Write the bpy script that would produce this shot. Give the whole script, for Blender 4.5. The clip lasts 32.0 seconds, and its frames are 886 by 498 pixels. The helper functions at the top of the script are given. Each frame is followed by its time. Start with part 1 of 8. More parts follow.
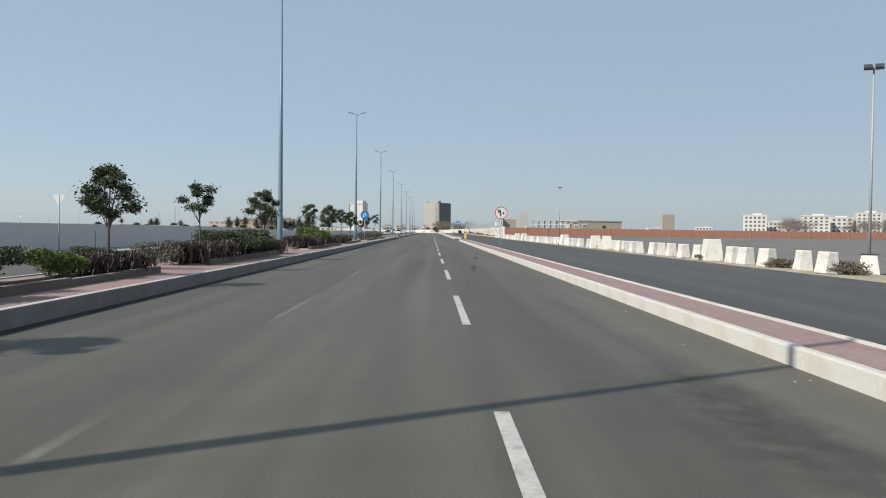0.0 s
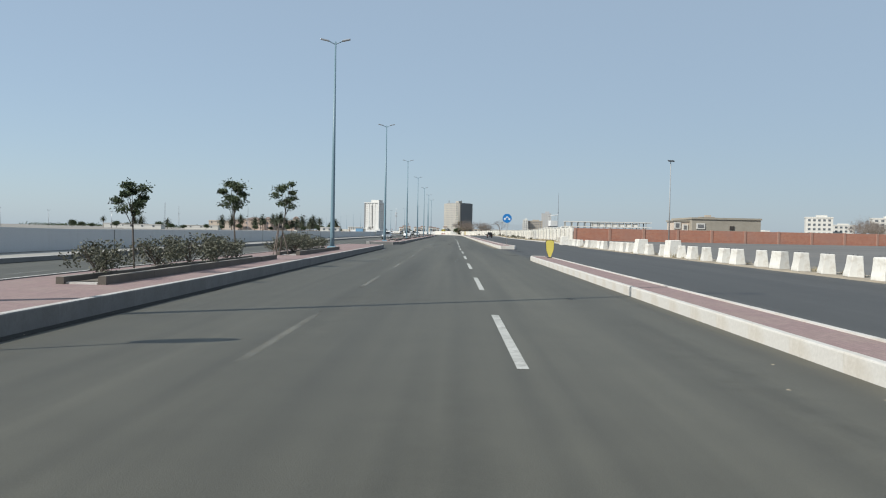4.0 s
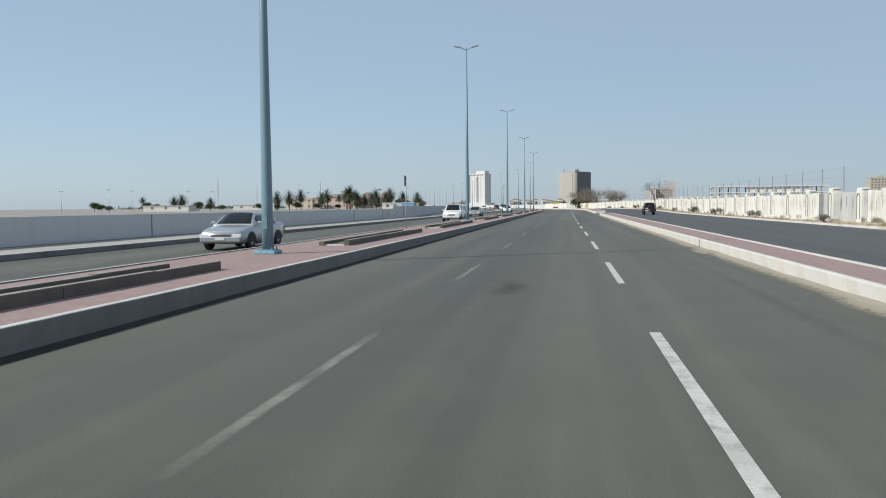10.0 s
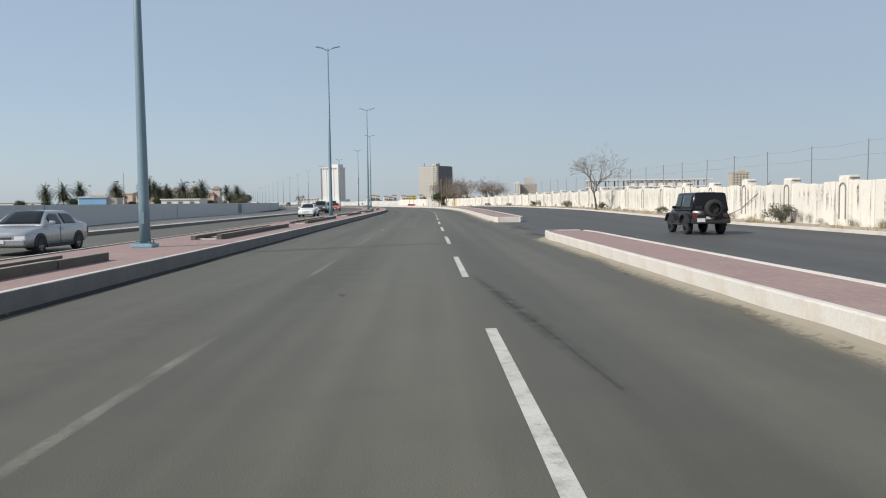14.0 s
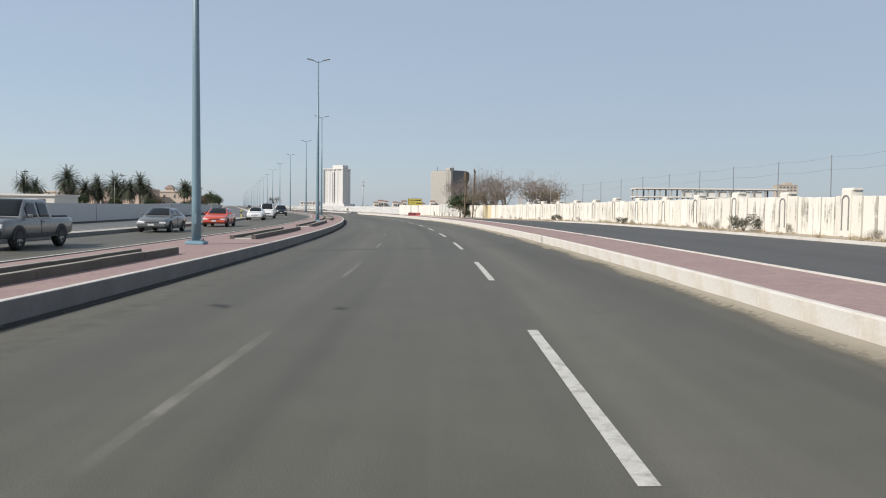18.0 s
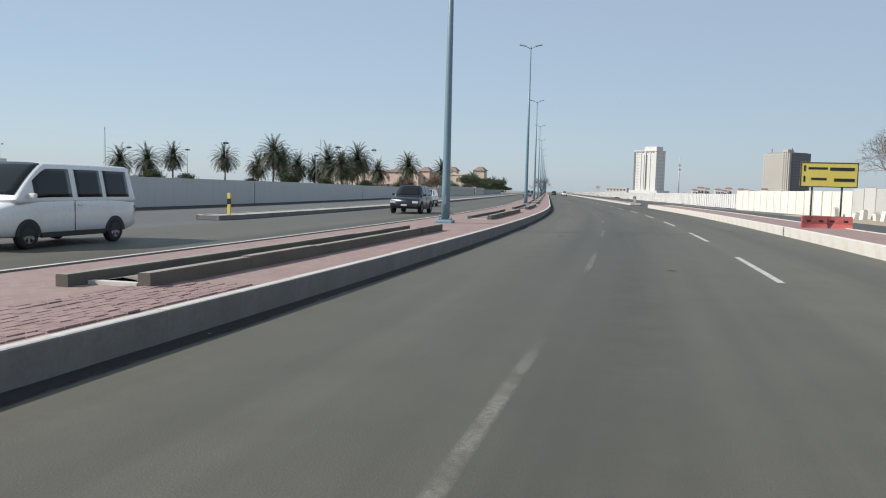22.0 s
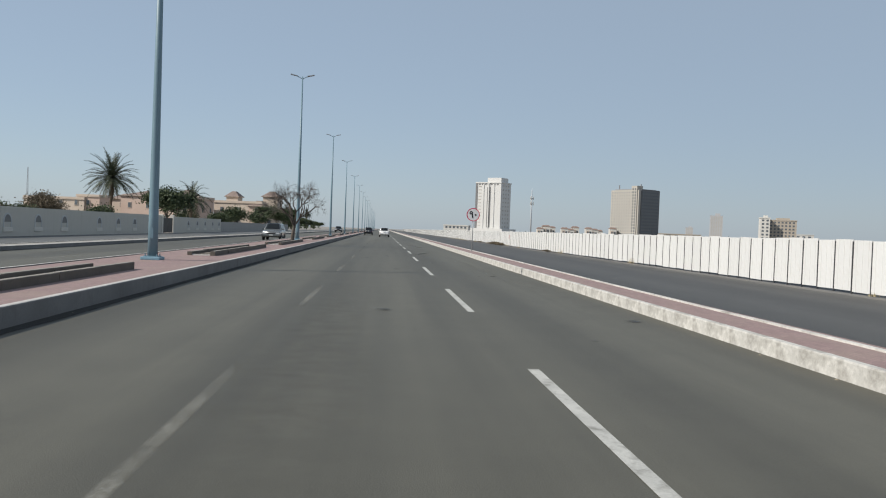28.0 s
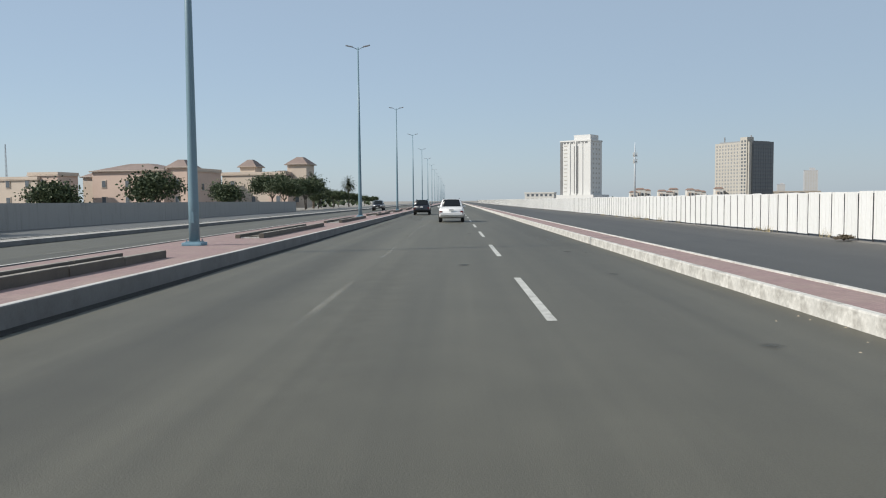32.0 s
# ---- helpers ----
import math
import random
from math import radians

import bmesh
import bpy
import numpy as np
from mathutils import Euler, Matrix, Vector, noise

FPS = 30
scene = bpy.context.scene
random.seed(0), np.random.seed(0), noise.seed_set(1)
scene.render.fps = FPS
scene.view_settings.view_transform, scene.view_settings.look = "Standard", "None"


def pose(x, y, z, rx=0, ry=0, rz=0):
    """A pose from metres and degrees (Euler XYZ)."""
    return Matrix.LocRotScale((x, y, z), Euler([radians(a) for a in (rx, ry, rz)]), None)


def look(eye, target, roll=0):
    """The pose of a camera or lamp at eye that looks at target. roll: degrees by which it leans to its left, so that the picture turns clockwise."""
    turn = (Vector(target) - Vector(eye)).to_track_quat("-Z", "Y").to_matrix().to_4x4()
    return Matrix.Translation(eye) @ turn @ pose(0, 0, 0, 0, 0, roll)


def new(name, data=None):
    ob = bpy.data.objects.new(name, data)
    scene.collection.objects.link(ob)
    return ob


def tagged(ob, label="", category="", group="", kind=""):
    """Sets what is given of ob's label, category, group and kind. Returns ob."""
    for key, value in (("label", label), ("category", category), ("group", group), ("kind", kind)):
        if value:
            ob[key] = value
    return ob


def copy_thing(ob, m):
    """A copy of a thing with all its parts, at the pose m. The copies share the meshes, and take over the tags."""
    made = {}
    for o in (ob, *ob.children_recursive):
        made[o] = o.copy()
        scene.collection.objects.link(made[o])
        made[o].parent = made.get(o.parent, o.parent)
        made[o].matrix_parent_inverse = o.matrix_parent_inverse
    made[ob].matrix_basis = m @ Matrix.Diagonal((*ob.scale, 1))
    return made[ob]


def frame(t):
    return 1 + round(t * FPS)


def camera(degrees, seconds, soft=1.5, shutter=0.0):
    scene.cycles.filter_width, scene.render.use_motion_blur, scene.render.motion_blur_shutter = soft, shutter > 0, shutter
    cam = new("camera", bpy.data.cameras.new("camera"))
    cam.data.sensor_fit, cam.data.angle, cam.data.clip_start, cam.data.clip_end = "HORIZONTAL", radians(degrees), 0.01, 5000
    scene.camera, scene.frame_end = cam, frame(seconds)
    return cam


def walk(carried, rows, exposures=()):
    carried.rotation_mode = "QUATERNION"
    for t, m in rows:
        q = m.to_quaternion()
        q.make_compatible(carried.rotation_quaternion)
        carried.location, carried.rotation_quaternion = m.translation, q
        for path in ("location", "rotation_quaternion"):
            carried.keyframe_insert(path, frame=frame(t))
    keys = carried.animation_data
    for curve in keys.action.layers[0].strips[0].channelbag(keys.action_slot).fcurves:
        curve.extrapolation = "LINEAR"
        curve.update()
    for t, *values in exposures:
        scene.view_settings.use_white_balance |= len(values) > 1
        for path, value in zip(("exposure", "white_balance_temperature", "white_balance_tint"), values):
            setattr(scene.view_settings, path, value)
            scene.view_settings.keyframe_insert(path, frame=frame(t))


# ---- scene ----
# camera: (seconds, x, y, z, yaw, pitch, roll)
ROWS = [
    (0, 1.49, 18.82, 1.58, -1.92, -1.31, -0.76),
    (0.5, 1.46, 28.35, 1.56, -2.44, -0.94, -0.42),
    (1, 1.45, 38.00, 1.55, -2.33, -0.64, -0.08),
    (1.5, 1.53, 47.87, 1.56, -2.41, -0.60, 0.05),
    (2, 1.71, 57.96, 1.56, -2.81, -0.70, 0.16),
    (2.5, 1.94, 68.17, 1.56, -2.98, -0.70, -0.07),
    (4.5, 2.90, 108.49, 1.55, 0.84, -1.38, -1.55),
    (5, 3.07, 119.34, 1.54, 2.39, -1.45, -1.54),
    (5.5, 3.28, 130.41, 1.53, 4.03, -1.49, -0.84),
    (6, 3.50, 141.48, 1.52, -2.81, -1.71, -0.19),
    (6.5, 3.68, 152.43, 1.53, -1.35, -1.98, -0.01),
    (7, 3.84, 163.27, 1.55, -0.12, -2.18, 0.12),
    (7.5, 4.02, 174.02, 1.57, 2.89, -2.55, 0.32),
    (8, 4.22, 184.61, 1.58, 3.12, -2.97, 0.44),
    (8.5, 4.42, 194.99, 1.58, 3.78, -3.18, 0.26),
    (9, 4.62, 205.33, 1.58, 5.02, -3.26, 0.11),
    (9.5, 4.82, 215.84, 1.59, 6.59, -3.10, 0.33),
    (10, 5.03, 226.65, 1.60, 7.81, -3.09, 0.50),
    (10.5, 5.25, 237.80, 1.60, 7.30, -3.08, 0.35),
    (11, 5.45, 249.04, 1.59, 5.05, -3.21, 0.22),
    (11.5, 5.61, 260.12, 1.59, 7.26, -3.27, 0.90),
    (12, 5.78, 271.14, 1.59, 9.72, -3.26, 1.53),
    (12.5, 6.00, 282.23, 1.59, 10.40, -3.42, 1.41),
    (13, 6.26, 293.33, 1.58, 1.34, -3.51, 1.23),
    (13.5, 6.53, 304.35, 1.58, -1.55, -3.49, 0.95),
    (14, 6.81, 315.38, 1.57, -2.06, -3.44, 0.68),
    (14.5, 7.11, 326.46, 1.56, -1.84, -3.47, 0.78),
    (16.5, 7.85, 370.37, 1.63, 0.47, -3.29, 0.61),
    (17, 7.99, 381.57, 1.63, -1.40, -3.18, 0.87),
    (17.5, 8.04, 392.79, 1.63, -2.10, -3.04, 0.02),
    (18, 8.05, 404.12, 1.63, -1.28, -2.93, -0.77),
    (18.5, 7.91, 415.68, 1.62, 0.23, -2.89, -1.01),
    (19, 7.67, 427.30, 1.60, 2.61, -2.97, -1.12),
    (19.5, 7.50, 438.81, 1.64, 4.98, -3.11, -1.11),
    (20, 7.20, 450.17, 1.67, 8.51, -3.28, -0.98),
    (20.5, 6.57, 461.40, 1.67, 11.68, -3.46, -0.89),
    (21, 5.67, 472.52, 1.65, 14.42, -3.71, -1.05),
    (21.5, 4.58, 483.60, 1.60, 16.70, -3.99, -1.37),
    (22, 3.32, 494.83, 1.57, 20.93, -4.32, -1.50),
    (22.5, 1.88, 506.35, 1.58, 23.80, -4.43, -1.43),
    (23, 0.28, 517.90, 1.60, 28.56, -4.74, -1.29),
    (23.5, -1.43, 529.22, 1.63, 30.23, -4.70, -0.65),
    (24, -3.22, 540.38, 1.65, 21.87, -3.98, 0.01),
    (24.5, -5.11, 551.53, 1.66, 16.19, -3.51, -0.62),
    (25, -7.24, 562.73, 1.67, 15.39, -3.09, -1.15),
    (25.5, -9.74, 574.02, 1.66, 15.12, -2.82, -1.39),
    (26, -12.51, 585.38, 1.64, 13.57, -2.57, -1.66),
    (26.5, -15.39, 596.77, 1.62, 11.53, -1.97, -2.68),
    (28.5, -26.60, 641.98, 1.60, 8.89, -1.27, -1.90),
    (29, -29.30, 653.24, 1.60, 9.13, -1.34, -1.44),
    (30, -34.47, 675.64, 1.63, 9.56, -2.32, -0.56),
    (30.5, -37.08, 687.00, 1.60, 12.03, -2.87, 0.09),
    (31, -39.72, 698.35, 1.58, 13.13, -3.26, 0.69),
    (31.5, -42.34, 709.53, 1.59, 13.79, -3.42, 0.64),
    (32, -44.95, 720.60, 1.62, 14.40, -3.46, 0.50),
]


def rig(x, y, z, yaw, pitch, roll):
    return pose(x, y, z, 90 + pitch, 0, yaw) @ pose(0, 0, 0, 0, 0, -roll)


cam = camera(58.0, 32.0, soft=1.1)
walk(cam, [(t, rig(*row)) for t, *row in ROWS], exposures=[(0.0, 0.20, 6520, 10), (2.0, 0.20, 6430, 9.5), (5.0, 0.20, 6270, 8), (7.0, 0.20, 6220, 7.5), (8.0, 0.27, 6330, 9), (9.0, 0.20, 6270, 8.7), (10.0, 0.20, 6250, 8.7), (11.0, 0.22, 6420, 10), (13.0, 0.20, 6500, 11), (14.0, 0.20, 6540, 12), (17.0, 0.20, 6550, 12), (18.0, 0.25, 6600, 13), (19.0, 0.06, 6500, 11), (20.0, 0.27, 6700, 12), (21.0, 0.30, 6530, 12), (22.0, 0.28, 6450, 11), (23.0, 0.27, 6400, 10), (24.0, 0.17, 6330, 9.3), (26.0, 0.15, 6420, 9.5), (28.0, 0.06, 6500, 11), (29.0, 0.03, 6500, 11), (30.0, 0.12, 6480, 11), (31.0, 0.14, 6480, 10.5), (32.0, 0.20, 6420, 10)])

# ---- sky and sun: low haze, sun behind and to the left of the drive ----
SUN_AZ, SUN_EL = 211.0, 38.0   # degrees anticlockwise from +x, above the horizon
world = bpy.data.worlds.new("world")
scene.world = world
world.use_nodes = True
wn = world.node_tree.nodes
sky = wn.new("ShaderNodeTexSky")
sky.sky_type = "NISHITA"
sky.sun_disc = False
sky.sun_elevation = radians(SUN_EL)
sky.sun_rotation = radians(121)
sky.air_density, sky.dust_density, sky.ozone_density = 1.0, 0.6, 3.0
wn["Background"].inputs["Strength"].default_value = 0.13
haze = wn.new("ShaderNodeMix")   # thick even haze over the whole sky
haze.data_type = "RGBA"
haze.inputs[0].default_value = 0.78
haze.inputs[7].default_value = (2.53, 3.12, 3.74, 1.0)
world.node_tree.links.new(sky.outputs["Color"], haze.inputs[6])
world.node_tree.links.new(haze.outputs[2], wn["Background"].inputs["Color"])
sun_data = bpy.data.lights.new("sun", "SUN")
sun_data.energy, sun_data.angle, sun_data.color = 4.9, radians(0.53), (1.0, 0.95, 0.87)
sun = new("sun", sun_data)
sd = Vector((math.cos(radians(SUN_AZ)) * math.cos(radians(SUN_EL)), math.sin(radians(SUN_AZ)) * math.cos(radians(SUN_EL)), math.sin(radians(SUN_EL))))
sun.matrix_world = look(sd * 100, (0, 0, 0))


# ---- materials ----
TONE = 0.82   # scales base colours down against the stronger sun, which deepens the shadows


def nodes_of(name, rough, metal):
    m = bpy.data.materials.new(name)
    m.use_nodes = True
    nt = m.node_tree
    b = nt.nodes["Principled BSDF"]
    b.inputs["Roughness"].default_value = rough
    b.inputs["Metallic"].default_value = metal
    return m, nt, b


def noise_node(nt, coord, scale, detail=4.0, rough=0.55, stretch=None):
    n = nt.nodes.new("ShaderNodeTexNoise")
    n.inputs["Scale"].default_value = scale
    n.inputs["Detail"].default_value = detail
    n.inputs["Roughness"].default_value = rough
    src = coord
    if stretch:
        mp = nt.nodes.new("ShaderNodeMapping")
        mp.inputs["Scale"].default_value = stretch
        nt.links.new(coord, mp.inputs["Vector"])
        src = mp.outputs["Vector"]
    nt.links.new(src, n.inputs["Vector"])
    return n.outputs["Fac"]


def ramp(nt, fac, lo, hi, a, b):
    r = nt.nodes.new("ShaderNodeMapRange")
    r.inputs["From Min"].default_value, r.inputs["From Max"].default_value = lo, hi
    r.inputs["To Min"].default_value, r.inputs["To Max"].default_value = a, b
    nt.links.new(fac, r.inputs["Value"])
    return r.outputs["Result"]


def mult(nt, a, b, op="MULTIPLY"):
    n = nt.nodes.new("ShaderNodeMath")
    n.operation = op
    nt.links.new(a, n.inputs[0])
    if isinstance(b, (int, float)):
        n.inputs[1].default_value = b
    else:
        nt.links.new(b, n.inputs[1])
    return n.outputs["Value"]


def mixc(nt, fac, a, b, mode="MIX"):
    n = nt.nodes.new("ShaderNodeMix")
    n.data_type, n.blend_type = "RGBA", mode
    for key, v in ((0, fac), (6, a), (7, b)):
        if isinstance(v, (int, float)):
            n.inputs[key].default_value = v
        elif isinstance(v, tuple):
            n.inputs[key].default_value = (*v, 1)
        else:
            nt.links.new(v, n.inputs[key])
    return n.outputs[2]


def bump_to(nt, b, h, strength, dist=0.02):
    n = nt.nodes.new("ShaderNodeBump")
    n.inputs["Strength"].default_value, n.inputs["Distance"].default_value = strength, dist
    nt.links.new(h, n.inputs["Height"])
    nt.links.new(n.outputs["Normal"], b.inputs["Normal"])


def mat(name, col, rough=0.8, metal=0.0, vary=0.15, big=0.6, fine=25.0, bump=0.25, stain=None, amount=0.5, coat=0.0, coord="Object", per=0.0, stretch=None, spec=0.5):
    """A surface with variation at two scales, a fine relief and, if wanted, stains of a second colour."""
    m, nt, b = nodes_of(name, rough, metal)
    co = nt.nodes.new("ShaderNodeTexCoord").outputs[coord]
    g, f = noise_node(nt, co, big, 5), noise_node(nt, co, fine, 3, 0.6, stretch)
    val = mult(nt, ramp(nt, g, 0.3, 0.7, TONE * (1 - vary), TONE * (1 + vary)), ramp(nt, f, 0.3, 0.7, 1 - vary * 0.7, 1 + vary * 0.7))
    if per:
        info = nt.nodes.new("ShaderNodeObjectInfo").outputs["Random"]
        val = mult(nt, val, ramp(nt, info, 0, 1, 1 - per, 1 + per))
        isl = nt.nodes.new("ShaderNodeNewGeometry").outputs["Random Per Island"]
        val = mult(nt, val, ramp(nt, isl, 0, 1, 1 - per, 1 + per))
    c = tuple(col)
    if stain:
        s = noise_node(nt, co, big * 2.3, 6, 0.65, stretch)
        c = mixc(nt, mult(nt, ramp(nt, s, 0.5, 0.72, 0, 1), amount), c, tuple(stain))
    mul = nt.nodes.new("ShaderNodeVectorMath")
    mul.operation = "SCALE"
    if isinstance(c, tuple):
        mul.inputs[0].default_value = c
    else:
        nt.links.new(c, mul.inputs[0])
    nt.links.new(val, mul.inputs["Scale"])
    nt.links.new(mul.outputs[0], b.inputs["Base Color"])
    nt.links.new(ramp(nt, f, 0.2, 0.8, max(0, rough - 0.08), min(1, rough + 0.08)), b.inputs["Roughness"])
    b.inputs["Coat Weight"].default_value = coat
    b.inputs["Coat Roughness"].default_value = 0.05
    b.inputs["Specular IOR Level"].default_value = spec
    if bump:
        bump_to(nt, b, f, bump)
    return m


def asphalt(name, col, track):
    """Asphalt in road coordinates (u along, v across): aggregate, patches, and lanes worn lengthwise."""
    m, nt, b = nodes_of(name, 0.62, 0)
    uv = nt.nodes.new("ShaderNodeTexCoord").outputs["UV"]
    grain = noise_node(nt, uv, 60, 3, 0.7)
    mid = noise_node(nt, uv, 0.9, 6, 0.6)
    lane = noise_node(nt, uv, 1.0, 4, 0.5, (0.012, 0.55, 1))
    streak = noise_node(nt, uv, 1.0, 5, 0.6, (0.05, 2.2, 1))
    blot = noise_node(nt, uv, 0.35, 7, 0.7)
    v = mult(nt, ramp(nt, grain, 0.3, 0.7, 0.8 * TONE, 1.2 * TONE), ramp(nt, mid, 0.3, 0.7, 0.92, 1.08))
    v = mult(nt, v, ramp(nt, lane, 0.35, 0.65, 1 - track, 1 + track))
    v = mult(nt, v, ramp(nt, streak, 0.3, 0.7, 1 - track * 0.5, 1 + track * 0.5))
    c = mixc(nt, ramp(nt, blot, 0.62, 0.8, 0, 0.55), tuple(col), tuple(x * 0.6 for x in col))
    c = mixc(nt, ramp(nt, blot, 0.2, 0.36, 0.35, 0), c, tuple(x * 1.25 for x in col))
    mul = nt.nodes.new("ShaderNodeVectorMath")
    mul.operation = "SCALE"
    nt.links.new(c, mul.inputs[0])
    nt.links.new(v, mul.inputs["Scale"])
    nt.links.new(mul.outputs[0], b.inputs["Base Color"])
    b.inputs["Specular IOR Level"].default_value = 0.5
    bump_to(nt, b, grain, 0.35, 0.01)
    return m


def paving(name, a, bcol, joint, w=0.2, h=0.1):
    """Small clay pavers laid in courses, in road coordinates."""
    m, nt, b = nodes_of(name, 0.85, 0)
    uv = nt.nodes.new("ShaderNodeTexCoord").outputs["UV"]
    br = nt.nodes.new("ShaderNodeTexBrick")
    br.inputs["Color1"].default_value, br.inputs["Color2"].default_value, br.inputs["Mortar"].default_value = (*a, 1), (*bcol, 1), (*joint, 1)
    br.inputs["Scale"].default_value = 1.0
    br.inputs["Mortar Size"].default_value, br.inputs["Brick Width"].default_value, br.inputs["Row Height"].default_value = 0.006, w, h
    nt.links.new(uv, br.inputs["Vector"])
    d = noise_node(nt, uv, 0.8, 6, 0.65)
    c = mixc(nt, ramp(nt, d, 0.45, 0.75, 0, 0.5), br.outputs["Color"], (0.36, 0.29, 0.23))
    f = noise_node(nt, uv, 40, 3)
    mul = nt.nodes.new("ShaderNodeVectorMath")
    mul.operation = "SCALE"
    nt.links.new(c, mul.inputs[0])
    nt.links.new(ramp(nt, f, 0.3, 0.7, 0.85 * TONE, 1.15 * TONE), mul.inputs["Scale"])
    nt.links.new(mul.outputs[0], b.inputs["Base Color"])
    bump_to(nt, b, br.outputs["Fac"], -0.3, 0.01)
    return m


def blockwork(name, a, b_, joint):
    """Courses of blocks on an upright face, in the wall's own x and z."""
    m, nt, b = nodes_of(name, 0.92, 0)
    co = nt.nodes.new("ShaderNodeTexCoord").outputs["Object"]
    sep, com = nt.nodes.new("ShaderNodeSeparateXYZ"), nt.nodes.new("ShaderNodeCombineXYZ")
    nt.links.new(co, sep.inputs[0])
    nt.links.new(sep.outputs[0], com.inputs[0])
    nt.links.new(sep.outputs[2], com.inputs[1])
    bt = nt.nodes.new("ShaderNodeTexBrick")
    nt.links.new(com.outputs[0], bt.inputs["Vector"])
    for key, val in (("Color1", (*a, 1)), ("Color2", (*b_, 1)), ("Mortar", (*joint, 1)), ("Scale", 1.0), ("Mortar Size", 0.014), ("Brick Width", 0.42), ("Row Height", 0.21)):
        bt.inputs[key].default_value = val
    big = noise_node(nt, nt.nodes.new("ShaderNodeNewGeometry").outputs["Position"], 0.3, 5, 0.6)
    c = mixc(nt, ramp(nt, big, 0.45, 0.7, 0.0, 0.6), bt.outputs["Color"], tuple(0.6 * x + 0.1 for x in b_))
    mul = nt.nodes.new("ShaderNodeVectorMath")
    mul.operation = "SCALE"
    nt.links.new(c, mul.inputs[0])
    nt.links.new(ramp(nt, noise_node(nt, co, 7, 4, 0.6), 0.3, 0.7, 0.85 * TONE, 1.15 * TONE), mul.inputs["Scale"])
    nt.links.new(mul.outputs[0], b.inputs["Base Color"])
    bump_to(nt, b, bt.outputs["Fac"], -0.4, 0.02)
    return m


def plaster(name, col, dirt, amount, joint=0.0):
    """Painted plaster with dark runs that come down from the top and dirt at the foot; u along, v height."""
    m, nt, b = nodes_of(name, 0.88, 0)
    uv = nt.nodes.new("ShaderNodeTexCoord").outputs["UV"]
    runs = noise_node(nt, uv, 1.0, 5, 0.6, (2.6, 0.22, 1))
    blot = noise_node(nt, uv, 0.7, 7, 0.65)
    fine = noise_node(nt, uv, 14, 4)
    k = mult(nt, ramp(nt, runs, 0.52, 0.78, 0, 1), ramp(nt, blot, 0.35, 0.65, 0.25, 1))
    c = mixc(nt, mult(nt, k, amount), tuple(col), tuple(dirt))
    c = mixc(nt, mult(nt, ramp(nt, blot, 0.58, 0.75, 0, 1), amount * 0.6), c, tuple(0.6 * x + 0.4 * y for x, y in zip(col, dirt)))
    mul = nt.nodes.new("ShaderNodeVectorMath")
    mul.operation = "SCALE"
    nt.links.new(c, mul.inputs[0])
    nt.links.new(ramp(nt, fine, 0.3, 0.7, 0.94 * TONE, 1.06 * TONE), mul.inputs["Scale"])
    nt.links.new(mul.outputs[0], b.inputs["Base Color"])
    bump_to(nt, b, fine, 0.2)
    return m


def slab_plaster(name, col, dirt, amount, dark_edge=True):
    """Old whitewash on upright slabs: dark runs from the top, grime and flaked patches, different on each slab."""
    m, nt, b = nodes_of(name, 0.9, 0)
    tc = nt.nodes.new("ShaderNodeTexCoord").outputs["Object"]
    info = nt.nodes.new("ShaderNodeObjectInfo").outputs["Random"]
    shift = nt.nodes.new("ShaderNodeVectorMath")
    shift.operation = "MULTIPLY_ADD"
    nt.links.new(info, shift.inputs[0])
    shift.inputs[1].default_value = (37.0, 11.0, 53.0)
    nt.links.new(tc, shift.inputs[2])
    co = shift.outputs[0]
    runs = noise_node(nt, co, 1.0, 4, 0.6, (2.4, 2.4, 0.22))
    blot = noise_node(nt, co, 1.1, 7, 0.7)
    fine = noise_node(nt, co, 14, 4)
    k = mult(nt, ramp(nt, runs, 0.56, 0.68, 0, 1), ramp(nt, blot, 0.4, 0.55, 0.1, 1))
    c = mixc(nt, mult(nt, k, amount), tuple(col), tuple(dirt))
    c = mixc(nt, mult(nt, ramp(nt, blot, 0.6, 0.68, 0, 1), amount * 0.6), c, tuple(0.55 * x + 0.45 * y for x, y in zip(col, dirt)))
    mul = nt.nodes.new("ShaderNodeVectorMath")
    mul.operation = "SCALE"
    nt.links.new(c, mul.inputs[0])
    nt.links.new(mult(nt, ramp(nt, fine, 0.3, 0.7, 0.93, 1.07), ramp(nt, info, 0, 1, 0.84, 0.94)), mul.inputs["Scale"])
    nt.links.new(mul.outputs[0], b.inputs["Base Color"])
    bump_to(nt, b, fine, 0.3)
    return m


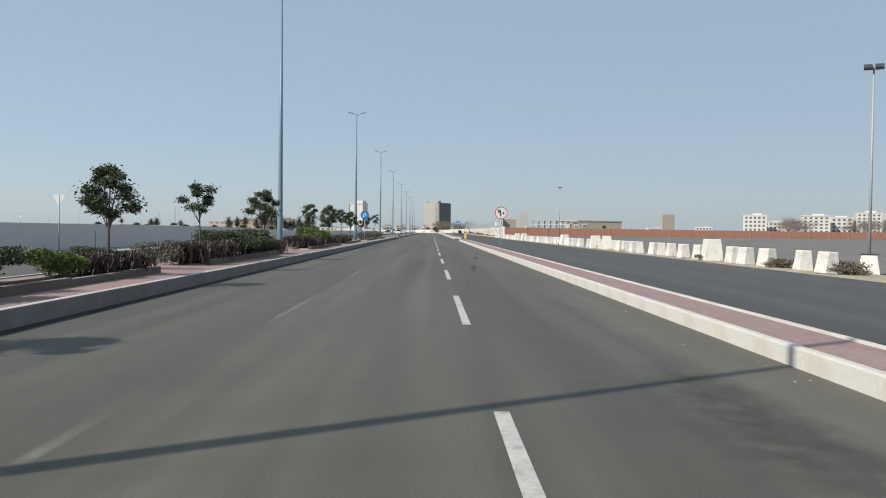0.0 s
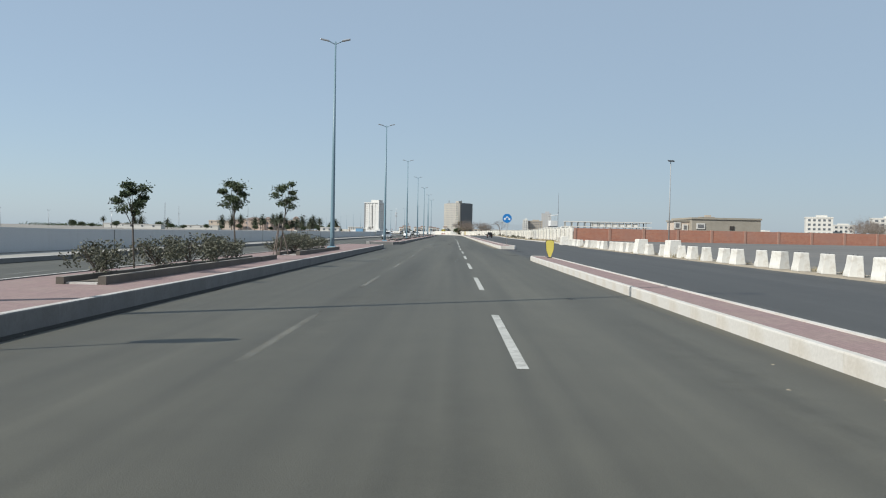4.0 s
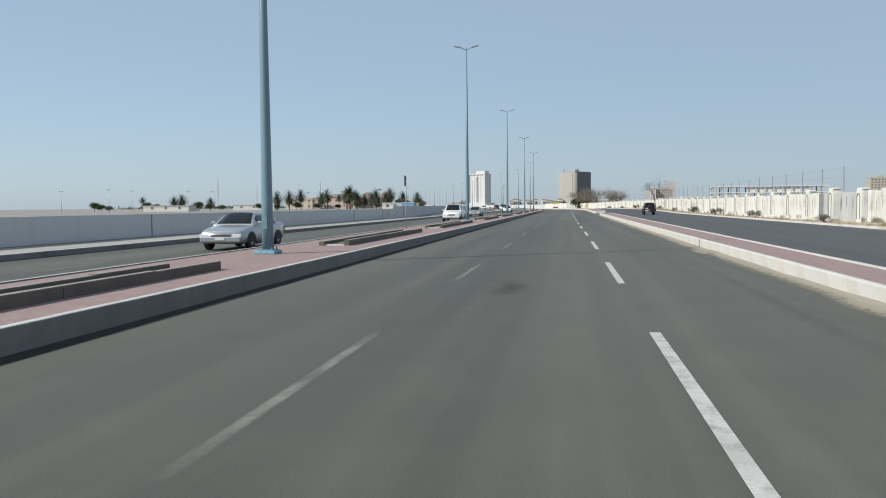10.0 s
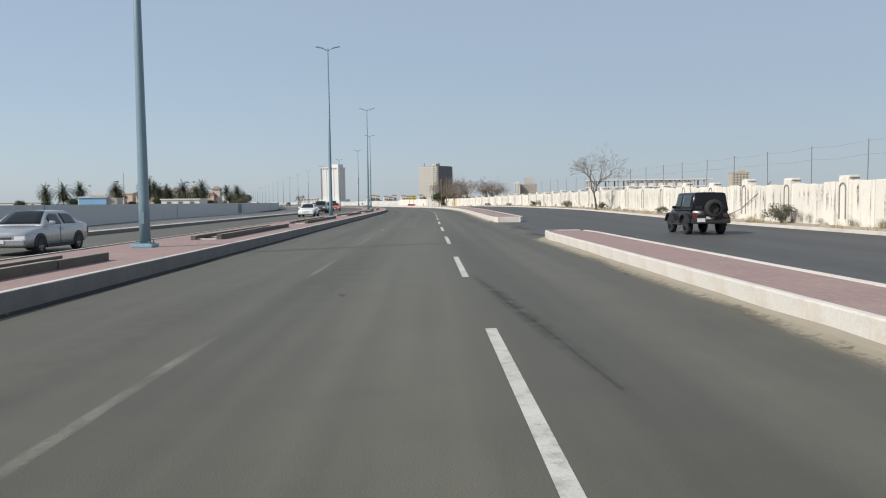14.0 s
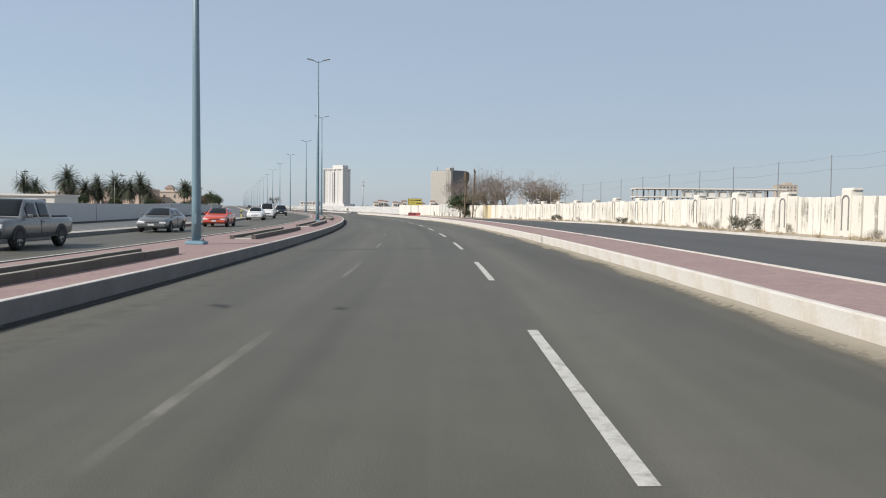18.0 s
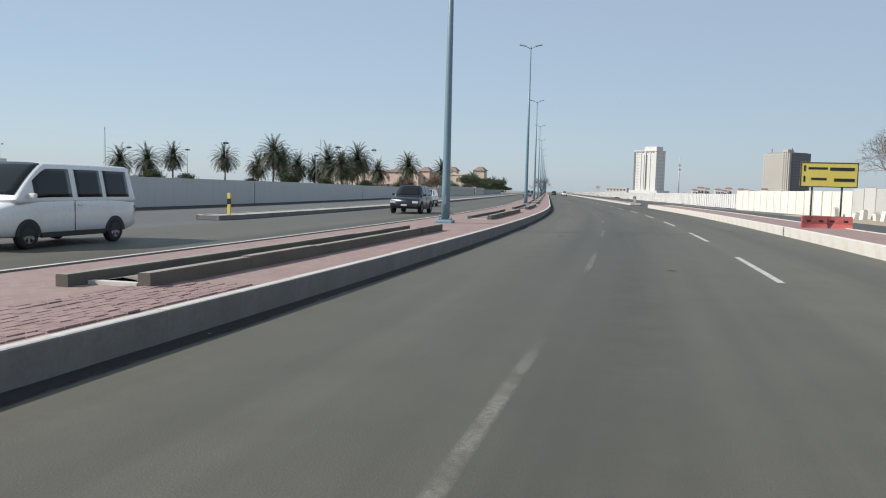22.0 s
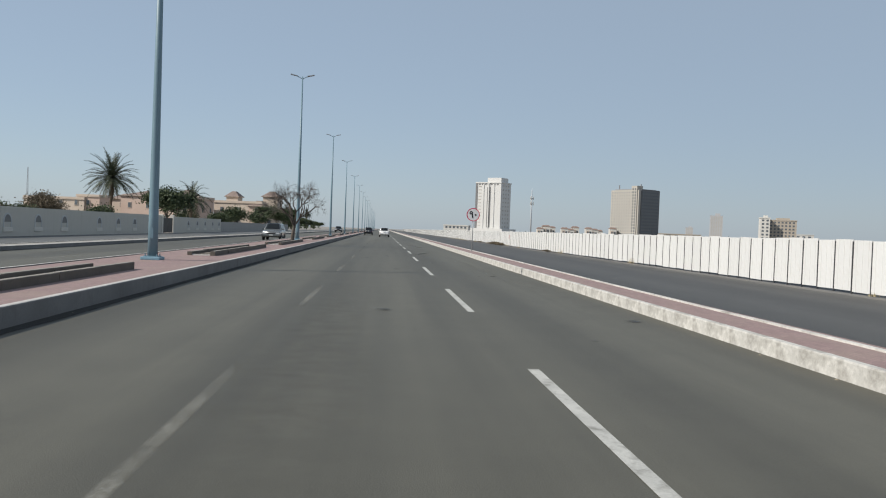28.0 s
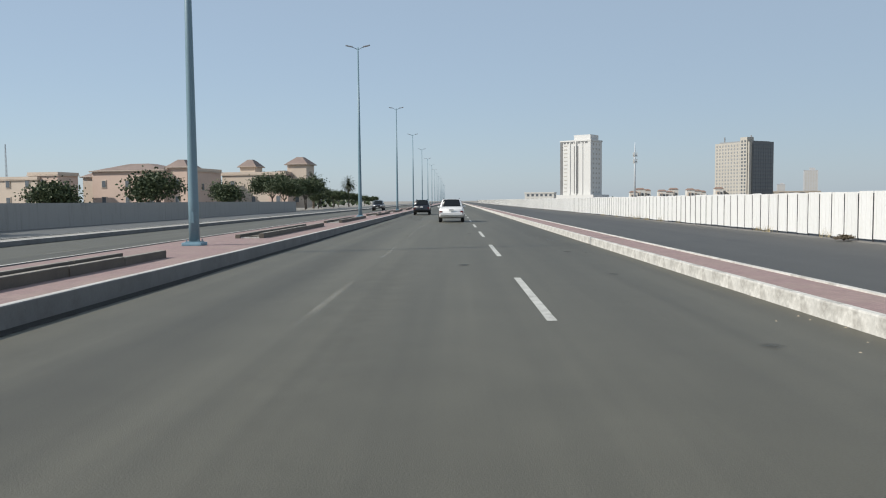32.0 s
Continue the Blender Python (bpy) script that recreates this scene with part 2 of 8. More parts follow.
def stain_mat(name, col, rough=0.7, weight=0.8, grain=2.2):
    """A blot that fades out raggedly at its rim; u, v run from 0 to 1 over its sheet."""
    m, nt, b = nodes_of(name, rough, 0)
    b.inputs["Base Color"].default_value = (*col, 1)
    uv = nt.nodes.new("ShaderNodeTexCoord")
    grad = nt.nodes.new("ShaderNodeTexGradient")
    grad.gradient_type = "SPHERICAL"
    mp = nt.nodes.new("ShaderNodeMapping")
    mp.inputs["Location"].default_value = (-1, -1, 0)
    mp.inputs["Scale"].default_value = (2, 2, 1)
    nt.links.new(uv.outputs["UV"], mp.inputs["Vector"])
    nt.links.new(mp.outputs[0], grad.inputs[0])
    geo = nt.nodes.new("ShaderNodeNewGeometry").outputs["Position"]
    n = noise_node(nt, geo, grain, 6, 0.7)
    a = mult(nt, ramp(nt, grad.outputs["Fac"], 0.0, 0.75, 0.0, 1.0), ramp(nt, n, 0.36, 0.62, 0.0, 1.0))
    nt.links.new(mult(nt, a, weight), b.inputs["Alpha"])
    return m


def ragged_edge(name, col, most=0.7):
    """Sheet that thins out raggedly away from the kerb, for dust and for painted kerb shadow; v runs from its rim
    towards the kerb.
    """
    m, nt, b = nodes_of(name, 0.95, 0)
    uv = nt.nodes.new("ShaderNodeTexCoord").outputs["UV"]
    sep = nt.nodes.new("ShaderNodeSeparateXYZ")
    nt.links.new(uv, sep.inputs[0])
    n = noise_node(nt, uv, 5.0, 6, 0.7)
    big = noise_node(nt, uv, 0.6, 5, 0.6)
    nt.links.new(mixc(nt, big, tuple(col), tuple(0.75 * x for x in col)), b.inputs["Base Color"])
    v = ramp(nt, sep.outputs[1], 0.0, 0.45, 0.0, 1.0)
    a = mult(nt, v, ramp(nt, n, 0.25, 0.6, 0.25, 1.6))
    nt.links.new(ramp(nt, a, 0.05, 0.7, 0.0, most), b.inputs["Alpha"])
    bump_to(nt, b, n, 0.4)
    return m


def worn_paint(name, col, weight):
    """Traffic paint rubbed down to flecks; u runs along the dash, v across it, both from 0 to 1."""
    m, nt, b = nodes_of(name, 0.8, 0)
    b.inputs["Base Color"].default_value = (*col, 1)
    uv = nt.nodes.new("ShaderNodeTexCoord").outputs["UV"]
    sep = nt.nodes.new("ShaderNodeSeparateXYZ")
    nt.links.new(uv, sep.inputs[0])
    ends = mult(nt, ramp(nt, sep.outputs[0], 0.0, 0.22, 0.0, 1.0), ramp(nt, sep.outputs[0], 0.7, 1.0, 1.0, 0.0))
    rims = mult(nt, ramp(nt, sep.outputs[1], 0.0, 0.25, 0.2, 1.0), ramp(nt, sep.outputs[1], 0.75, 1.0, 1.0, 0.2))
    place_ = nt.nodes.new("ShaderNodeNewGeometry").outputs["Position"]
    flecks = ramp(nt, noise_node(nt, place_, 14, 5, 0.7), 0.36, 0.6, 0.3, 1.0)
    bald = ramp(nt, noise_node(nt, place_, 1.3, 4, 0.6), 0.35, 0.6, 0.25, 1.0)
    nt.links.new(mult(nt, mult(nt, mult(nt, ends, rims), mult(nt, flecks, bald)), weight * 1.6), b.inputs["Alpha"])
    return m


def clear(name, col, rough=0.05):
    m, nt, b = nodes_of(name, rough, 0)
    b.inputs["Base Color"].default_value = (*col, 1)
    b.inputs["Specular IOR Level"].default_value = 0.6
    b.inputs["Coat Weight"].default_value = 0.6
    return m


M = {}
M["asphalt"] = asphalt("asphalt_main", (0.094, 0.089, 0.067), 0.2)
M["asphalt_dark"] = asphalt("asphalt_service", (0.068, 0.066, 0.059), 0.16)
M["paver"] = paving("clay_pavers", (0.33, 0.225, 0.212), (0.275, 0.186, 0.176), (0.22, 0.17, 0.15))
M["paver_one"] = mat("clay_paver", (0.32, 0.22, 0.206), 0.85, vary=0.12, big=1.5, fine=60, per=0.12)
M["kerb"] = mat("weathered_white_kerb", (0.625, 0.602, 0.555), 0.85, vary=0.08, big=0.35, fine=18, stain=(0.43, 0.37, 0.28), amount=0.6, per=0.015)
M["kerb_dirty"] = mat("dirty_whitewashed_kerb", (0.60, 0.585, 0.54), 0.9, vary=0.14, big=0.9, fine=14, bump=0.5, stain=(0.24, 0.225, 0.195), amount=0.9, per=0.03)
# kerb concrete in two tones: shade put into the faces, tops kept bright
M["kerb_shaded"] = mat("shaded_kerb_concrete", (0.20, 0.198, 0.192), 0.85, vary=0.12, big=0.9, fine=20, stain=(0.13, 0.12, 0.11), amount=0.6, per=0.05)
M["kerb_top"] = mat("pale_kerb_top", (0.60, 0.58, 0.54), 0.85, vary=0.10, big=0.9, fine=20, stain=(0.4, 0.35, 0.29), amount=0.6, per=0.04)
M["sand"] = mat("packed_sand", (0.28, 0.262, 0.232), 0.95, vary=0.14, big=0.12, fine=9, bump=0.4, stain=(0.19, 0.175, 0.15), amount=0.6)
M["dust"] = mat("blown_dust", (0.37, 0.315, 0.235), 0.95, vary=0.15, big=0.8, fine=22, bump=0.4, stain=(0.22, 0.19, 0.15), amount=0.5)
M["ragged_edge"] = ragged_edge("thin_blown_dust", (0.34, 0.305, 0.235))
# dark colour that paints the kerb's shadow on the road, mixed with dirt
M["gutter"] = ragged_edge("gutter_dirt", (0.026, 0.025, 0.022), 0.92)
M["island_top"] = mat("dusty_concrete_top", (0.36, 0.345, 0.31), 0.92, vary=0.14, big=0.7, fine=18, bump=0.3, stain=(0.22, 0.2, 0.17), amount=0.6)
M["asphalt_grey"] = asphalt("asphalt_old_grey", (0.112, 0.112, 0.104), 0.12)
M["gravel"] = mat("grey_lot", (0.155, 0.15, 0.14), 0.95, vary=0.16, big=0.1, fine=8, bump=0.4, stain=(0.23, 0.20, 0.165), amount=0.5)
# near-black ground colour that holds the left wall's cast shadow
M["shaded_earth"] = mat("earth_with_wall_shadow", (0.036, 0.033, 0.028), 0.95, vary=0.3, big=0.5, fine=9, bump=0.5, stain=(0.10, 0.092, 0.078), amount=0.4)
M["line"] = mat("road_paint", (0.50, 0.495, 0.455), 0.75, vary=0.14, big=2, fine=40, stain=(0.17, 0.165, 0.14), amount=0.75)
M["line_worn"] = worn_paint("worn_road_paint", (0.40, 0.39, 0.34), 0.32)
M["line_faint"] = worn_paint("nearly_gone_road_paint", (0.38, 0.37, 0.32), 0.24)
M["pole"] = mat("blue_grey_pole_paint", (0.165, 0.26, 0.31), 0.45, vary=0.06, big=0.8, fine=12, bump=0.05)
M["plinth"] = mat("blue_plinth_paint", (0.21, 0.37, 0.46), 0.6, vary=0.10, big=2, fine=25, stain=(0.15, 0.2, 0.22), amount=0.5)
M["steel"] = mat("galvanised_steel", (0.42, 0.43, 0.44), 0.4, 0.8, vary=0.08, fine=30, bump=0.05)
M["dark_steel"] = mat("dark_steel", (0.09, 0.09, 0.095), 0.5, 0.5, vary=0.1, fine=30, bump=0.05)
M["wall_white"] = plaster("stained_white_plaster", (0.66, 0.63, 0.55), (0.27, 0.265, 0.215), 0.8)
M["wall_cap"] = plaster("white_cap_plaster", (0.68, 0.65, 0.58), (0.36, 0.37, 0.30), 0.5)
M["wall_grey"] = plaster("grey_boundary_plaster", (0.57, 0.58, 0.58), (0.40, 0.39, 0.37), 0.5)
M["wall_cream"] = plaster("cream_boundary_plaster", (0.56, 0.54, 0.48), (0.40, 0.37, 0.31), 0.6)
# plaster darkened in colour for the shadow on the villas' lower wall
M["concrete_wall"] = plaster("shaded_grey_plaster", (0.36, 0.35, 0.33), (0.2, 0.19, 0.17), 0.8)
M["dark_plaster"] = plaster("dark_grey_plaster", (0.24, 0.235, 0.225), (0.16, 0.15, 0.14), 0.6)
M["slab"] = slab_plaster("old_whitewashed_slab", (0.68, 0.655, 0.585), (0.22, 0.205, 0.165), 0.75)
M["slab_clean"] = slab_plaster("whitewashed_slab", (0.70, 0.675, 0.61), (0.34, 0.32, 0.26), 0.55)
M["slab_yellow"] = slab_plaster("cream_yellow_gate", (0.60, 0.52, 0.33), (0.34, 0.29, 0.18), 0.5)
M["tar"] = stain_mat("tar_stain", (0.045, 0.045, 0.040), 0.7, 0.5)
M["drip"] = stain_mat("black_drip_stain", (0.11, 0.10, 0.085), 0.9, 0.7, 6.0)
M["flaked"] = stain_mat("flaked_plaster", (0.20, 0.18, 0.145), 0.95, 0.9, 3.5)
M["oil"] = stain_mat("oil_spot", (0.03, 0.03, 0.028), 0.6, 0.8)
M["slab_grey"] = slab_plaster("bare_grey_slab", (0.47, 0.47, 0.445), (0.22, 0.21, 0.18), 0.6)
M["gap_dark"] = mat("dark_wall_joint", (0.10, 0.094, 0.082), 0.95, vary=0.2, big=1, fine=12)
M["grime"] = stain_mat("grey_road_grime", (0.062, 0.060, 0.050), 0.8, 0.1)
M["tar_seam"] = mat("old_tar_seam", (0.05, 0.049, 0.044), 0.65, vary=0.2, big=2, fine=30, bump=0.2)
M["bed_wall_dark"] = mat("dark_brown_sheet", (0.05, 0.042, 0.036), 0.6, vary=0.15, big=1, fine=20)
M["gate_grey"] = mat("blue_grey_sheet", (0.17, 0.185, 0.20), 0.6, vary=0.08, big=1, fine=15)
M["panel"] = mat("white_hoarding", (0.74, 0.74, 0.72), 0.65, vary=0.035, big=0.6, fine=14, bump=0.05, per=0.03, stain=(0.60, 0.57, 0.50), amount=0.35)
M["barrier"] = mat("white_barrier_concrete", (0.75, 0.73, 0.67), 0.85, vary=0.06, big=1.2, fine=18, stain=(0.46, 0.39, 0.30), amount=0.55, per=0.05)
M["red_wall"] = blockwork("red_blockwork", (0.41, 0.165, 0.108), (0.47, 0.215, 0.14), (0.40, 0.25, 0.19))
M["red_pier"] = mat("pale_red_pier", (0.42, 0.25, 0.19), 0.9, vary=0.12, big=0.5, fine=8)


# ---- road axis: straight, long left bend, straight. s runs along the row of lamp posts, o across it to the right ----
AX, AY, AH, BEND0, BENDL, BENDA = -6.357, 63.670, -0.0184983, 352.7, 153.4, 0.25562


def axis(s):
    a = min(max(s - BEND0, 0.0), BENDL)
    h = AH + BENDA * a / BENDL
    r = BENDL / BENDA
    l1, l2 = min(s, BEND0), max(s - BEND0 - BENDL, 0.0)
    x = AX - math.sin(AH) * l1 + r * (math.cos(h) - math.cos(AH)) - math.sin(h) * l2
    y = AY + math.cos(AH) * l1 + r * (math.sin(h) - math.sin(AH)) + math.cos(h) * l2
    return x, y, h


def bank(s, o):
    """Rise of the ground towards the outside of the bend."""
    return float(np.interp(s, (300, 345, 415, 470), (0.0, 0.0175, 0.0165, 0.0))) * min(max(o - 8.3, 0.0), 40.0)


def at(s, o, z=0.0):
    x, y, h = axis(s)
    return Vector((x + o * math.cos(h), y + o * math.sin(h), z + bank(s, o)))


def stand(s, o, z=0.0, turn=0.0):
    """A pose on the road: local y ahead along the road, local x to the right."""
    p = at(s, o, z)
    return Matrix.Translation(p) @ Matrix.Rotation(axis(s)[2] + radians(turn), 4, "Z")


def stations(s0, s1, step=6.0):
    cuts = {s0, s1}
    lo, hi = max(s0, BEND0 - 20), min(s1, BEND0 + BENDL + 20)
    if hi > lo:
        n = max(1, int((hi - lo) / step))
        cuts |= {lo + (hi - lo) * i / n for i in range(n + 1)}
    cuts |= {float(s) for s in range(295, 480, 5) if s0 < s < s1}   # the banked stretch
    n = max(1, int((s1 - s0) / 60))
    cuts |= {s0 + (s1 - s0) * i / n for i in range(n + 1)}
    return sorted(cuts)


def link(name, bm, material, parent=None, label="", smooth=False):
    me = bpy.data.meshes.new(name)
    bm.normal_update()
    bm.to_mesh(me)
    bm.free()
    for m in material if isinstance(material, (list, tuple)) else [material]:
        me.materials.append(m)
    if smooth:
        me.polygons.foreach_set("use_smooth", [True] * len(me.polygons))
    ob = new(name, me)
    if parent is not None:
        ob.parent = parent
    if label:
        ob["label"] = label
    return ob


def part(name, bm, material, parent, label="", smooth=False):
    return link(name, bm, material, parent, label, smooth)


def again(name, ob, m, parent=None):
    """One more object on the mesh of ob."""
    o = new(name, ob.data)
    o.parent = parent
    o.matrix_basis = m
    return o


def ribbon_bm(cuts, prof, cap=True, bm=None, slot=None):
    """Sweeps a profile of (o, z) along the road; prof may depend on s. UV in metres."""
    bm = bm or bmesh.new()
    uvl = bm.loops.layers.uv.verify()
    prev = None
    f = prof if callable(prof) else (lambda s: prof)
    for s in cuts:
        pr = f(s)
        ring = [bm.verts.new(at(s, o, z)) for o, z in pr]
        run = [0.0]
        for (o0, z0), (o1, z1) in zip(pr, pr[1:]):
            run.append(run[-1] + math.hypot(o1 - o0, z1 - z0))
        if prev:
            ps, pring, ppr, prun = prev
            for i in range(len(ring) - 1):
                face = bm.faces.new((pring[i], ring[i], ring[i + 1], pring[i + 1]))
                flat = abs(pr[i][1] - pr[i + 1][1]) < 0.01
                val = [ppr[i][0], pr[i][0], pr[i + 1][0], ppr[i + 1][0]] if flat else [prun[i], run[i], run[i + 1], prun[i + 1]]
                if slot:
                    face.material_index = slot[i]
                for lp, u, v in zip(face.loops, (ps, s, s, ps), val):
                    lp[uvl].uv = (u, v)
        elif cap:
            bm.faces.new(ring[::-1]) if len(ring) > 2 else None
        prev = (s, ring, pr, run)
    if cap and prev and len(prev[1]) > 2:
        bm.faces.new(prev[1])
    return bm


def box_bm(sx, sy, sz, cx=0, cy=0, cz=0, bevel=0.0, bm=None, top=1.0, topy=None):
    """A box round (cx, cy) that stands on cz; top: how far its upper face draws in."""
    own = bm is None
    bm = bm or bmesh.new()
    topy = top if topy is None else topy
    v = [bm.verts.new((cx + x * sx / 2 * (top if z else 1), cy + y * sy / 2 * (topy if z else 1), cz + z * sz)) for z in (0, 1) for x, y in ((-1, -1), (1, -1), (1, 1), (-1, 1))]
    for q in ((3, 2, 1, 0), (4, 5, 6, 7), (0, 1, 5, 4), (1, 2, 6, 5), (2, 3, 7, 6), (3, 0, 4, 7)):
        bm.faces.new([v[i] for i in q])
    if bevel and own:
        bmesh.ops.bevel(bm, geom=bm.edges[:], offset=bevel, segments=2, affect="EDGES", profile=0.6)
    return bm


def tube_bm(points, radii, sides=8, bm=None, close=True):
    """A round bar along points."""
    bm = bm or bmesh.new()
    rings = []
    for i, p in enumerate(points):
        p = Vector(p)
        d = (Vector(points[min(i + 1, len(points) - 1)]) - Vector(points[max(i - 1, 0)])).normalized()
        a = d.cross(Vector((0, 1, 0)) if abs(d.y) < 0.9 else Vector((1, 0, 0))).normalized()
        b = d.cross(a)
        r = radii[i] if isinstance(radii, (list, tuple)) else radii
        rings.append([bm.verts.new(p + (a * math.cos(k) + b * math.sin(k)) * r) for k in (2 * math.pi * j / sides for j in range(sides))])
    for r0, r1 in zip(rings, rings[1:]):
        for j in range(sides):
            bm.faces.new((r0[j], r0[(j + 1) % sides], r1[(j + 1) % sides], r1[j]))
    if close:
        bm.faces.new(rings[0][::-1])
        bm.faces.new(rings[-1])
    return bm


def poly_bm(pts, depth, bm=None):
    """A flat outline in x, z made depth thick along y (front at y = -depth / 2)."""
    bm = bm or bmesh.new()
    a = [bm.verts.new((x, -depth / 2, z)) for x, z in pts]
    b = [bm.verts.new((x, depth / 2, z)) for x, z in pts]
    bm.faces.new(a)
    bm.faces.new(b[::-1])
    n = len(pts)
    for i in range(n):
        bm.faces.new((a[(i + 1) % n], a[i], b[i], b[(i + 1) % n]))
    return bm


def empty(name, m=None):
    ob = new(name)
    ob.empty_display_size = 0.3
    if m is not None:
        ob.matrix_basis = m
    return ob


# ---- ground and carriageways ----
def structure(ob, label, category):
    return tagged(ob, label, category, kind="structure")


bm = bmesh.new()
uvl = bm.loops.layers.uv.verify()
face = bm.faces.new([bm.verts.new(v) for v in ((-4500, -2500, -0.06), (4500, -2500, -0.06), (4500, 4800, -0.06), (-4500, 4800, -0.06))])
structure(link("ground", bm, M["sand"]), "pale packed desert sand reaching to the horizon", "ground")
S0, S1 = -160.0, 1700.0
cuts = sorted(set(stations(S0, S1)) | {430.0, 437.0, 443.0, 450.0, 457.0, 464.0})


def side_edge(s):
    """Outer edge of the side road, which narrows at the end of the tall wall."""
    return float(np.interp(s, (460, 475), (26.6, 22.8)))


road = structure(link("road", ribbon_bm(cuts, [(-9.3, -0.01), (2.5, 0.0), (8.3, 0.0), (13.4, 0.0)], cap=False), M["asphalt"]), "worn grey asphalt of the divided main road", "road")
structure(link("road_service_right", ribbon_bm(cuts, lambda s: [(13.2, -0.004), (24.4 if s < 130 else side_edge(s), -0.004)], cap=False), M["asphalt_dark"]), "newer dark asphalt of the side road", "road")
structure(link("road_service_left", ribbon_bm(stations(262, S1), lambda s: [(-19.6 if s > 330 else -12 - 7.6 * (s - 262) / 68, -0.02), (-9.2, -0.014)], cap=False), M["asphalt_grey"]), "worn grey asphalt of the side road beside the boundary wall", "road")
def lot_z(s):
    """The vacant lot rises to a bank along the red wall."""
    return float(np.interp(s, (90, 148, 153, 158, 170), (-0.03, 0.22, 0.4, 0.84, 0.9)))


structure(link("lot", ribbon_bm(stations(S0, 176, 4.0), lambda s: [(float(np.interp(s, (146, 156), (25.6, 28.3))), -0.03), (float(np.interp(s, (146, 156), (27.6, 29.5))), lot_z(s)), (145, lot_z(s))], cap=False), M["gravel"]), "bare grey vacant lot of compacted gravel", "ground")

def dash_bm(s0, s1, o, w, z=0.004):
    """A flat dash along the road with u, v from 0 to 1 over it."""
    bm = bmesh.new()
    uvl = bm.loops.layers.uv.verify()
    q = [at(s0, o - w, z), at(s0, o + w, z), at(s1, o + w, z), at(s1, o - w, z)]
    f = bm.faces.new([bm.verts.new(v) for v in q])
    for lp, uv in zip(f.loops, ((0, 0), (0, 1), (1, 1), (1, 0))):
        lp[uvl].uv = uv
    f.normal_update()
    if f.normal.z < 0:
        f.normal_flip()
    return bm


# lane markings, 12.5 m apart
DASH_NO, DASH_END = (-10, 0, 9, 16, 23, 28, 32, 36, 40, 44, 49, 56, 92), (-137.5, -12.8, 99.8, 185.6, 274.3, 338.0, 391.0, 439.2, 490.3, 540.1, 602.8, 689.8, 1139.0)
for k in range(-10, 92):
    e = float(np.interp(k, DASH_NO, DASH_END))
    outer = float(np.interp(e, (-38, 12, 85, 97, 110, 171, 182, 195, 208, 240, 320, 349, 375, 449, 512, 600, 613, 625, 650), (9.31, 9.25, 9.29, 9.33, 9.25, 9.44, 9.46, 9.43, 9.40, 9.25, 9.26, 9.36, 9.29, 9.36, 9.38, 9.35, 9.36, 9.48, 9.43)))
    inner = float(np.interp(e, (90, 112, 200, 375, 440, 510, 600, 628), (5.97, 5.9, 6.02, 5.9, 5.8, 5.92, 5.95, 6.05)))
    part("lane_marking", ribbon_bm([e - 6.0, e - 3.0, e], [(outer - 0.07, 0.004), (outer + 0.07, 0.004)], cap=False), M["line"], road, "white dash of lane paint" if k == 0 else "")
    part("lane_marking", dash_bm(e - 6.0, e, inner, 0.075), M["line_faint" if e < 60 or e > 250 else "line_worn"], road, "faded dash of lane paint" if k == 0 else "")
    part("lane_marking", dash_bm(e - 3.8, e, -5.14, 0.07, 0.0), M["line_worn"], road)

# ---- kerbed strips ----
def kerb_stone(width, height, lip):
    bm = bmesh.new()
    pr = [(0, 0), (width, 0), (width, height - lip), (width - lip * 0.3, height - lip * 0.3), (width - lip, height), (0, height)]
    a = [bm.verts.new((x, -0.749, z)) for x, z in pr]
    b = [bm.verts.new((x, 0.749, z)) for x, z in pr]
    n = len(pr)
    for i in range(n):
        f = bm.faces.new((a[i], a[(i + 1) % n], b[(i + 1) % n], b[i]))
        # tops take slot 1, so the faces can carry a painted shade
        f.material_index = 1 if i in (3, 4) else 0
    bm.faces.new(a[::-1])
    bm.faces.new(b)
    return bm


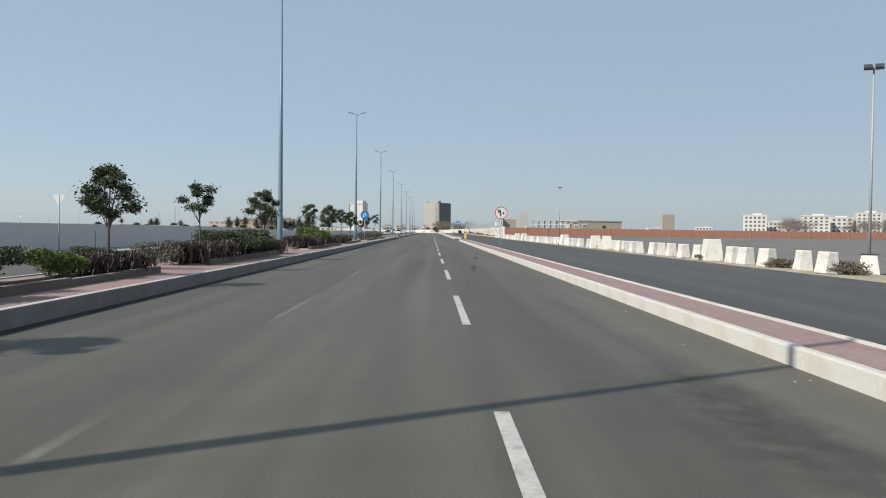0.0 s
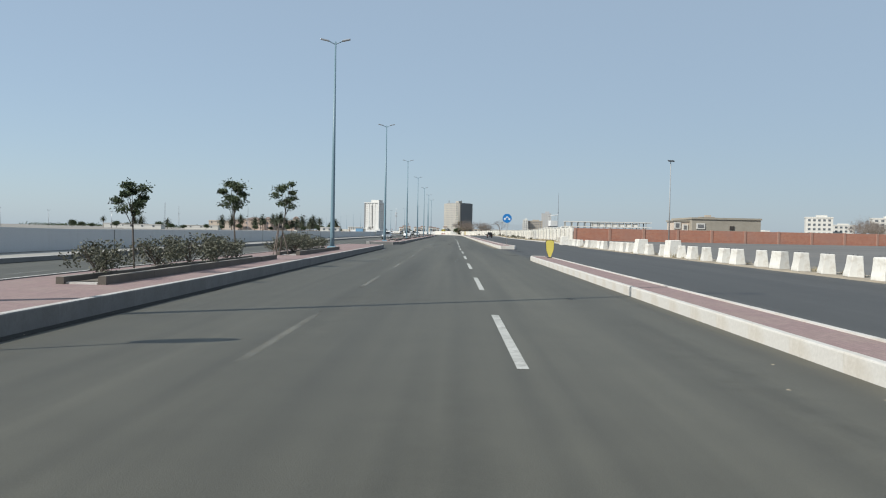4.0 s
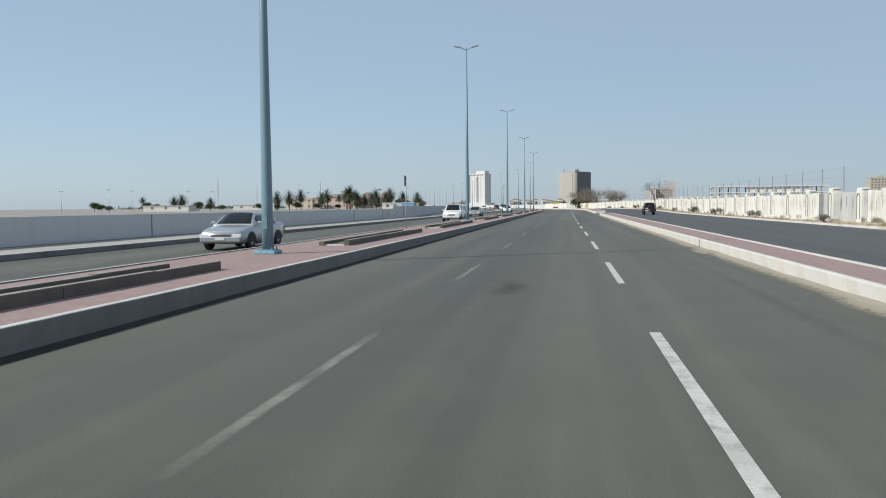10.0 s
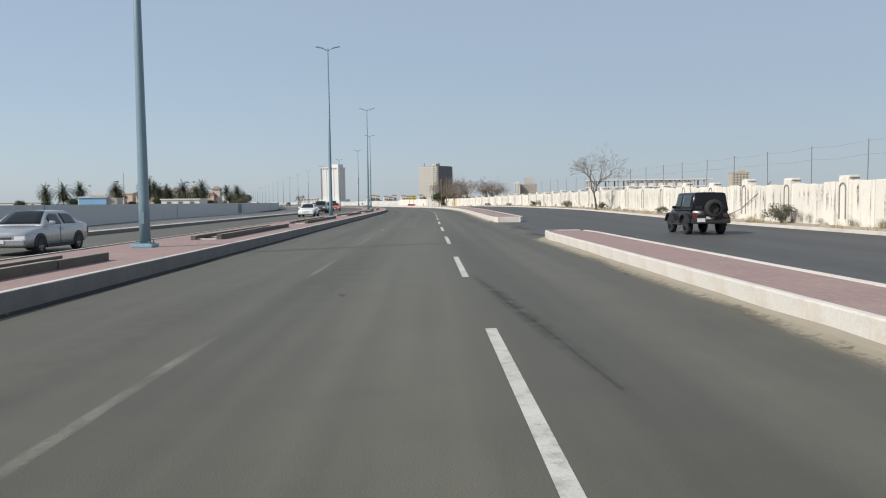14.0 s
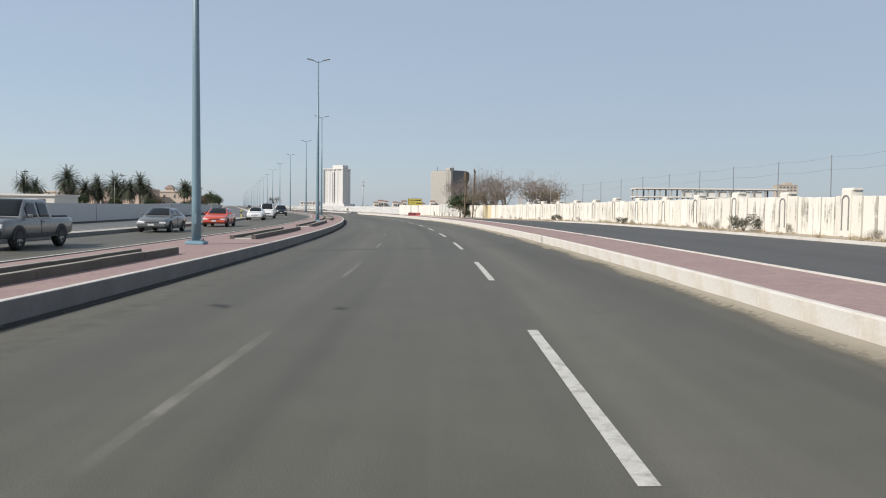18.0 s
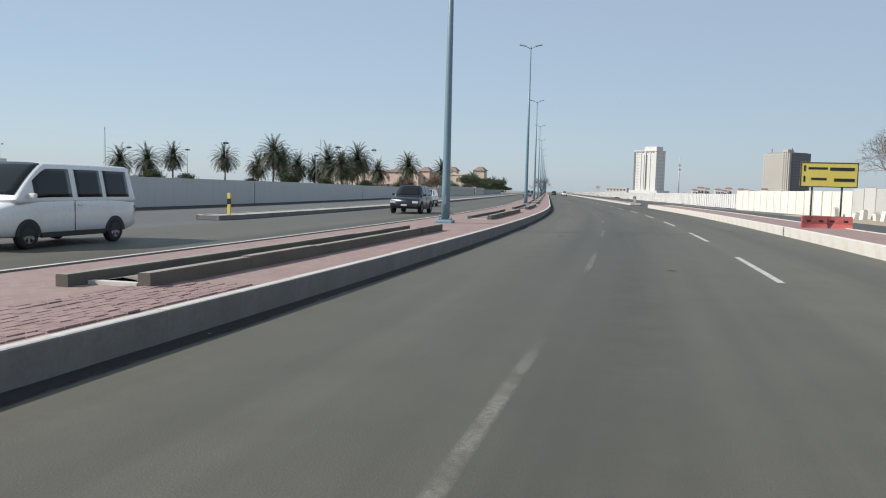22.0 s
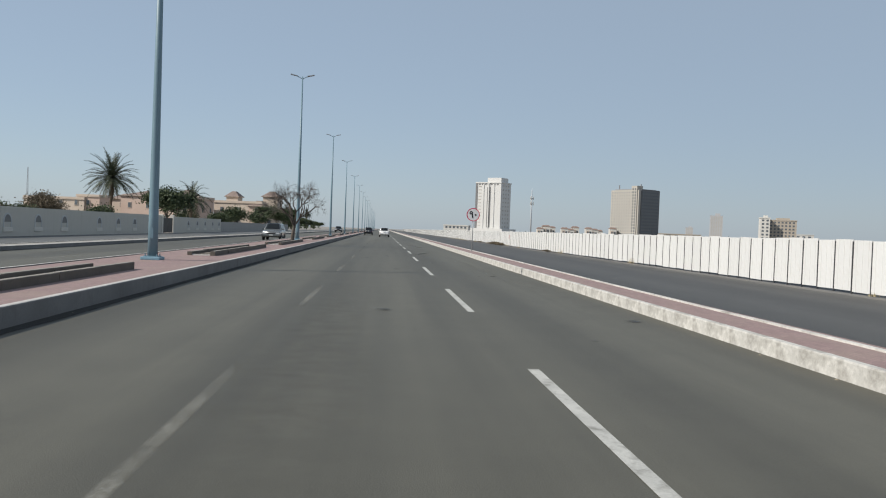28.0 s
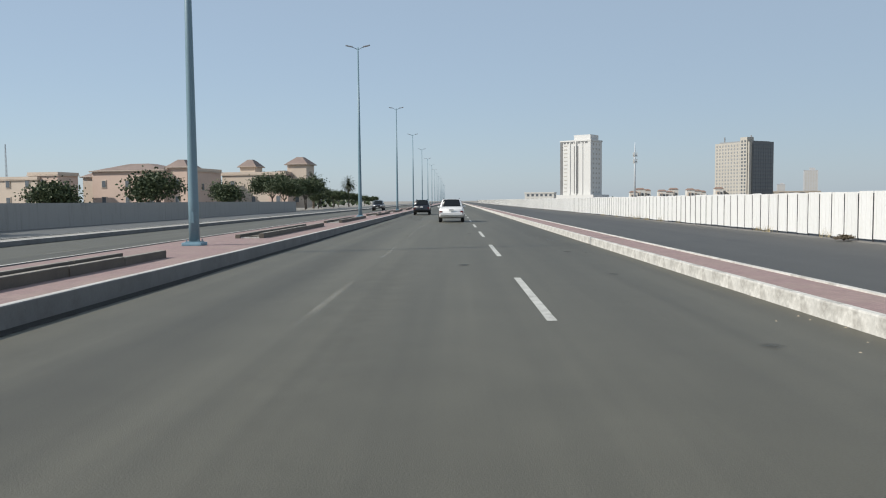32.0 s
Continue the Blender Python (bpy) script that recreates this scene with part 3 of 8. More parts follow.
def strip(name, s0, s1, left, right, height, paver_mat, stone_mats, label, near=1, nose0=True, nose1=True, lo=-60, hi=740):
    """A raised strip with pavers on top and kerb stones along both edges. left, right: offsets, or functions of s. near: the side that is passed close."""
    stone_mat = list(stone_mats)
    lf = left if callable(left) else (lambda s: left)
    rf = right if callable(right) else (lambda s: right)

    def edges(s):
        a, b = lf(s), rf(s)
        t = min(1.0, (s - s0) / 1.6 if nose0 else 1.0, (s1 - s) / 1.6 if nose1 else 1.0)
        mid, k = (a + b) / 2, 0.62 + 0.38 * math.sqrt(max(t, 0))
        return mid + (a - mid) * k, mid + (b - mid) * k

    c0, c1 = s0 + (0.14 if nose0 else 0.0), s1 - (0.14 if nose1 else 0.0)   # the end stones close the noses
    cuts = sorted(set(stations(c0, c1, 4)) | ({s0 + 0.2, s0 + 0.6, s0 + 1.6} if nose0 else set()) | ({s1 - 0.2, s1 - 0.6, s1 - 1.6} if nose1 else set()))

    def prof(s):
        a, b = edges(s)
        return [(a + 0.04, -0.05), (a + 0.04, height - 0.03), (b - 0.04, height - 0.03), (b - 0.04, -0.05)]

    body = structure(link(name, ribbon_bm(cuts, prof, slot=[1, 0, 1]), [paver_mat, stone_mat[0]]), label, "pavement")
    mesh, n = None, int((s1 - s0) / 1.5)
    close, bmj = [], bmesh.new()
    for side, f in ((1, 1), (-1, 0)):
        for i in range(n):
            c = s0 + 0.75 + i * 1.5
            o0, o1 = edges(max(c - 0.75, s0 + 0.05))[f], edges(min(c + 0.75, s1 - 0.05))[f]
            skew = math.degrees(math.atan2(-(o1 - o0), 1.5)) + random.uniform(-0.04, 0.04)
            p = at(c, (o0 + o1) / 2 - side * 0.11, random.uniform(-0.002, 0.001))
            stretch = (at(c + 0.75, o1) - at(c - 0.75, o0)).length / 1.5   # no open joints round the bend
            m = Matrix.Translation(p) @ Matrix.Rotation(axis(c)[2] + radians(skew), 4, "Z")
            m = m @ Matrix.Rotation(math.pi if side < 0 else 0.0, 4, "Z") @ Matrix.Diagonal((1, stretch, 1, 1))
            if side == near and lo < c < hi and len(close) < 299:
                if mesh is None:
                    first = part("kerb_stone", kerb_stone(0.12, height, 0.025), stone_mat, body)
                    first.matrix_basis, mesh = m, first
                else:
                    again("kerb_stone", mesh, m, body)
                close.append(1)
            else:
                st = kerb_stone(0.12, height, 0.025)
                me = bpy.data.meshes.new("tmp")
                st.to_mesh(me)
                st.free()
                me.transform(m)
                bmj.from_mesh(me)
                bpy.data.meshes.remove(me)
    if bmj.verts:
        tagged(part("kerb_row", bmj, stone_mat, body), kind="stuff")
    else:
        bmj.free()
    # end stone across each nose
    for on, s, sgn in ((nose0, s0, 1), (nose1, s1, -1)):
        if on:
            a, b = edges(s + sgn * 0.02)
            q = part("kerb_stone", kerb_stone(0.12, height, 0.025), stone_mat, body)
            q.matrix_basis = stand(s + sgn * 0.12, (a + b) / 2, 0, -90 if sgn > 0 else 90) @ Matrix.Diagonal((1, (b - a) / 1.484, 1, 1))
    return body


def sep_right(s):
    return float(np.interp(s, (-200, 82, 113, 116, 130, 284, 308, 524, 542, 548, 560, 1700), (14.25, 14.25, 14.9, 14.9, 14.2, 15.0, 15.3, 15.75, 14.9, 14.8, 14.25, 14.25)))


def sep_left(s):
    return float(np.interp(s, (470, 505, 524, 525, 600), (13.05, 13.15, 13.25, 13.05, 13.05)))


strip("median_south", -160, 109, -1.6, 2.30, 0.32, M["paver"], (M["kerb_shaded"], M["kerb_top"]), "raised central strip with pink clay pavers and concrete kerb", nose0=False)
strip("median_north", 126.9, 1500, -1.6, 2.30, 0.32, M["paver"], (M["kerb_shaded"], M["kerb_top"]), "raised central strip with pink clay pavers and concrete kerb", nose1=False, hi=700)
for i, (a, b, n0, n1) in enumerate(((-160, 82.7, False, True), (113, 284.6, True, True), (308, 524, True, True), (542, 1500, True, False))):
    strip(f"separator_{i + 1}", a, b, sep_left, sep_right, (0.25, 0.34, 0.38, 0.25)[i], M["paver"], (M["kerb_dirty" if i == 3 else "kerb"],) * 2, "raised strip between main road and side road, pavers and whitish kerb", near=-1, nose0=n0, nose1=n1, hi=740)
strip("verge_left", -160, 262, -12.4, -9.0, 0.2, M["island_top"], (M["kerb_shaded"], M["kerb_top"]), "dusty raised verge in front of the boundary wall", nose0=False, nose1=False, lo=1000)
strip("island_left", 262, 441, -10.5, -9.0, 0.2, M["island_top"], (M["kerb_shaded"], M["kerb_top"]), "narrow raised strip between two carriageways", nose0=False, lo=1000)
strip("island_left_north", 461.3, 1500, lambda s: float(np.interp(s, (470, 600), (-11.3, -10.6))), lambda s: float(np.interp(s, (470, 600), (-9.8, -9.1))), 0.2, M["island_top"], (M["kerb_shaded"], M["kerb_top"]), "narrow raised strip between two carriageways", nose1=False, lo=1000)

# ---- boundary walls ----
def wall_path(pts, step=3.0):
    """Stations along a polyline of (s, o)."""
    out = []
    for (s0, o0), (s1, o1) in zip(pts, pts[1:]):
        n = max(1, int(abs(s1 - s0) / step))
        out += [(s0 + (s1 - s0) * i / n, o0 + (o1 - o0) * i / n) for i in range(n)]
    return out + [pts[-1]]


def wall_bm(pts, height, thick, z0=-0.05):
    top = height if callable(height) else (lambda s: height)
    o_at = lambda s: float(np.interp(s, [p[0] for p in pts], [p[1] for p in pts]))
    cuts = sorted({20.0, 50.0, 78.0} & {float(s) for s in range(int(pts[0][0]), int(pts[-1][0]))} | {p[0] for p in wall_path(pts, 12.0)} | {s for s in stations(pts[0][0], pts[-1][0], 8) if pts[0][0] <= s <= pts[-1][0]})
    return ribbon_bm(cuts, lambda s: [(o_at(s) - thick / 2, z0), (o_at(s) - thick / 2, top(s)), (o_at(s) + thick / 2, top(s)), (o_at(s) + thick / 2, z0)])


WALL_L = ((-160, -12.6), (258, -12.6))
wl = structure(link("wall_left_south", wall_bm(WALL_L, lambda s: float(np.interp(s, (-160, 20, 50, 78), (1.75, 1.7, 1.6, 1.32))), 0.2), M["wall_grey"]), "low plain grey rendered boundary wall", "wall")
WALL_L2 = ((258, -12.6), (330, -20.0), (587.5, -20.6))
wl2 = structure(link("wall_left_north", wall_bm(WALL_L2, lambda s: float(np.interp(s, (430, 460, 505, 527, 550, 587), (1.62, 1.8, 1.78, 1.69, 1.67, 1.8))), 0.22), M["wall_grey"]), "plain pale grey rendered boundary wall", "wall")
WALL_V = ((595.0, -20.6), (671.4, -20.3))
WALL_V2 = ((677.2, -20.3), (708, -20.2))
WALL_V3 = ((708.2, -20.2), (760, -20.2), (800, -19.5))
wlv = structure(link("wall_villas", wall_bm(WALL_V, 2.2, 0.22), M["wall_cream"]), "cream rendered garden wall with arched niches", "wall")
wlv2 = structure(link("wall_villas_gate", wall_bm(WALL_V2, 2.12, 0.22), M["wall_cream"]), "cream rendered garden wall beside the dark gate", "wall")
structure(link("wall_villas_north", wall_bm(WALL_V3, 1.7, 0.2), M["concrete_wall"]), "lower garden wall in front of the villas, shadow put into its grey", "wall")

WALL_R = ((160, 27.6), (215, 28.4), (290, 29.4), (330, 29.6), (384, 29.4), (425, 29.3), (464, 28.3))
def wall_top(s):
    return float(np.interp(s, (160, 200, 222, 288, 320, 350, 455), (2.62, 2.62, 2.34, 2.32, 2.3, 2.2, 2.18)))


def wall_foot(s):
    return float(np.interp(s, (154, 160, 205, 222, 285, 320, 455), (0.22, 0.5, 0.5, 0.14, 0.1, 0.12, 0.1)))


wr = structure(link("wall_right", wall_bm(WALL_R, 2.12, 0.18), M["gap_dark"]), "tall white plastered wall streaked with dark stains", "wall")
WALL_R2 = ((464, 28.3), (480, 27.1), (505, 25.8), (528, 24.2))
wr2 = structure(link("wall_right_end", wall_bm(WALL_R2, 2.2, 0.22), M["wall_white"]), "white plastered wall with weathered patches", "wall")

PANEL_O = lambda s: float(np.interp(s, (528, 550, 620, 700, 1200), (24.2, 23.4, 23.1, 23.1, 22.6)))
hoarding = structure(empty("hoarding"), "long white sheet hoarding made of upright panels", "fence")
def panel_bm():
    bm = box_bm(1.0, 0.045, 1.72, 0, 0, 0.1)
    for x in (-0.33, 0.0, 0.33):   # pressed ribs of the sheet
        box_bm(0.05, 0.012, 1.72, x, 0.026, 0.1, bm=bm)
    return bm


def add_to(jbm, bm, m):
    bm.transform(m)
    me = bpy.data.meshes.new("tmp")
    bm.to_mesh(me)
    bm.free()
    jbm.from_mesh(me)
    bpy.data.meshes.remove(me)


first = post0 = None
jbm, jpost = bmesh.new(), bmesh.new()
s = 528.3
count = 0
while s < 1150:
    m = stand(s, PANEL_O(s), random.uniform(-0.02, 0.02), 90 + random.uniform(-0.8, 0.8)) @ Matrix.Rotation(radians(random.gauss(0, 0.45)), 4, "Y") @ Matrix.Diagonal((random.uniform(1.0, 1.025), 1, random.choice((1, 1, 1, 0.985, 1.012)), 1))
    mp = stand(s + 0.525, PANEL_O(s) - 0.012, 0, 90) @ Matrix.Rotation(radians(random.gauss(0, 0.5)), 4, "Y")
    if count < 230:
        if first is None:
            first = part("panel", panel_bm(), M["panel"], hoarding)
            first.matrix_basis = m
            post0 = part("post", box_bm(0.052, 0.05, 1.8, 0, 0, -0.04), M["dark_steel"], hoarding)
            post0.matrix_basis = mp
        else:
            again("panel", first, m, hoarding)
            again("post", post0, mp, hoarding)
    else:
        add_to(jbm, panel_bm(), m)
        add_to(jpost, box_bm(0.052, 0.05, 1.8, 0, 0, -0.04), mp)
    s += 1.05
    count += 1
tagged(part("post_row", jpost, M["dark_steel"], hoarding), kind="stuff")
tagged(part("panel_row", jbm, M["panel"], hoarding), kind="stuff")
part("rail", ribbon_bm(stations(528, 1150), lambda s: [(PANEL_O(s) + 0.06, 0.25), (PANEL_O(s) + 0.06, 0.4), (PANEL_O(s) + 0.1, 0.4), (PANEL_O(s) + 0.1, 0.25)]), M["dark_steel"], hoarding)

# faded red stencilled writing on one sheet, too worn to read
M["red_stencil"] = mat("faded_red_stencil", (0.50, 0.10, 0.09), 0.8, vary=0.2, big=2, fine=30, stain=(0.66, 0.5, 0.47), amount=0.7)
for k, (ds, z, w) in enumerate(((0.0, 1.30, 0.2), (0.02, 1.16, 0.16), (-0.01, 1.02, 0.2), (0.01, 0.88, 0.18), (0.27, 1.30, 0.1), (0.26, 1.12, 0.12), (0.28, 0.96, 0.1))):
    q = part("worn_writing", box_bm(w, 0.008, 0.085), M["red_stencil"], hoarding)
    q.matrix_basis = stand(665.2 + ds, PANEL_O(665.2) - 0.05, z, 90)

# red block wall beyond the lot
red = structure(empty("wall_red"), "long red blockwork wall with paler piers", "wall")
bay0 = None
RED0, RED1 = at(158.9, 27.6), at(168.0, 141.2)
for i in range(21):
    d = (RED1 - RED0) / 21
    turn_ = Matrix.Rotation(math.atan2(d.y, d.x), 4, "Z")
    c, e = RED0 + d * (i + 0.5), RED0 + d * i
    m = Matrix.Translation((c.x, c.y, 0.25)) @ turn_
    m2 = Matrix.Translation((e.x, e.y, 0.25)) @ turn_
    if bay0 is None:
        bay0 = part("wall_bay", box_bm(d.length - 0.36, 0.2, 2.36, bevel=0.012), M["red_wall"], red)
        pier1 = part("pier", box_bm(0.38, 0.34, 2.42, bevel=0.02), M["red_pier"], red)
        bay0.matrix_basis, pier1.matrix_basis = m, m2
    else:
        again("wall_bay", bay0, m, red)
        again("pier", pier1, m2, red)


# ---- lamp posts ----
def lamp_post():
    ob = empty("street_lamp")
    part("plinth", box_bm(0.62, 0.62, 0.1, 0, 0, 0, bevel=0.02), M["plinth"], ob, "blue painted plinth")
    bm = box_bm(0.46, 0.46, 0.03, 0, 0, 0.1)
    for a in range(4):
        x, y = math.cos(a * math.pi / 2 + 0.78) * 0.26, math.sin(a * math.pi / 2 + 0.78) * 0.26
        tube_bm([(x, y, 0.12), (x, y, 0.2)], 0.018, 6, bm)
    part("base_plate", bm, M["pole"], ob)
    part("pole", tube_bm([(0, 0, 0.11), (0, 0, 1.4), (0, 0, 6), (0, 0, 14.5)], [0.165, 0.155, 0.12, 0.055], 16), M["pole"], ob, smooth=True)
    part("hatch", box_bm(0.1, 0.02, 0.35, 0, -0.158, 0.7, bevel=0.004), M["pole"], ob)
    for sx in (-1, 1):
        part("arm", tube_bm([(0, 0, 14.3), (sx * 0.3, 0, 14.45), (sx * 0.55, 0, 14.55)], 0.032, 8), M["pole"], ob, smooth=True)
        bm = box_bm(0.62, 0.26, 0.09, 0, 0, 0, bevel=0.025)
        bm.transform(Matrix.Translation((sx * 0.75, 0, 14.56)) @ Matrix.Rotation(radians(-12 * sx), 4, "Y"))
        part("luminaire", bm, M["steel"], ob)
    return tagged(ob, "tall blue-grey tapered street lamp with two arms", "street lamp", "street lamps along the central strip")


POLES = [1.3, 47.0, 91.0, 135.3, 184.7, 230.4, 276.0, 321.8, 367.9, 413.9, 459.8, 505.0, 550.2, 595.4, 640.4, 685.6, 730.0] + [775.5 + 45.4 * i for i in range(14)]
lamp = lamp_post()
lamp.matrix_basis = stand(POLES[0], 0, 0.29)
for s in [-89.5, -43.3] + POLES[1:]:
    copy_thing(lamp, stand(s, 0, 0.29))


# wall details: piers with caps and dark arch-shaped bands, and a wire fence behind
def wall_o(s):
    return float(np.interp(s, [p[0] for p in WALL_R], [p[1] for p in WALL_R]))


def arch_bm(r, w, depth, leg):
    """An arched band: two legs and a half ring."""
    bm = bmesh.new()
    pts = [(-r, -leg)] + [(-r * math.cos(a), r * math.sin(a)) for a in (math.pi * i / 10 for i in range(11))] + [(r, -leg)]
    for (x0, z0), (x1, z1) in zip(pts, pts[1:]):
        d = Vector((x1 - x0, z1 - z0)).normalized()
        n = Vector((-d.y, d.x)) * w / 2
        poly_bm([(x0 - n.x, z0 - n.y), (x1 - n.x, z1 - n.y), (x1 + n.x, z1 + n.y), (x0 + n.x, z0 + n.y)], depth, bm)
    return bm


pier0 = None
for s in [163.2 + 5.75 * i for i in range(10)] + [222 + 6.3 * i for i in range(37)]:
    m = stand(s, wall_o(s) - 0.02, -0.05, 90 + math.degrees(math.atan2(wall_o(s) - wall_o(s + 1), 1))) @ Matrix.Diagonal((1, 1, (wall_top(s) + 0.33) / 2.93, 1))
    if pier0 is None:
        pier0 = part("pier", box_bm(0.85, 0.62, 2.86, bevel=0.02), M["slab_clean"], wr)
        cap0 = part("pier_cap", box_bm(1.0, 0.5, 0.12, 0, 0, 2.86, bevel=0.02), M["slab_clean"], pier0)
        bm = arch_bm(0.3, 0.07, 0.05, 1.7)
        bm.transform(Matrix.Translation((0, 0.325, 2.25)))
        arch0 = part("arched_moulding", bm, M["dark_plaster"], pier0)
        pier0.matrix_basis = m
    else:
        p = again("pier", pier0, m @ Matrix.Diagonal((1, 1, random.uniform(0.97, 1.03), 1)), wr)
        again("pier_cap", cap0, Matrix(), p)
        again("arched_moulding", arch0, Matrix(), p)
# rough upright slabs on the older stretch
slab0 = grey0 = None
GREY = (219.5, 231.0)
s = 160.6
while s < 462:
    old = s < 221
    w = random.uniform(1.04, 1.2) if old else random.uniform(1.12, 1.24)
    h = (random.uniform(0.95, 1.05) if old else random.uniform(0.965, 1.02)) * (wall_top(s) + 0.05) / 2.62
    m = stand(s + w / 2, wall_o(s + w / 2) - 0.14 + random.uniform(-0.025, 0.025), -0.05, 90 + math.degrees(math.atan2(wall_o(s) - wall_o(s + w), w)) + random.uniform(-1.2, 1.2)) @ Matrix.Diagonal((w, 1, h, 1))
    if slab0 is None:
        slab0 = part("wall_slab", box_bm(1.0, 0.2, 2.62, bevel=0.025), M["slab"], wr)
        slab0.matrix_basis = m
        slab1 = part("wall_slab", box_bm(1.0, 0.2, 2.62, bevel=0.02), M["slab_clean"], wr)
        slab1.matrix_basis = stand(463.0, 28.2, -0.05, 92) @ Matrix.Diagonal((1.6, 1, 0.86, 1))
    else:
        q = again("wall_slab", slab0 if random.random() < (0.8 if old else 0.45) else slab1, m, wr)
        if GREY[0] < s < GREY[1]:
            grey0 = grey0 or link("wall_slab", box_bm(1.0, 0.2, 2.62, bevel=0.025), M["slab_grey"], wr)
            q.data = grey0.data
            grey0.matrix_basis = m
    s += w + (random.uniform(0.05, 0.14) if old else random.uniform(0.015, 0.05))
# slabs, a cream gate and grey posts along the end of the wall
o2 = lambda s: float(np.interp(s, [p[0] for p in WALL_R2], [p[1] for p in WALL_R2]))
s = 465.3
while s < 527:
    gate, grey = 466.5 < s < 470, 483.5 < s < 497
    m = stand(s + 0.95, o2(s + 0.95) - 0.15, -0.05, 90 + math.degrees(math.atan2(o2(s) - o2(s + 1.9), 1.9))) @ Matrix.Diagonal((1.93 if grey else 1.9, 1, (0.94 if grey else 0.85) + random.uniform(-0.03, 0.03), 1))
    if gate:
        g = part("gate_leaf", box_bm(1.0, 0.1, 2.62, bevel=0.01), M["slab_yellow"], wr2, "cream yellow gate leaf")
        g.matrix_basis = m
    else:
        again("wall_slab", grey0 if grey else slab1, m, wr2)
    s += 2.0

# drips below the joints and flaked patches at the foot of the wall
def stain_row(count, m, wide, tall, low, name, seed):
    r = random.Random(seed)
    bm = bmesh.new()
    uvl = bm.loops.layers.uv.verify()
    for i in range(count):
        s = r.uniform(161, 462)
        if s > 222 and r.random() < 0.4:
            s = 160.6 + 1.21 * round((s - 160.6) / 1.21) + r.gauss(0, 0.06)
        w, h = r.uniform(*wide), r.uniform(*tall)
        z = wall_top(s) - 0.07 - h + r.uniform(-0.25, 0.1) if not low else wall_foot(s) + r.uniform(-0.25, 0.0)
        o0, o1 = wall_o(s - w / 2) - 0.272, wall_o(s + w / 2) - 0.272
        vs = [bm.verts.new(at(ss, oo - 0.002 * (i % 5), zz)) for ss, oo, zz in ((s - w / 2, o0, z), (s + w / 2, o1, z), (s + w / 2, o1, z + h), (s - w / 2, o0, z + h))]
        f = bm.faces.new(vs)
        for lp, uv in zip(f.loops, ((0, 0), (1, 0), (1, 1), (0, 1))):
            lp[uvl].uv = uv
    tagged(part(name, bm, m, wr), kind="stuff")


stain_row(820, M["drip"], (0.04, 0.2), (0.6, 2.1), False, "drip_stains", 5)
stain_row(150, M["flaked"], (0.5, 2.2), (0.3, 0.8), True, "flaked_patches", 6)

fence = empty("wire_fence")
tagged(fence, "tall thin steel posts with sagging wires behind the wall", "fence")
f0 = None
fs = [232 + 6.1 * i for i in range(37)]
tops = []
for s in fs:
    lean = random.uniform(-1.2, 1.2)
    m = stand(s, wall_o(s) + 1.8, -0.06) @ Matrix.Rotation(radians(lean), 4, "Y")
    tops.append(m @ Vector((0, 0, 4.5)))
    if f0 is None:
        f0 = part("post", tube_bm([(0, 0, 0), (0, 0, 4.6)], 0.03, 6), M["steel"], fence)
        f0.matrix_basis = m
    else:
        again("post", f0, m, fence)
for dz in (0.0, -0.7):
    bm = bmesh.new()
    for a, b in zip(tops, tops[1:]):
        mid = (a + b) / 2 + Vector((0, 0, dz - 0.1))
        tube_bm([a + Vector((0, 0, dz)), mid, b + Vector((0, 0, dz))], 0.005, 3, bm, close=False)
    part("wire", bm, M["steel"], fence)
# kerb line of the side road and the dusty verge up to the wall
structure(link("kerb_side_road", ribbon_bm(stations(165, 430, 6), [(26.5, -0.05), (26.5, 0.13), (26.68, 0.14), (26.68, -0.05)]), M["kerb"]), "low pale kerb along the far edge of the side road", "kerb")
wall_line = lambda s: wall_o(s) if s < 464 else o2(s)
structure(link("verge_right", ribbon_bm(sorted(set(stations(130, 505, 6)) | {464.0}), lambda s: [(side_edge(s), -0.002), (side_edge(s) + 0.5, 0.05), (max(side_edge(s) + 0.8, wall_line(s) - 0.1), wall_foot(s)), (wall_line(s) + 14, 0.05)], cap=False), M["dust"]), "dusty sand verge with rubble at the foot of the wall", "verge")
structure(link("verge_barrier", ribbon_bm(stations(-160, 135, 6), [(24.2, 0.0), (24.6, 0.05), (26.4, 0.06), (27.5, -0.02)], cap=False), M["dust"]), "strip of pale dust under the concrete barriers", "verge")
structure(link("verge_hoarding", ribbon_bm(stations(505, 1150, 10), lambda s: [(22.6, -0.002), (22.9, 0.02), (24.6 if s > 528 else 36.5, 0.03)], cap=False), M["gravel"]), "strip of dust at the foot of the hoarding", "verge")
for i, (a, b) in enumerate(((114, 283.5), (309, 440))):
    structure(link(f"kerb_dust_{i + 1}", ribbon_bm([a + (b - a) * k / 90 for k in range(91)], lambda s: [(12.58 + 0.2 * noise.noise((s * 0.31, 0, 0)) + 0.1 * noise.noise((s * 1.3, 3, 0)), 0.003), (12.80, 0.02 + 0.02 * noise.noise((s * 0.5, 7, 0))), (13.08, 0.09 + 0.05 * noise.noise((s * 0.4, 9, 0)))], cap=False), M["ragged_edge"]), "blown dust lying along the kerb", "dust")

# left wall's shadow painted along its foot, and whitewashed blocks leaning on it
def left_wall_o(s):
    return float(np.interp(s, [p[0] for p in WALL_L2], [p[1] for p in WALL_L2]))


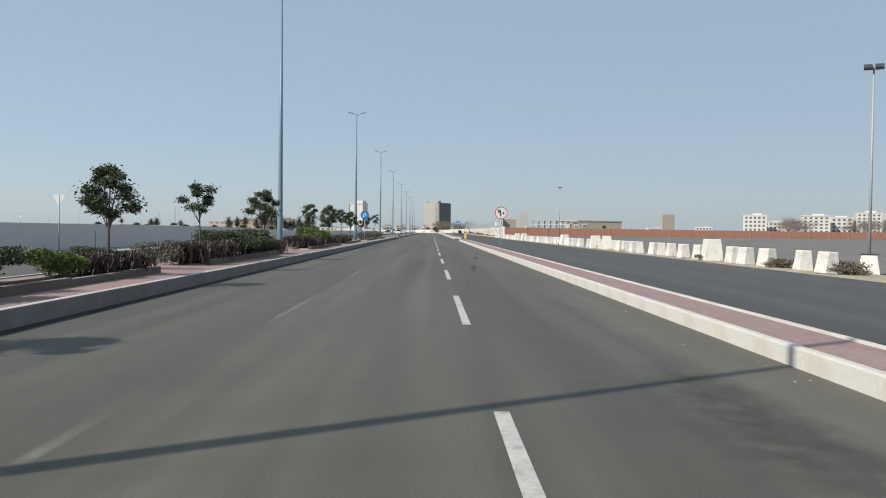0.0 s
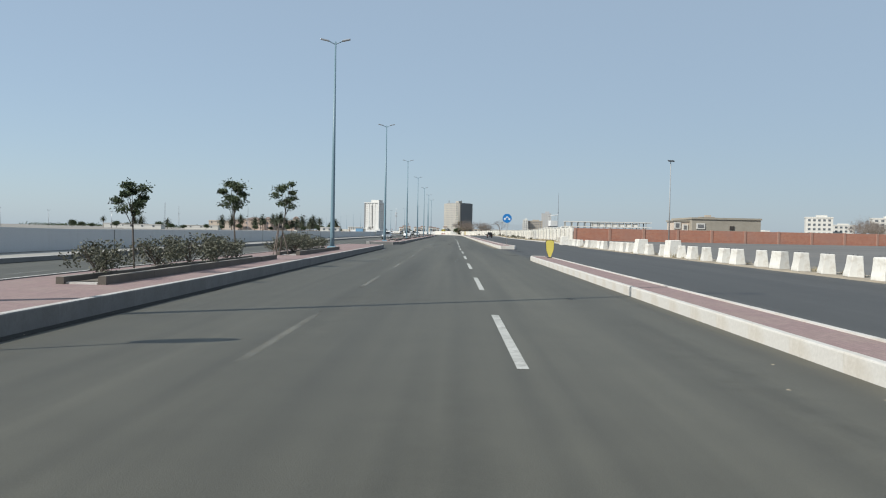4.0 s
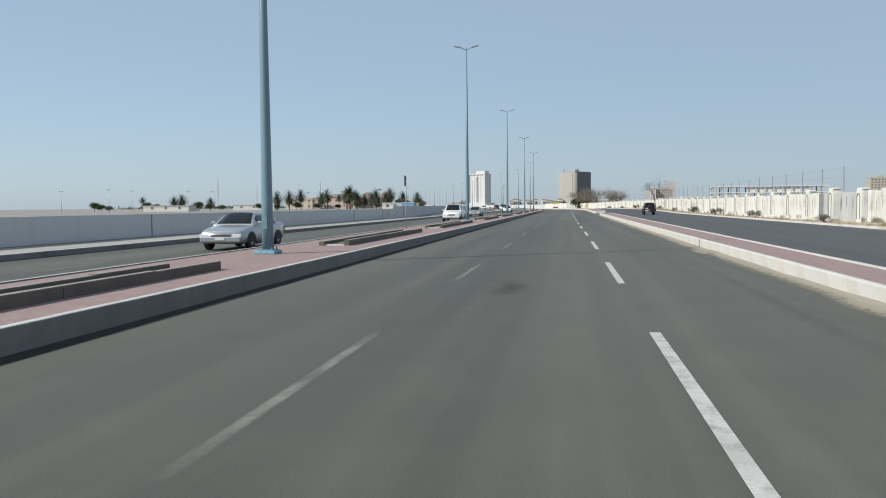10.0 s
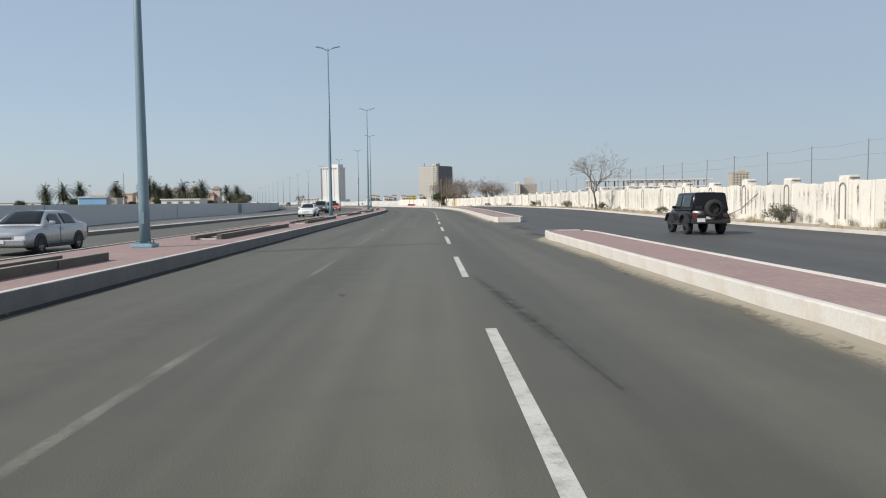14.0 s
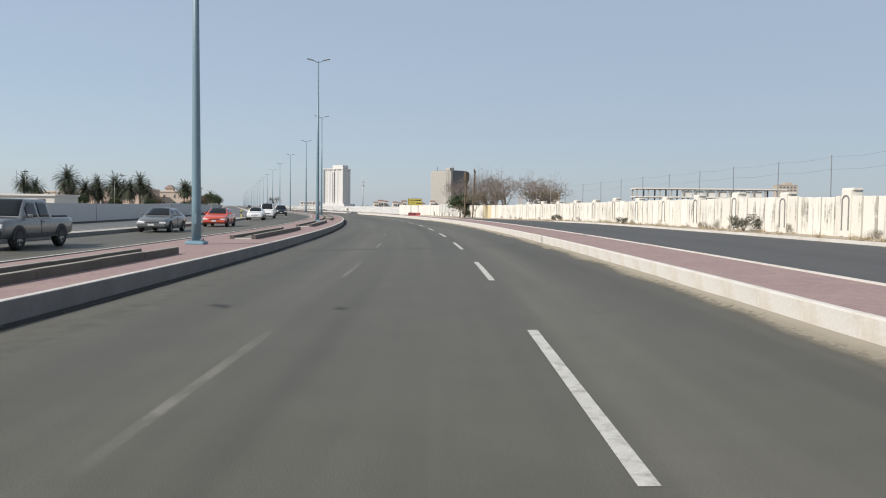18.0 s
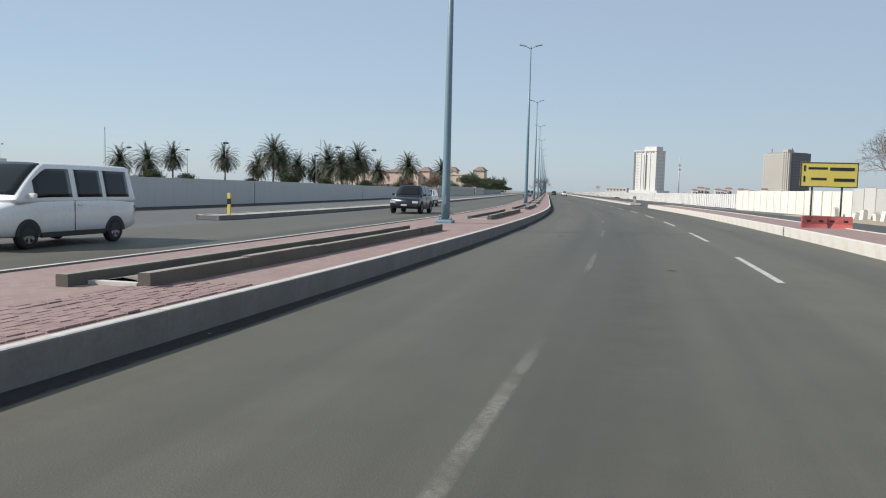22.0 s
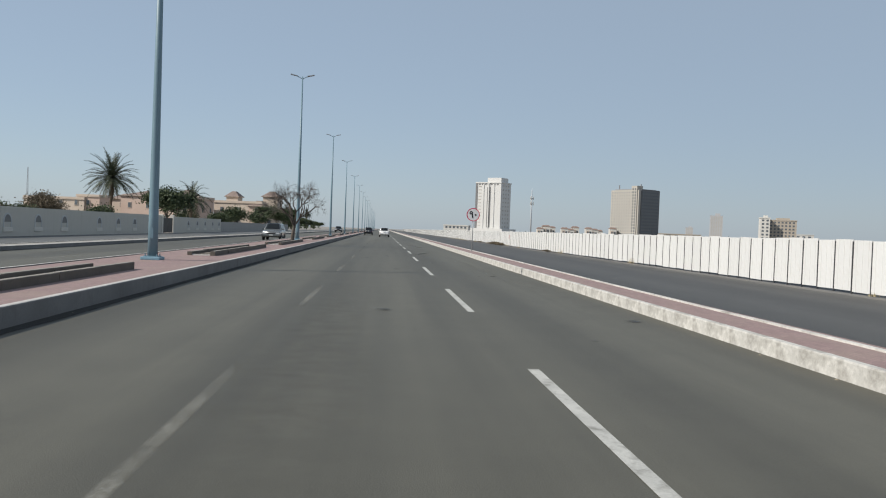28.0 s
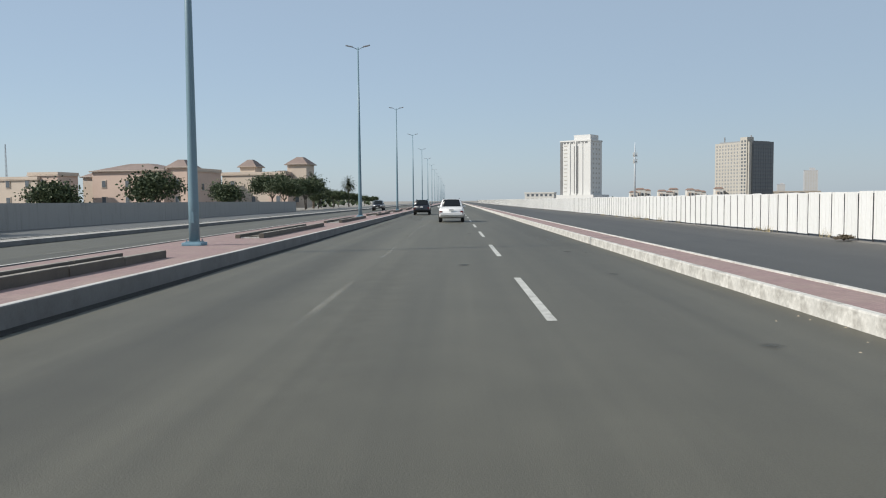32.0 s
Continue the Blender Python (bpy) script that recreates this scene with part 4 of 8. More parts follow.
structure(link("verge_left", ribbon_bm([396 + 2.0 * k for k in range(97)], lambda s: [(left_wall_o(s) + 0.08, 0.05), (left_wall_o(s) + 0.9 + 0.3 * noise.noise((s * 0.2, 1, 0)), 0.02), (left_wall_o(s) + 1.8 + 0.5 * noise.noise((s * 0.11, 5, 0)) + 0.3 * noise.noise((s * 0.9, 2, 0)), -0.012)], cap=False), M["shaded_earth"]), "strip of ground at the boundary wall's foot with the wall's shadow painted in", "verge")

# niches in the garden wall of the villas
n0 = None
for s in [598.5 + 5.3 * i for i in range(9)] + [649.5, 655.1, 660.6, 666.9, 685.3, 690.7, 695.9, 701.4, 706.4]:
    o = float(np.interp(s, [p[0] for p in WALL_V + WALL_V2], [p[1] for p in WALL_V + WALL_V2])) + 0.12
    m = stand(s, o, 0.0, 90)
    if n0 is None:
        bm = arch_bm(0.62, 0.12, 0.07, 0.5)
        bm.transform(Matrix.Translation((0, 0, 1.05)))
        n0 = part("arched_niche", bm, M["wall_grey"], wlv)
        n0.matrix_basis = m
        sill0 = part("sill", box_bm(1.5, 0.2, 0.34, 0, 0.02, 0.3, bevel=0.03), M["wall_cap"], n0)
        fill = poly_bm([(0.56 * math.cos(a), 1.05 + 0.56 * math.sin(a)) for a in (math.pi * i / 10 for i in range(11))], 0.03)
        fill0 = part("recess", fill, M["dark_plaster"], n0)
    else:
        p = again("arched_niche", n0, m, wlv)
        again("sill", sill0, Matrix(), p)
        again("recess", fill0, Matrix(), p)
for s in [270 + 36.5 * i for i in range(9)]:
    o = float(np.interp(s, [p[0] for p in WALL_L2], [p[1] for p in WALL_L2])) + 0.125
    q = part("wall_joint", box_bm(0.05, 0.03, 1.7, 0, 0, 0), M["dark_plaster"], wl2)
    q.matrix_basis = stand(s, o, 0, 90)
for s in [-150 + 39 * i for i in range(11)]:
    q = part("wall_joint", box_bm(0.05, 0.03, 1.28, 0, 0, 0), M["dark_plaster"], wl)
    q.matrix_basis = stand(s, -12.485, 0, 90)

# cream sheet gates with white posts in the low left wall
for s in (140.0, 253.8):
    g = part("gate_leaf", box_bm(2.9, 0.05, 1.3, 0, 0, 0.0, bevel=0.01), M["wall_cream"], wl, "cream sheet gate")
    g.matrix_basis = stand(s, -12.46, 0.02, 90)
    g = part("gate_post", box_bm(0.24, 0.3, 1.44, 0, 0, 0.0, bevel=0.02), M["wall_cap"], wl)
    g.matrix_basis = stand(s + 1.65, -12.5, 0.0, 90)

# dark sheet gate in the garden wall
gate = structure(empty("door_1"), "dark brown sheet gate set in the garden wall", "gate")
for k in (-1, 1):
    g = part("gate_leaf", box_bm(2.3, 0.08, 1.9, 0, 0, 0, bevel=0.01), M["bed_wall_dark"], gate)
    g.matrix_basis = stand(674.3 + k * 1.2, -20.2, 0.02, 90)
    g2 = part("gate_post", box_bm(0.4, 0.5, 2.35, 0, 0, 0, bevel=0.03), M["wall_cap"], gate)
    g2.matrix_basis = stand(674.3 + k * 2.65, -20.3, -0.02, 90)

# grey sheet gate in the left boundary wall, a little proud of it
g = part("gate_leaf", box_bm(2.8, 0.06, 1.42, 0, 0, 0, bevel=0.01), M["gate_grey"], wl2, "blue-grey sheet gate")
g.matrix_basis = stand(376.1, -20.0, 0.06, 90)

# old cable fallen from the fence across the face of the wall
cab = empty("fallen_cable")
for name, pts in (("cable", ((315.6, 29.5, 2.7), (314.9, 29.19, 2.1), (314.2, 29.17, 1.5), (313.4, 29.1, 0.9), (312.6, 28.9, 0.3))),
                  ("loose_end", ((312.6, 28.9, 0.3), (310.4, 28.7, 0.22), (308.2, 28.6, 0.22), (305.8, 28.8, 0.35), (304.4, 29.1, 0.75), (302.5, 29.14, 1.5), (300.4, 29.4, 2.5)))):
    part(name, tube_bm([at(*q) for q in pts], 0.02, 5), M["dark_steel"], cab)
tagged(cab, "old black cable hanging across the stained wall", "cable")

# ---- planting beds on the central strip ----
# bed edging in two tones, tops paler than the sides
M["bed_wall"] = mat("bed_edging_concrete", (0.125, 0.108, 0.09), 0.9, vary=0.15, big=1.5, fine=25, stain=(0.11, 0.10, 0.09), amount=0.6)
M["bed_top"] = mat("pale_edging_top", (0.30, 0.275, 0.235), 0.92, vary=0.15, big=1.5, fine=25, stain=(0.17, 0.15, 0.125), amount=0.6)
M["soil"] = mat("dry_soil", (0.15, 0.128, 0.10), 0.95, vary=0.2, big=1.2, fine=20, bump=0.6, stain=(0.27, 0.245, 0.205), amount=0.7)
M["grit"] = mat("grey_grit", (0.23, 0.21, 0.18), 0.95, vary=0.15, big=1.2, fine=24, bump=0.5)


def planter(s0, s1, soil):
    ob = empty("planting_bed")
    for side, o, top in ((1, 1.0, 0.475), (-1, 0.12, 0.44)):
        a = s0 + (0 if side > 0 else random.uniform(-0.4, 0.1))
        b = s1 - (0 if side > 0 else random.uniform(0.3, 0.6))
        n = max(2, int((b - a) / 2.4))
        for k in range(n):   # cast edging stones laid end to end, a little out of line
            c0, c1 = a + (b - a) * k / n + 0.008, a + (b - a) * (k + 1) / n - 0.008
            oo, zz = o + random.gauss(0, 0.008), top + random.gauss(0, 0.006)
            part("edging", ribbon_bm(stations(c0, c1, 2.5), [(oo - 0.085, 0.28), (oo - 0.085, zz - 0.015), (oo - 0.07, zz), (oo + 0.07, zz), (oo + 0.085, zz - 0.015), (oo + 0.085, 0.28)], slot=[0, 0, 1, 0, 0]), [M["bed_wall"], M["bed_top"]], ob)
    part("end_edging", ribbon_bm([s0 + 0.02, s0 + 0.16], [(0.22, 0.28), (0.22, 0.335), (0.9, 0.335), (0.9, 0.28)]), M["kerb_top"], ob)
    cuts_ = [s0 + 0.18 + (s1 - s0 - 0.6) * i / 24 for i in range(25)]
    part("soil", ribbon_bm(cuts_, lambda q: [(0.2, 0.31), (0.4, 0.345 + 0.03 * noise.noise((q * 0.9, 0, 0))), (0.6, 0.36 + 0.035 * noise.noise((q * 0.7, 4, 0))), (0.76, 0.345 + 0.03 * noise.noise((q * 0.8, 8, 0))), (0.92, 0.31)], cap=False), M[soil], ob)
    return tagged(ob, "low concrete-edged planting bed of dry soil" if soil == "soil" else "low concrete-edged bed filled with grey grit", "planter", "planting beds on the central strip")


all_poles = [-89.5, -43.3] + POLES[:-9]
for p, q in zip(all_poles, all_poles[1:]):
    if p > 880:
        break
    for a, b in (((4.5, 21.2), (26.2, 40.0)) if p < 60 else ((4.6, 18.4), (25.0, q - p - 5.5))):
        if 100 < p + a < 128 or 100 < p + b < 128 or (p > 60 and p < 100 and a > 5):
            continue
        planter(p + a, p + b, "soil" if p < 90 or random.random() < 0.4 else "grit")

# ---- road signs ----
M["sign_white"] = mat("sign_white", (0.78, 0.78, 0.77), 0.4, vary=0.03, fine=30, bump=0)
M["sign_red"] = mat("sign_red", (0.66, 0.045, 0.11), 0.4, vary=0.05, fine=30, bump=0)
M["sign_blue"] = mat("sign_blue", (0.012, 0.20, 0.56), 0.4, vary=0.05, fine=30, bump=0)
M["sign_black"] = mat("sign_black", (0.02, 0.02, 0.022), 0.4, vary=0.05, fine=30, bump=0)
M["sign_yellow"] = mat("sign_yellow", (0.72, 0.60, 0.13), 0.45, vary=0.05, fine=20, bump=0)
M["sign_back"] = mat("sign_back", (0.30, 0.31, 0.32), 0.5, 0.6, vary=0.08, fine=20, bump=0)
M["plastic_red"] = mat("faded_red_plastic", (0.50, 0.11, 0.10), 0.6, vary=0.1, big=2, fine=20, stain=(0.55, 0.30, 0.25), amount=0.6)
M["post_grey"] = mat("grey_sign_post", (0.40, 0.41, 0.41), 0.6, 0.2, vary=0.06, fine=20, bump=0.05)


def disc_bm(r, y, depth=0.006, n=40, r0=0.0):
    """A disc, or a ring, upright in x, z at y."""
    bm = bmesh.new()
    ring = lambda rad, yy: [bm.verts.new((rad * math.cos(a), yy, rad * math.sin(a))) for a in (2 * math.pi * i / n for i in range(n))]
    f, b = ring(r, y - depth), ring(r, y)
    if r0:
        f0, b0 = ring(r0, y - depth), ring(r0, y)
        for i in range(n):
            j = (i + 1) % n
            bm.faces.new((f[i], f[j], f0[j], f0[i]))
            bm.faces.new((f[j], f[i], b[i], b[j]))
            bm.faces.new((b[j], b[i], b0[i], b0[j]))
    else:
        bm.faces.new(f)
        bm.faces.new(b[::-1])
        for i in range(n):
            bm.faces.new((f[(i + 1) % n], f[i], b[i], b[(i + 1) % n]))
    return bm


def post_sign(name, z, label, r=0.47):
    ob = empty(name)
    part("post", tube_bm([(0, 0.05, 0), (0, 0.05, z + 0.3)], 0.032, 10), M["post_grey"], ob, smooth=True)
    part("foot", box_bm(0.2, 0.2, 0.02, 0, 0.05, 0), M["post_grey"], ob)
    plate = part("plate", disc_bm(r, 0.012, 0.012), M["sign_back"], ob)
    plate.location.z = z
    for dz in (-0.2, 0.2):
        part("bracket", box_bm(0.3, 0.03, 0.04, 0, 0.025, z + dz), M["steel"], ob)
    return tagged(ob, label, "road sign"), plate


def speed_sign(s, o, z):
    ob, plate = post_sign("speed_sign", z, "round speed limit sign, red ring round black numerals")
    part("face", disc_bm(0.465, -0.001, 0.004), M["sign_white"], plate)
    part("ring", disc_bm(0.47, -0.006, 0.004, r0=0.415), M["sign_red"], plate, "red ring")
    nine = disc_bm(0.122, -0.006, 0.005, 24, 0.04)
    nine.transform(Matrix.Translation((-0.15, 0, 0.13)))
    part("numeral", nine, M["sign_black"], plate, "loop of the black numeral nine in Arabic script")
    tail = poly_bm([(-0.105, 0.19), (-0.03, 0.15), (-0.02, 0.0), (0.015, -0.26), (-0.075, -0.23), (-0.1, -0.02)], 0.006)
    tail.transform(Matrix.Translation((0, -0.012, 0)))
    part("numeral", tail, M["sign_black"], plate)
    zero = poly_bm([(0.08, 0.0), (0.175, 0.07), (0.26, -0.03), (0.16, -0.1)], 0.006)
    zero.transform(Matrix.Translation((0, -0.009, 0)))
    part("numeral", zero, M["sign_black"], plate, "black numeral zero in Arabic script")
    ob.matrix_basis = stand(s, o, 0.22)
    return ob


speed_sign(15.4, 13.92, 2.76)
speed_sign(624.7, 13.9, 2.60)
ob, plate = post_sign("pass_either_side_sign", 2.89, "round blue sign with two white arrows pointing apart")
part("face", disc_bm(0.465, -0.001, 0.004), M["sign_blue"], plate)
for k in (-1, 1):
    for nm, pts in (("arrow_shaft", [(0, 0.12), (0, 0.24), (0.22, 0.0), (0.15, -0.06)]), ("arrow_head", [(0.34, -0.17), (0.10, -0.15), (0.20, -0.03), (0.30, 0.07)])):
        bm = poly_bm([(x * k, zz) for x, zz in (pts if k > 0 else pts[::-1])], 0.005)
        bm.transform(Matrix.Translation((0, -0.009, 0)))
        part(nm, bm, M["sign_white"], plate)
ob.matrix_basis = stand(117.2, 14.13, 0.22)
ob, plate = post_sign("u_turn_sign", 2.9, "round blue sign with a white U-turn arrow")
part("face", disc_bm(0.465, -0.001, 0.004), M["sign_blue"], plate)
bm = arch_bm(0.13, 0.09, 0.006, 0.22)
bm.transform(Matrix.Translation((0, -0.008, 0.06)))
part("arrow_shaft", bm, M["sign_white"], plate)
bm = poly_bm([(-0.25, -0.12), (-0.13, -0.27), (-0.01, -0.12)], 0.006)
bm.transform(Matrix.Translation((0, -0.012, 0)))
part("arrow_head", bm, M["sign_white"], plate)
ob.matrix_basis = stand(43.3, 1.35, 0.29)
# sign for the opposite direction, seen from its edge and back
ob = empty("back_of_sign")
part("post", tube_bm([(0, 0, 0), (0, 0, 3.1)], 0.03, 10), M["post_grey"], ob, smooth=True)
part("plate", box_bm(0.03, 0.5, 0.6, -0.05, 0, 2.5, bevel=0.01), M["sign_back"], ob)
ob.matrix_basis = stand(209.3, -1.0, 0.29)
tagged(ob, "tall sign on a grey post turned away from the road", "road sign")


def keep_bollard(s, o, shield):
    ob = empty("traffic_bollard")
    out = [(0, 0), (0.07, 0.06), (0.2, 0.42), (0.22, 0.85), (0.2, 0.93), (0.12, 0.97), (-0.12, 0.97), (-0.2, 0.93), (-0.22, 0.85), (-0.2, 0.42), (-0.07, 0.06)]
    part("body", poly_bm(out, 0.12), M["sign_yellow"] if shield != "pale" else M["bollard_pale"], ob)
    part("rim", poly_bm([(x * 1.1, z * 1.04 - 0.01) for x, z in out], 0.06), M["sign_black"], ob)
    part("foot", box_bm(0.26, 0.2, 0.04, 0, 0, -0.02), M["sign_black"], ob)
    if shield == "pale":
        d = disc_bm(0.15, -0.062, 0.006)
        d.transform(Matrix.Translation((0, 0, 0.74)))
        f = part("disc", d, M["sign_black"], ob, "dark disc")
        bm = poly_bm([(-0.09, 0.66), (0.02, 0.66), (0.06, 0.78), (0.1, 0.8), (0.04, 0.84), (-0.04, 0.76)], 0.006)
        bm.transform(Matrix.Translation((0, -0.073, 0)))
        part("arrow", bm, M["sign_white"], ob)
    ob.matrix_basis = stand(s, o, 0.24)
    return tagged(ob, "yellow shield-shaped plastic traffic bollard with dark rim" if shield != "pale" else "faded cream shield-shaped traffic bollard with dark rim and dark disc", "bollard")


M["bollard_pale"] = mat("faded_yellow_plastic", (0.60, 0.56, 0.42), 0.5, vary=0.05, fine=20, bump=0)
keep_bollard(79.9, 14.0, "plain")
keep_bollard(546.0, 14.25, "pale")
ob = empty("marker_post")
part("post", box_bm(0.14, 0.1, 0.95, bevel=0.015), M["sign_yellow"], ob)
part("band", box_bm(0.15, 0.11, 0.25, 0, 0, 0.45, bevel=0.01), M["sign_black"], ob)
ob.matrix_basis = stand(463.4, -10.6, 0.18)
tagged(ob, "small yellow and black marker post on the kerb", "bollard", "marker posts on the side strip")
copy_thing(ob, stand(439.6, -9.9, 0.18))

# yellow direction board on two posts
BOARD_S = 466.3
ob = empty("direction_board")
for x in (-0.62, 0.55):
    part("post", tube_bm([(x, 0.06, 0), (x, 0.06, 3.05)], 0.04, 8), M["dark_steel"], ob, smooth=True)
board = part("board", box_bm(2.25, 0.04, 1.02, 0, 0, 2.06, bevel=0.012), M["sign_yellow"], ob)
for x, z, w, h in ((0, 3.055, 2.25, 0.035), (0, 2.05, 2.25, 0.035), (-1.11, 2.55, 0.035, 1.0), (1.11, 2.55, 0.035, 1.0)):
    part("border", box_bm(w, 0.012, h, x, -0.026, z - h / 2), M["sign_black"], ob)
for x, z, w, h in ((-0.45, 2.82, 0.75, 0.09), (0.5, 2.8, 0.95, 0.13), (-0.4, 2.38, 0.6, 0.09), (0.6, 2.35, 0.8, 0.13)):
    part("text_bar", box_bm(w, 0.01, h, x, -0.026, z - h / 2), M["sign_black"], ob)
for z in (2.82, 2.38):
    part("arrow", poly_bm([(-1.0, z - 0.13), (-0.93, z - 0.13), (-0.93, z + 0.05), (-0.90, z + 0.05), (-0.965, z + 0.14), (-1.03, z + 0.05), (-1.0, z + 0.05)], 0.06), M["sign_black"], ob)
ob.matrix_basis = stand(BOARD_S, 15.0, 0.0)
tagged(ob, "yellow direction board with black lettering on two posts", "road sign")
for i, (ds, do, tr) in enumerate(((-0.9, 13.75, 12), (-0.7, 14.75, -6))):
    b = empty("plastic_barrier")
    bm = bmesh.new()
    pr = [(-0.2, 0), (0.2, 0), (0.19, 0.12), (0.08, 0.3), (0.07, 0.62), (-0.07, 0.62), (-0.08, 0.3), (-0.19, 0.12)]
    a_, b_ = [bm.verts.new((-0.5, y, z)) for y, z in pr], [bm.verts.new((0.5, y, z)) for y, z in pr]
    bm.faces.new(a_[::-1]), bm.faces.new(b_)
    for k in range(8):
        bm.faces.new((a_[k], a_[(k + 1) % 8], b_[(k + 1) % 8], b_[k]))
    part("body", bm, M["plastic_red"], b)
    for x in (-0.25, 0.25):
        part("slot", box_bm(0.16, 0.18, 0.08, x, 0, 0.38, bevel=0.01), M["sign_black"], b)
    b.matrix_basis = stand(BOARD_S + ds, do + 0.55, 0.22, tr)
    tagged(b, "faded red water-filled plastic barrier on the pavers", "barrier", "red plastic barriers under the board")


# ---- concrete barriers along the side road ----
def jersey(kind):
    ob = empty("concrete_barrier")
    w, h, ln = (0.62, 0.9, 0.88) if kind == 0 else (1.05, 1.26, 1.15)
    half = [(0.5, 0), (0.5, 0.16), (0.4, 0.4), (0.36, 0.62), (0.35, 1.0)] if kind == 0 else [(0.5, 0), (0.5, 0.16), (0.43, 0.38), (0.38, 1.0)]
    pr = [(x * w, z * h) for x, z in half] + [(-x * w, z * h) for x, z in half[::-1]]
    bm = bmesh.new()
    a, b = [bm.verts.new((x, -ln / 2 + 0.04 * z, z)) for x, z in pr], [bm.verts.new((x, ln / 2 - 0.04 * z, z)) for x, z in pr]
    n = len(pr)
    bm.faces.new(a), bm.faces.new(b[::-1])
    for k in range(n):
        bm.faces.new((a[(k + 1) % n], a[k], b[k], b[(k + 1) % n]))
    bmesh.ops.bevel(bm, geom=bm.edges[:], offset=0.03, segments=1, affect="EDGES")
    part("body", bm, M["barrier"], ob)
    for y in (-0.3, 0.3):
        part("lifting_loop", tube_bm([(0, y - 0.06, h - 0.01), (0, y - 0.05, h + 0.05), (0, y + 0.05, h + 0.05), (0, y + 0.06, h - 0.01)], 0.01, 5), M["dark_steel"], ob)
    return tagged(ob, ("white painted flared concrete road barrier, chipped" if kind == 0 else "large white tapering concrete block among the barriers"), "barrier", "concrete barriers along the side road")


jb = [None, None]
spots = [(s, 0) for s in (-12.4, -9.9, -6.5, -3.8, -1.7, 4.0, 6.4, 9.6, 12.1, 13.5, 17.5, 19.8, 22.0, 24.3, 26.9, 32.8, 38.1, 41.6, 43.8, 46.9, 49.1, 51.4, 56.5, 58.1, 60.2, 62.4, 65, 67.6, 70, 72.6, 75, 77.5, 80.2, 83, 86, 88.8, 91.7, 97, 100.4, 106.1, 108.5, 110.7, 113.5, 115.9, 117.4, 120.7, 123.6, 126.3, 128.7, 130.8, 132.9, 136.0, 137.8, 139.9, 142.2, 144.8, 146.9, 148.8)]
spots += [(-17.6 - 2.9 * i, 0) for i in range(13)] + [(s, 1) for s in (1.4, 30.3, 35.0, 53.7, 94.1, 103.3, 151.3, 153.6)]
for s, k in spots:
    m = stand(s + random.uniform(-0.1, 0.1), 24.95 + random.uniform(-0.15, 0.15) + 0.12 * math.sin(s * 0.05), 0.035, random.uniform(-13, 13)) @ Matrix.Rotation(radians(random.uniform(-3, 3)), 4, "Y")
    if jb[k] is None:
        jb[k] = jersey(k)
        jb[k].matrix_basis = m
    else:
        copy_thing(jb[k], m)

for s, o, turn, lean in ((447.9, -19.45, 84, 9), (449.2, -19.5, 97, 12), (450.6, -19.42, 88, 7)):
    c = copy_thing(jb[0], stand(s, o, 0.0, turn) @ Matrix.Rotation(radians(lean), 4, "X"))
    tagged(c, "whitewashed concrete barrier leaning at the foot of a boundary wall", "barrier", "barriers by the boundary wall")

# pale triangular sign on the far verge, seen from behind
ob = empty("triangular_sign")
part("post", tube_bm([(0, 0, 0), (0, 0, 3.1)], 0.035, 8), M["post_grey"], ob, smooth=True)
part("plate", poly_bm([(-0.37, 3.1), (0.37, 3.1), (0.0, 2.44)], 0.02), M["sign_white"], ob)
ob.matrix_basis = stand(-0.4, -11.8, 0.18)
tagged(ob, "pale triangular road sign on a thin grey post", "road sign")

# ---- vehicles ----
def paint(name, col, metal=0.0, rough=0.3, coat=0.7):
    return mat(name, col, rough, metal, vary=0.02, big=0.5, fine=20, bump=0, coat=coat, stain=tuple(0.8 * c + 0.04 for c in col), amount=0.3)


M["car_glass"] = clear("tinted_car_glass", (0.010, 0.012, 0.013), 0.06)
M["car_glass"].node_tree.nodes["Principled BSDF"].inputs["Coat Weight"].default_value = 0.0
M["car_glass"].node_tree.nodes["Principled BSDF"].inputs["Specular IOR Level"].default_value = 0.4
M["tyre"] = mat("tyre_rubber", (0.022, 0.022, 0.023), 0.85, vary=0.1, fine=40)
M["rim"] = mat("alloy_rim", (0.42, 0.43, 0.44), 0.3, 0.9, vary=0.05, fine=20, bump=0)
M["rim_dark"] = mat("black_rim", (0.03, 0.03, 0.03), 0.4, 0.5, vary=0.05, fine=20, bump=0)
M["trim"] = mat("black_plastic_trim", (0.025, 0.025, 0.027), 0.6, vary=0.06, fine=30, bump=0.05)
M["lens"] = clear("headlamp_lens", (0.55, 0.57, 0.58), 0.08)
M["tail"] = clear("tail_lamp_lens", (0.10, 0.006, 0.006), 0.15)
M["plate"] = mat("plate_white", (0.65, 0.65, 0.63), 0.5, vary=0.04, fine=20, bump=0)


def loft(sections):
    """Sections: (y, [(x, z) half outline from bottom to top on the right]); mirrored and closed."""
    bm = bmesh.new()
    rings = []
    for y, half in sections:
        rings.append([bm.verts.new((x, y, z)) for x, z in half] + [bm.verts.new((-x, y, z)) for x, z in half[::-1]])
    n = len(rings[0])
    for a, b in zip(rings, rings[1:]):
        for i in range(n):
            bm.faces.new((a[i], a[(i + 1) % n], b[(i + 1) % n], b[i]))
    bm.faces.new(rings[0][::-1])
    bm.faces.new(rings[-1])
    bmesh.ops.recalc_face_normals(bm, faces=bm.faces[:])
    return bm


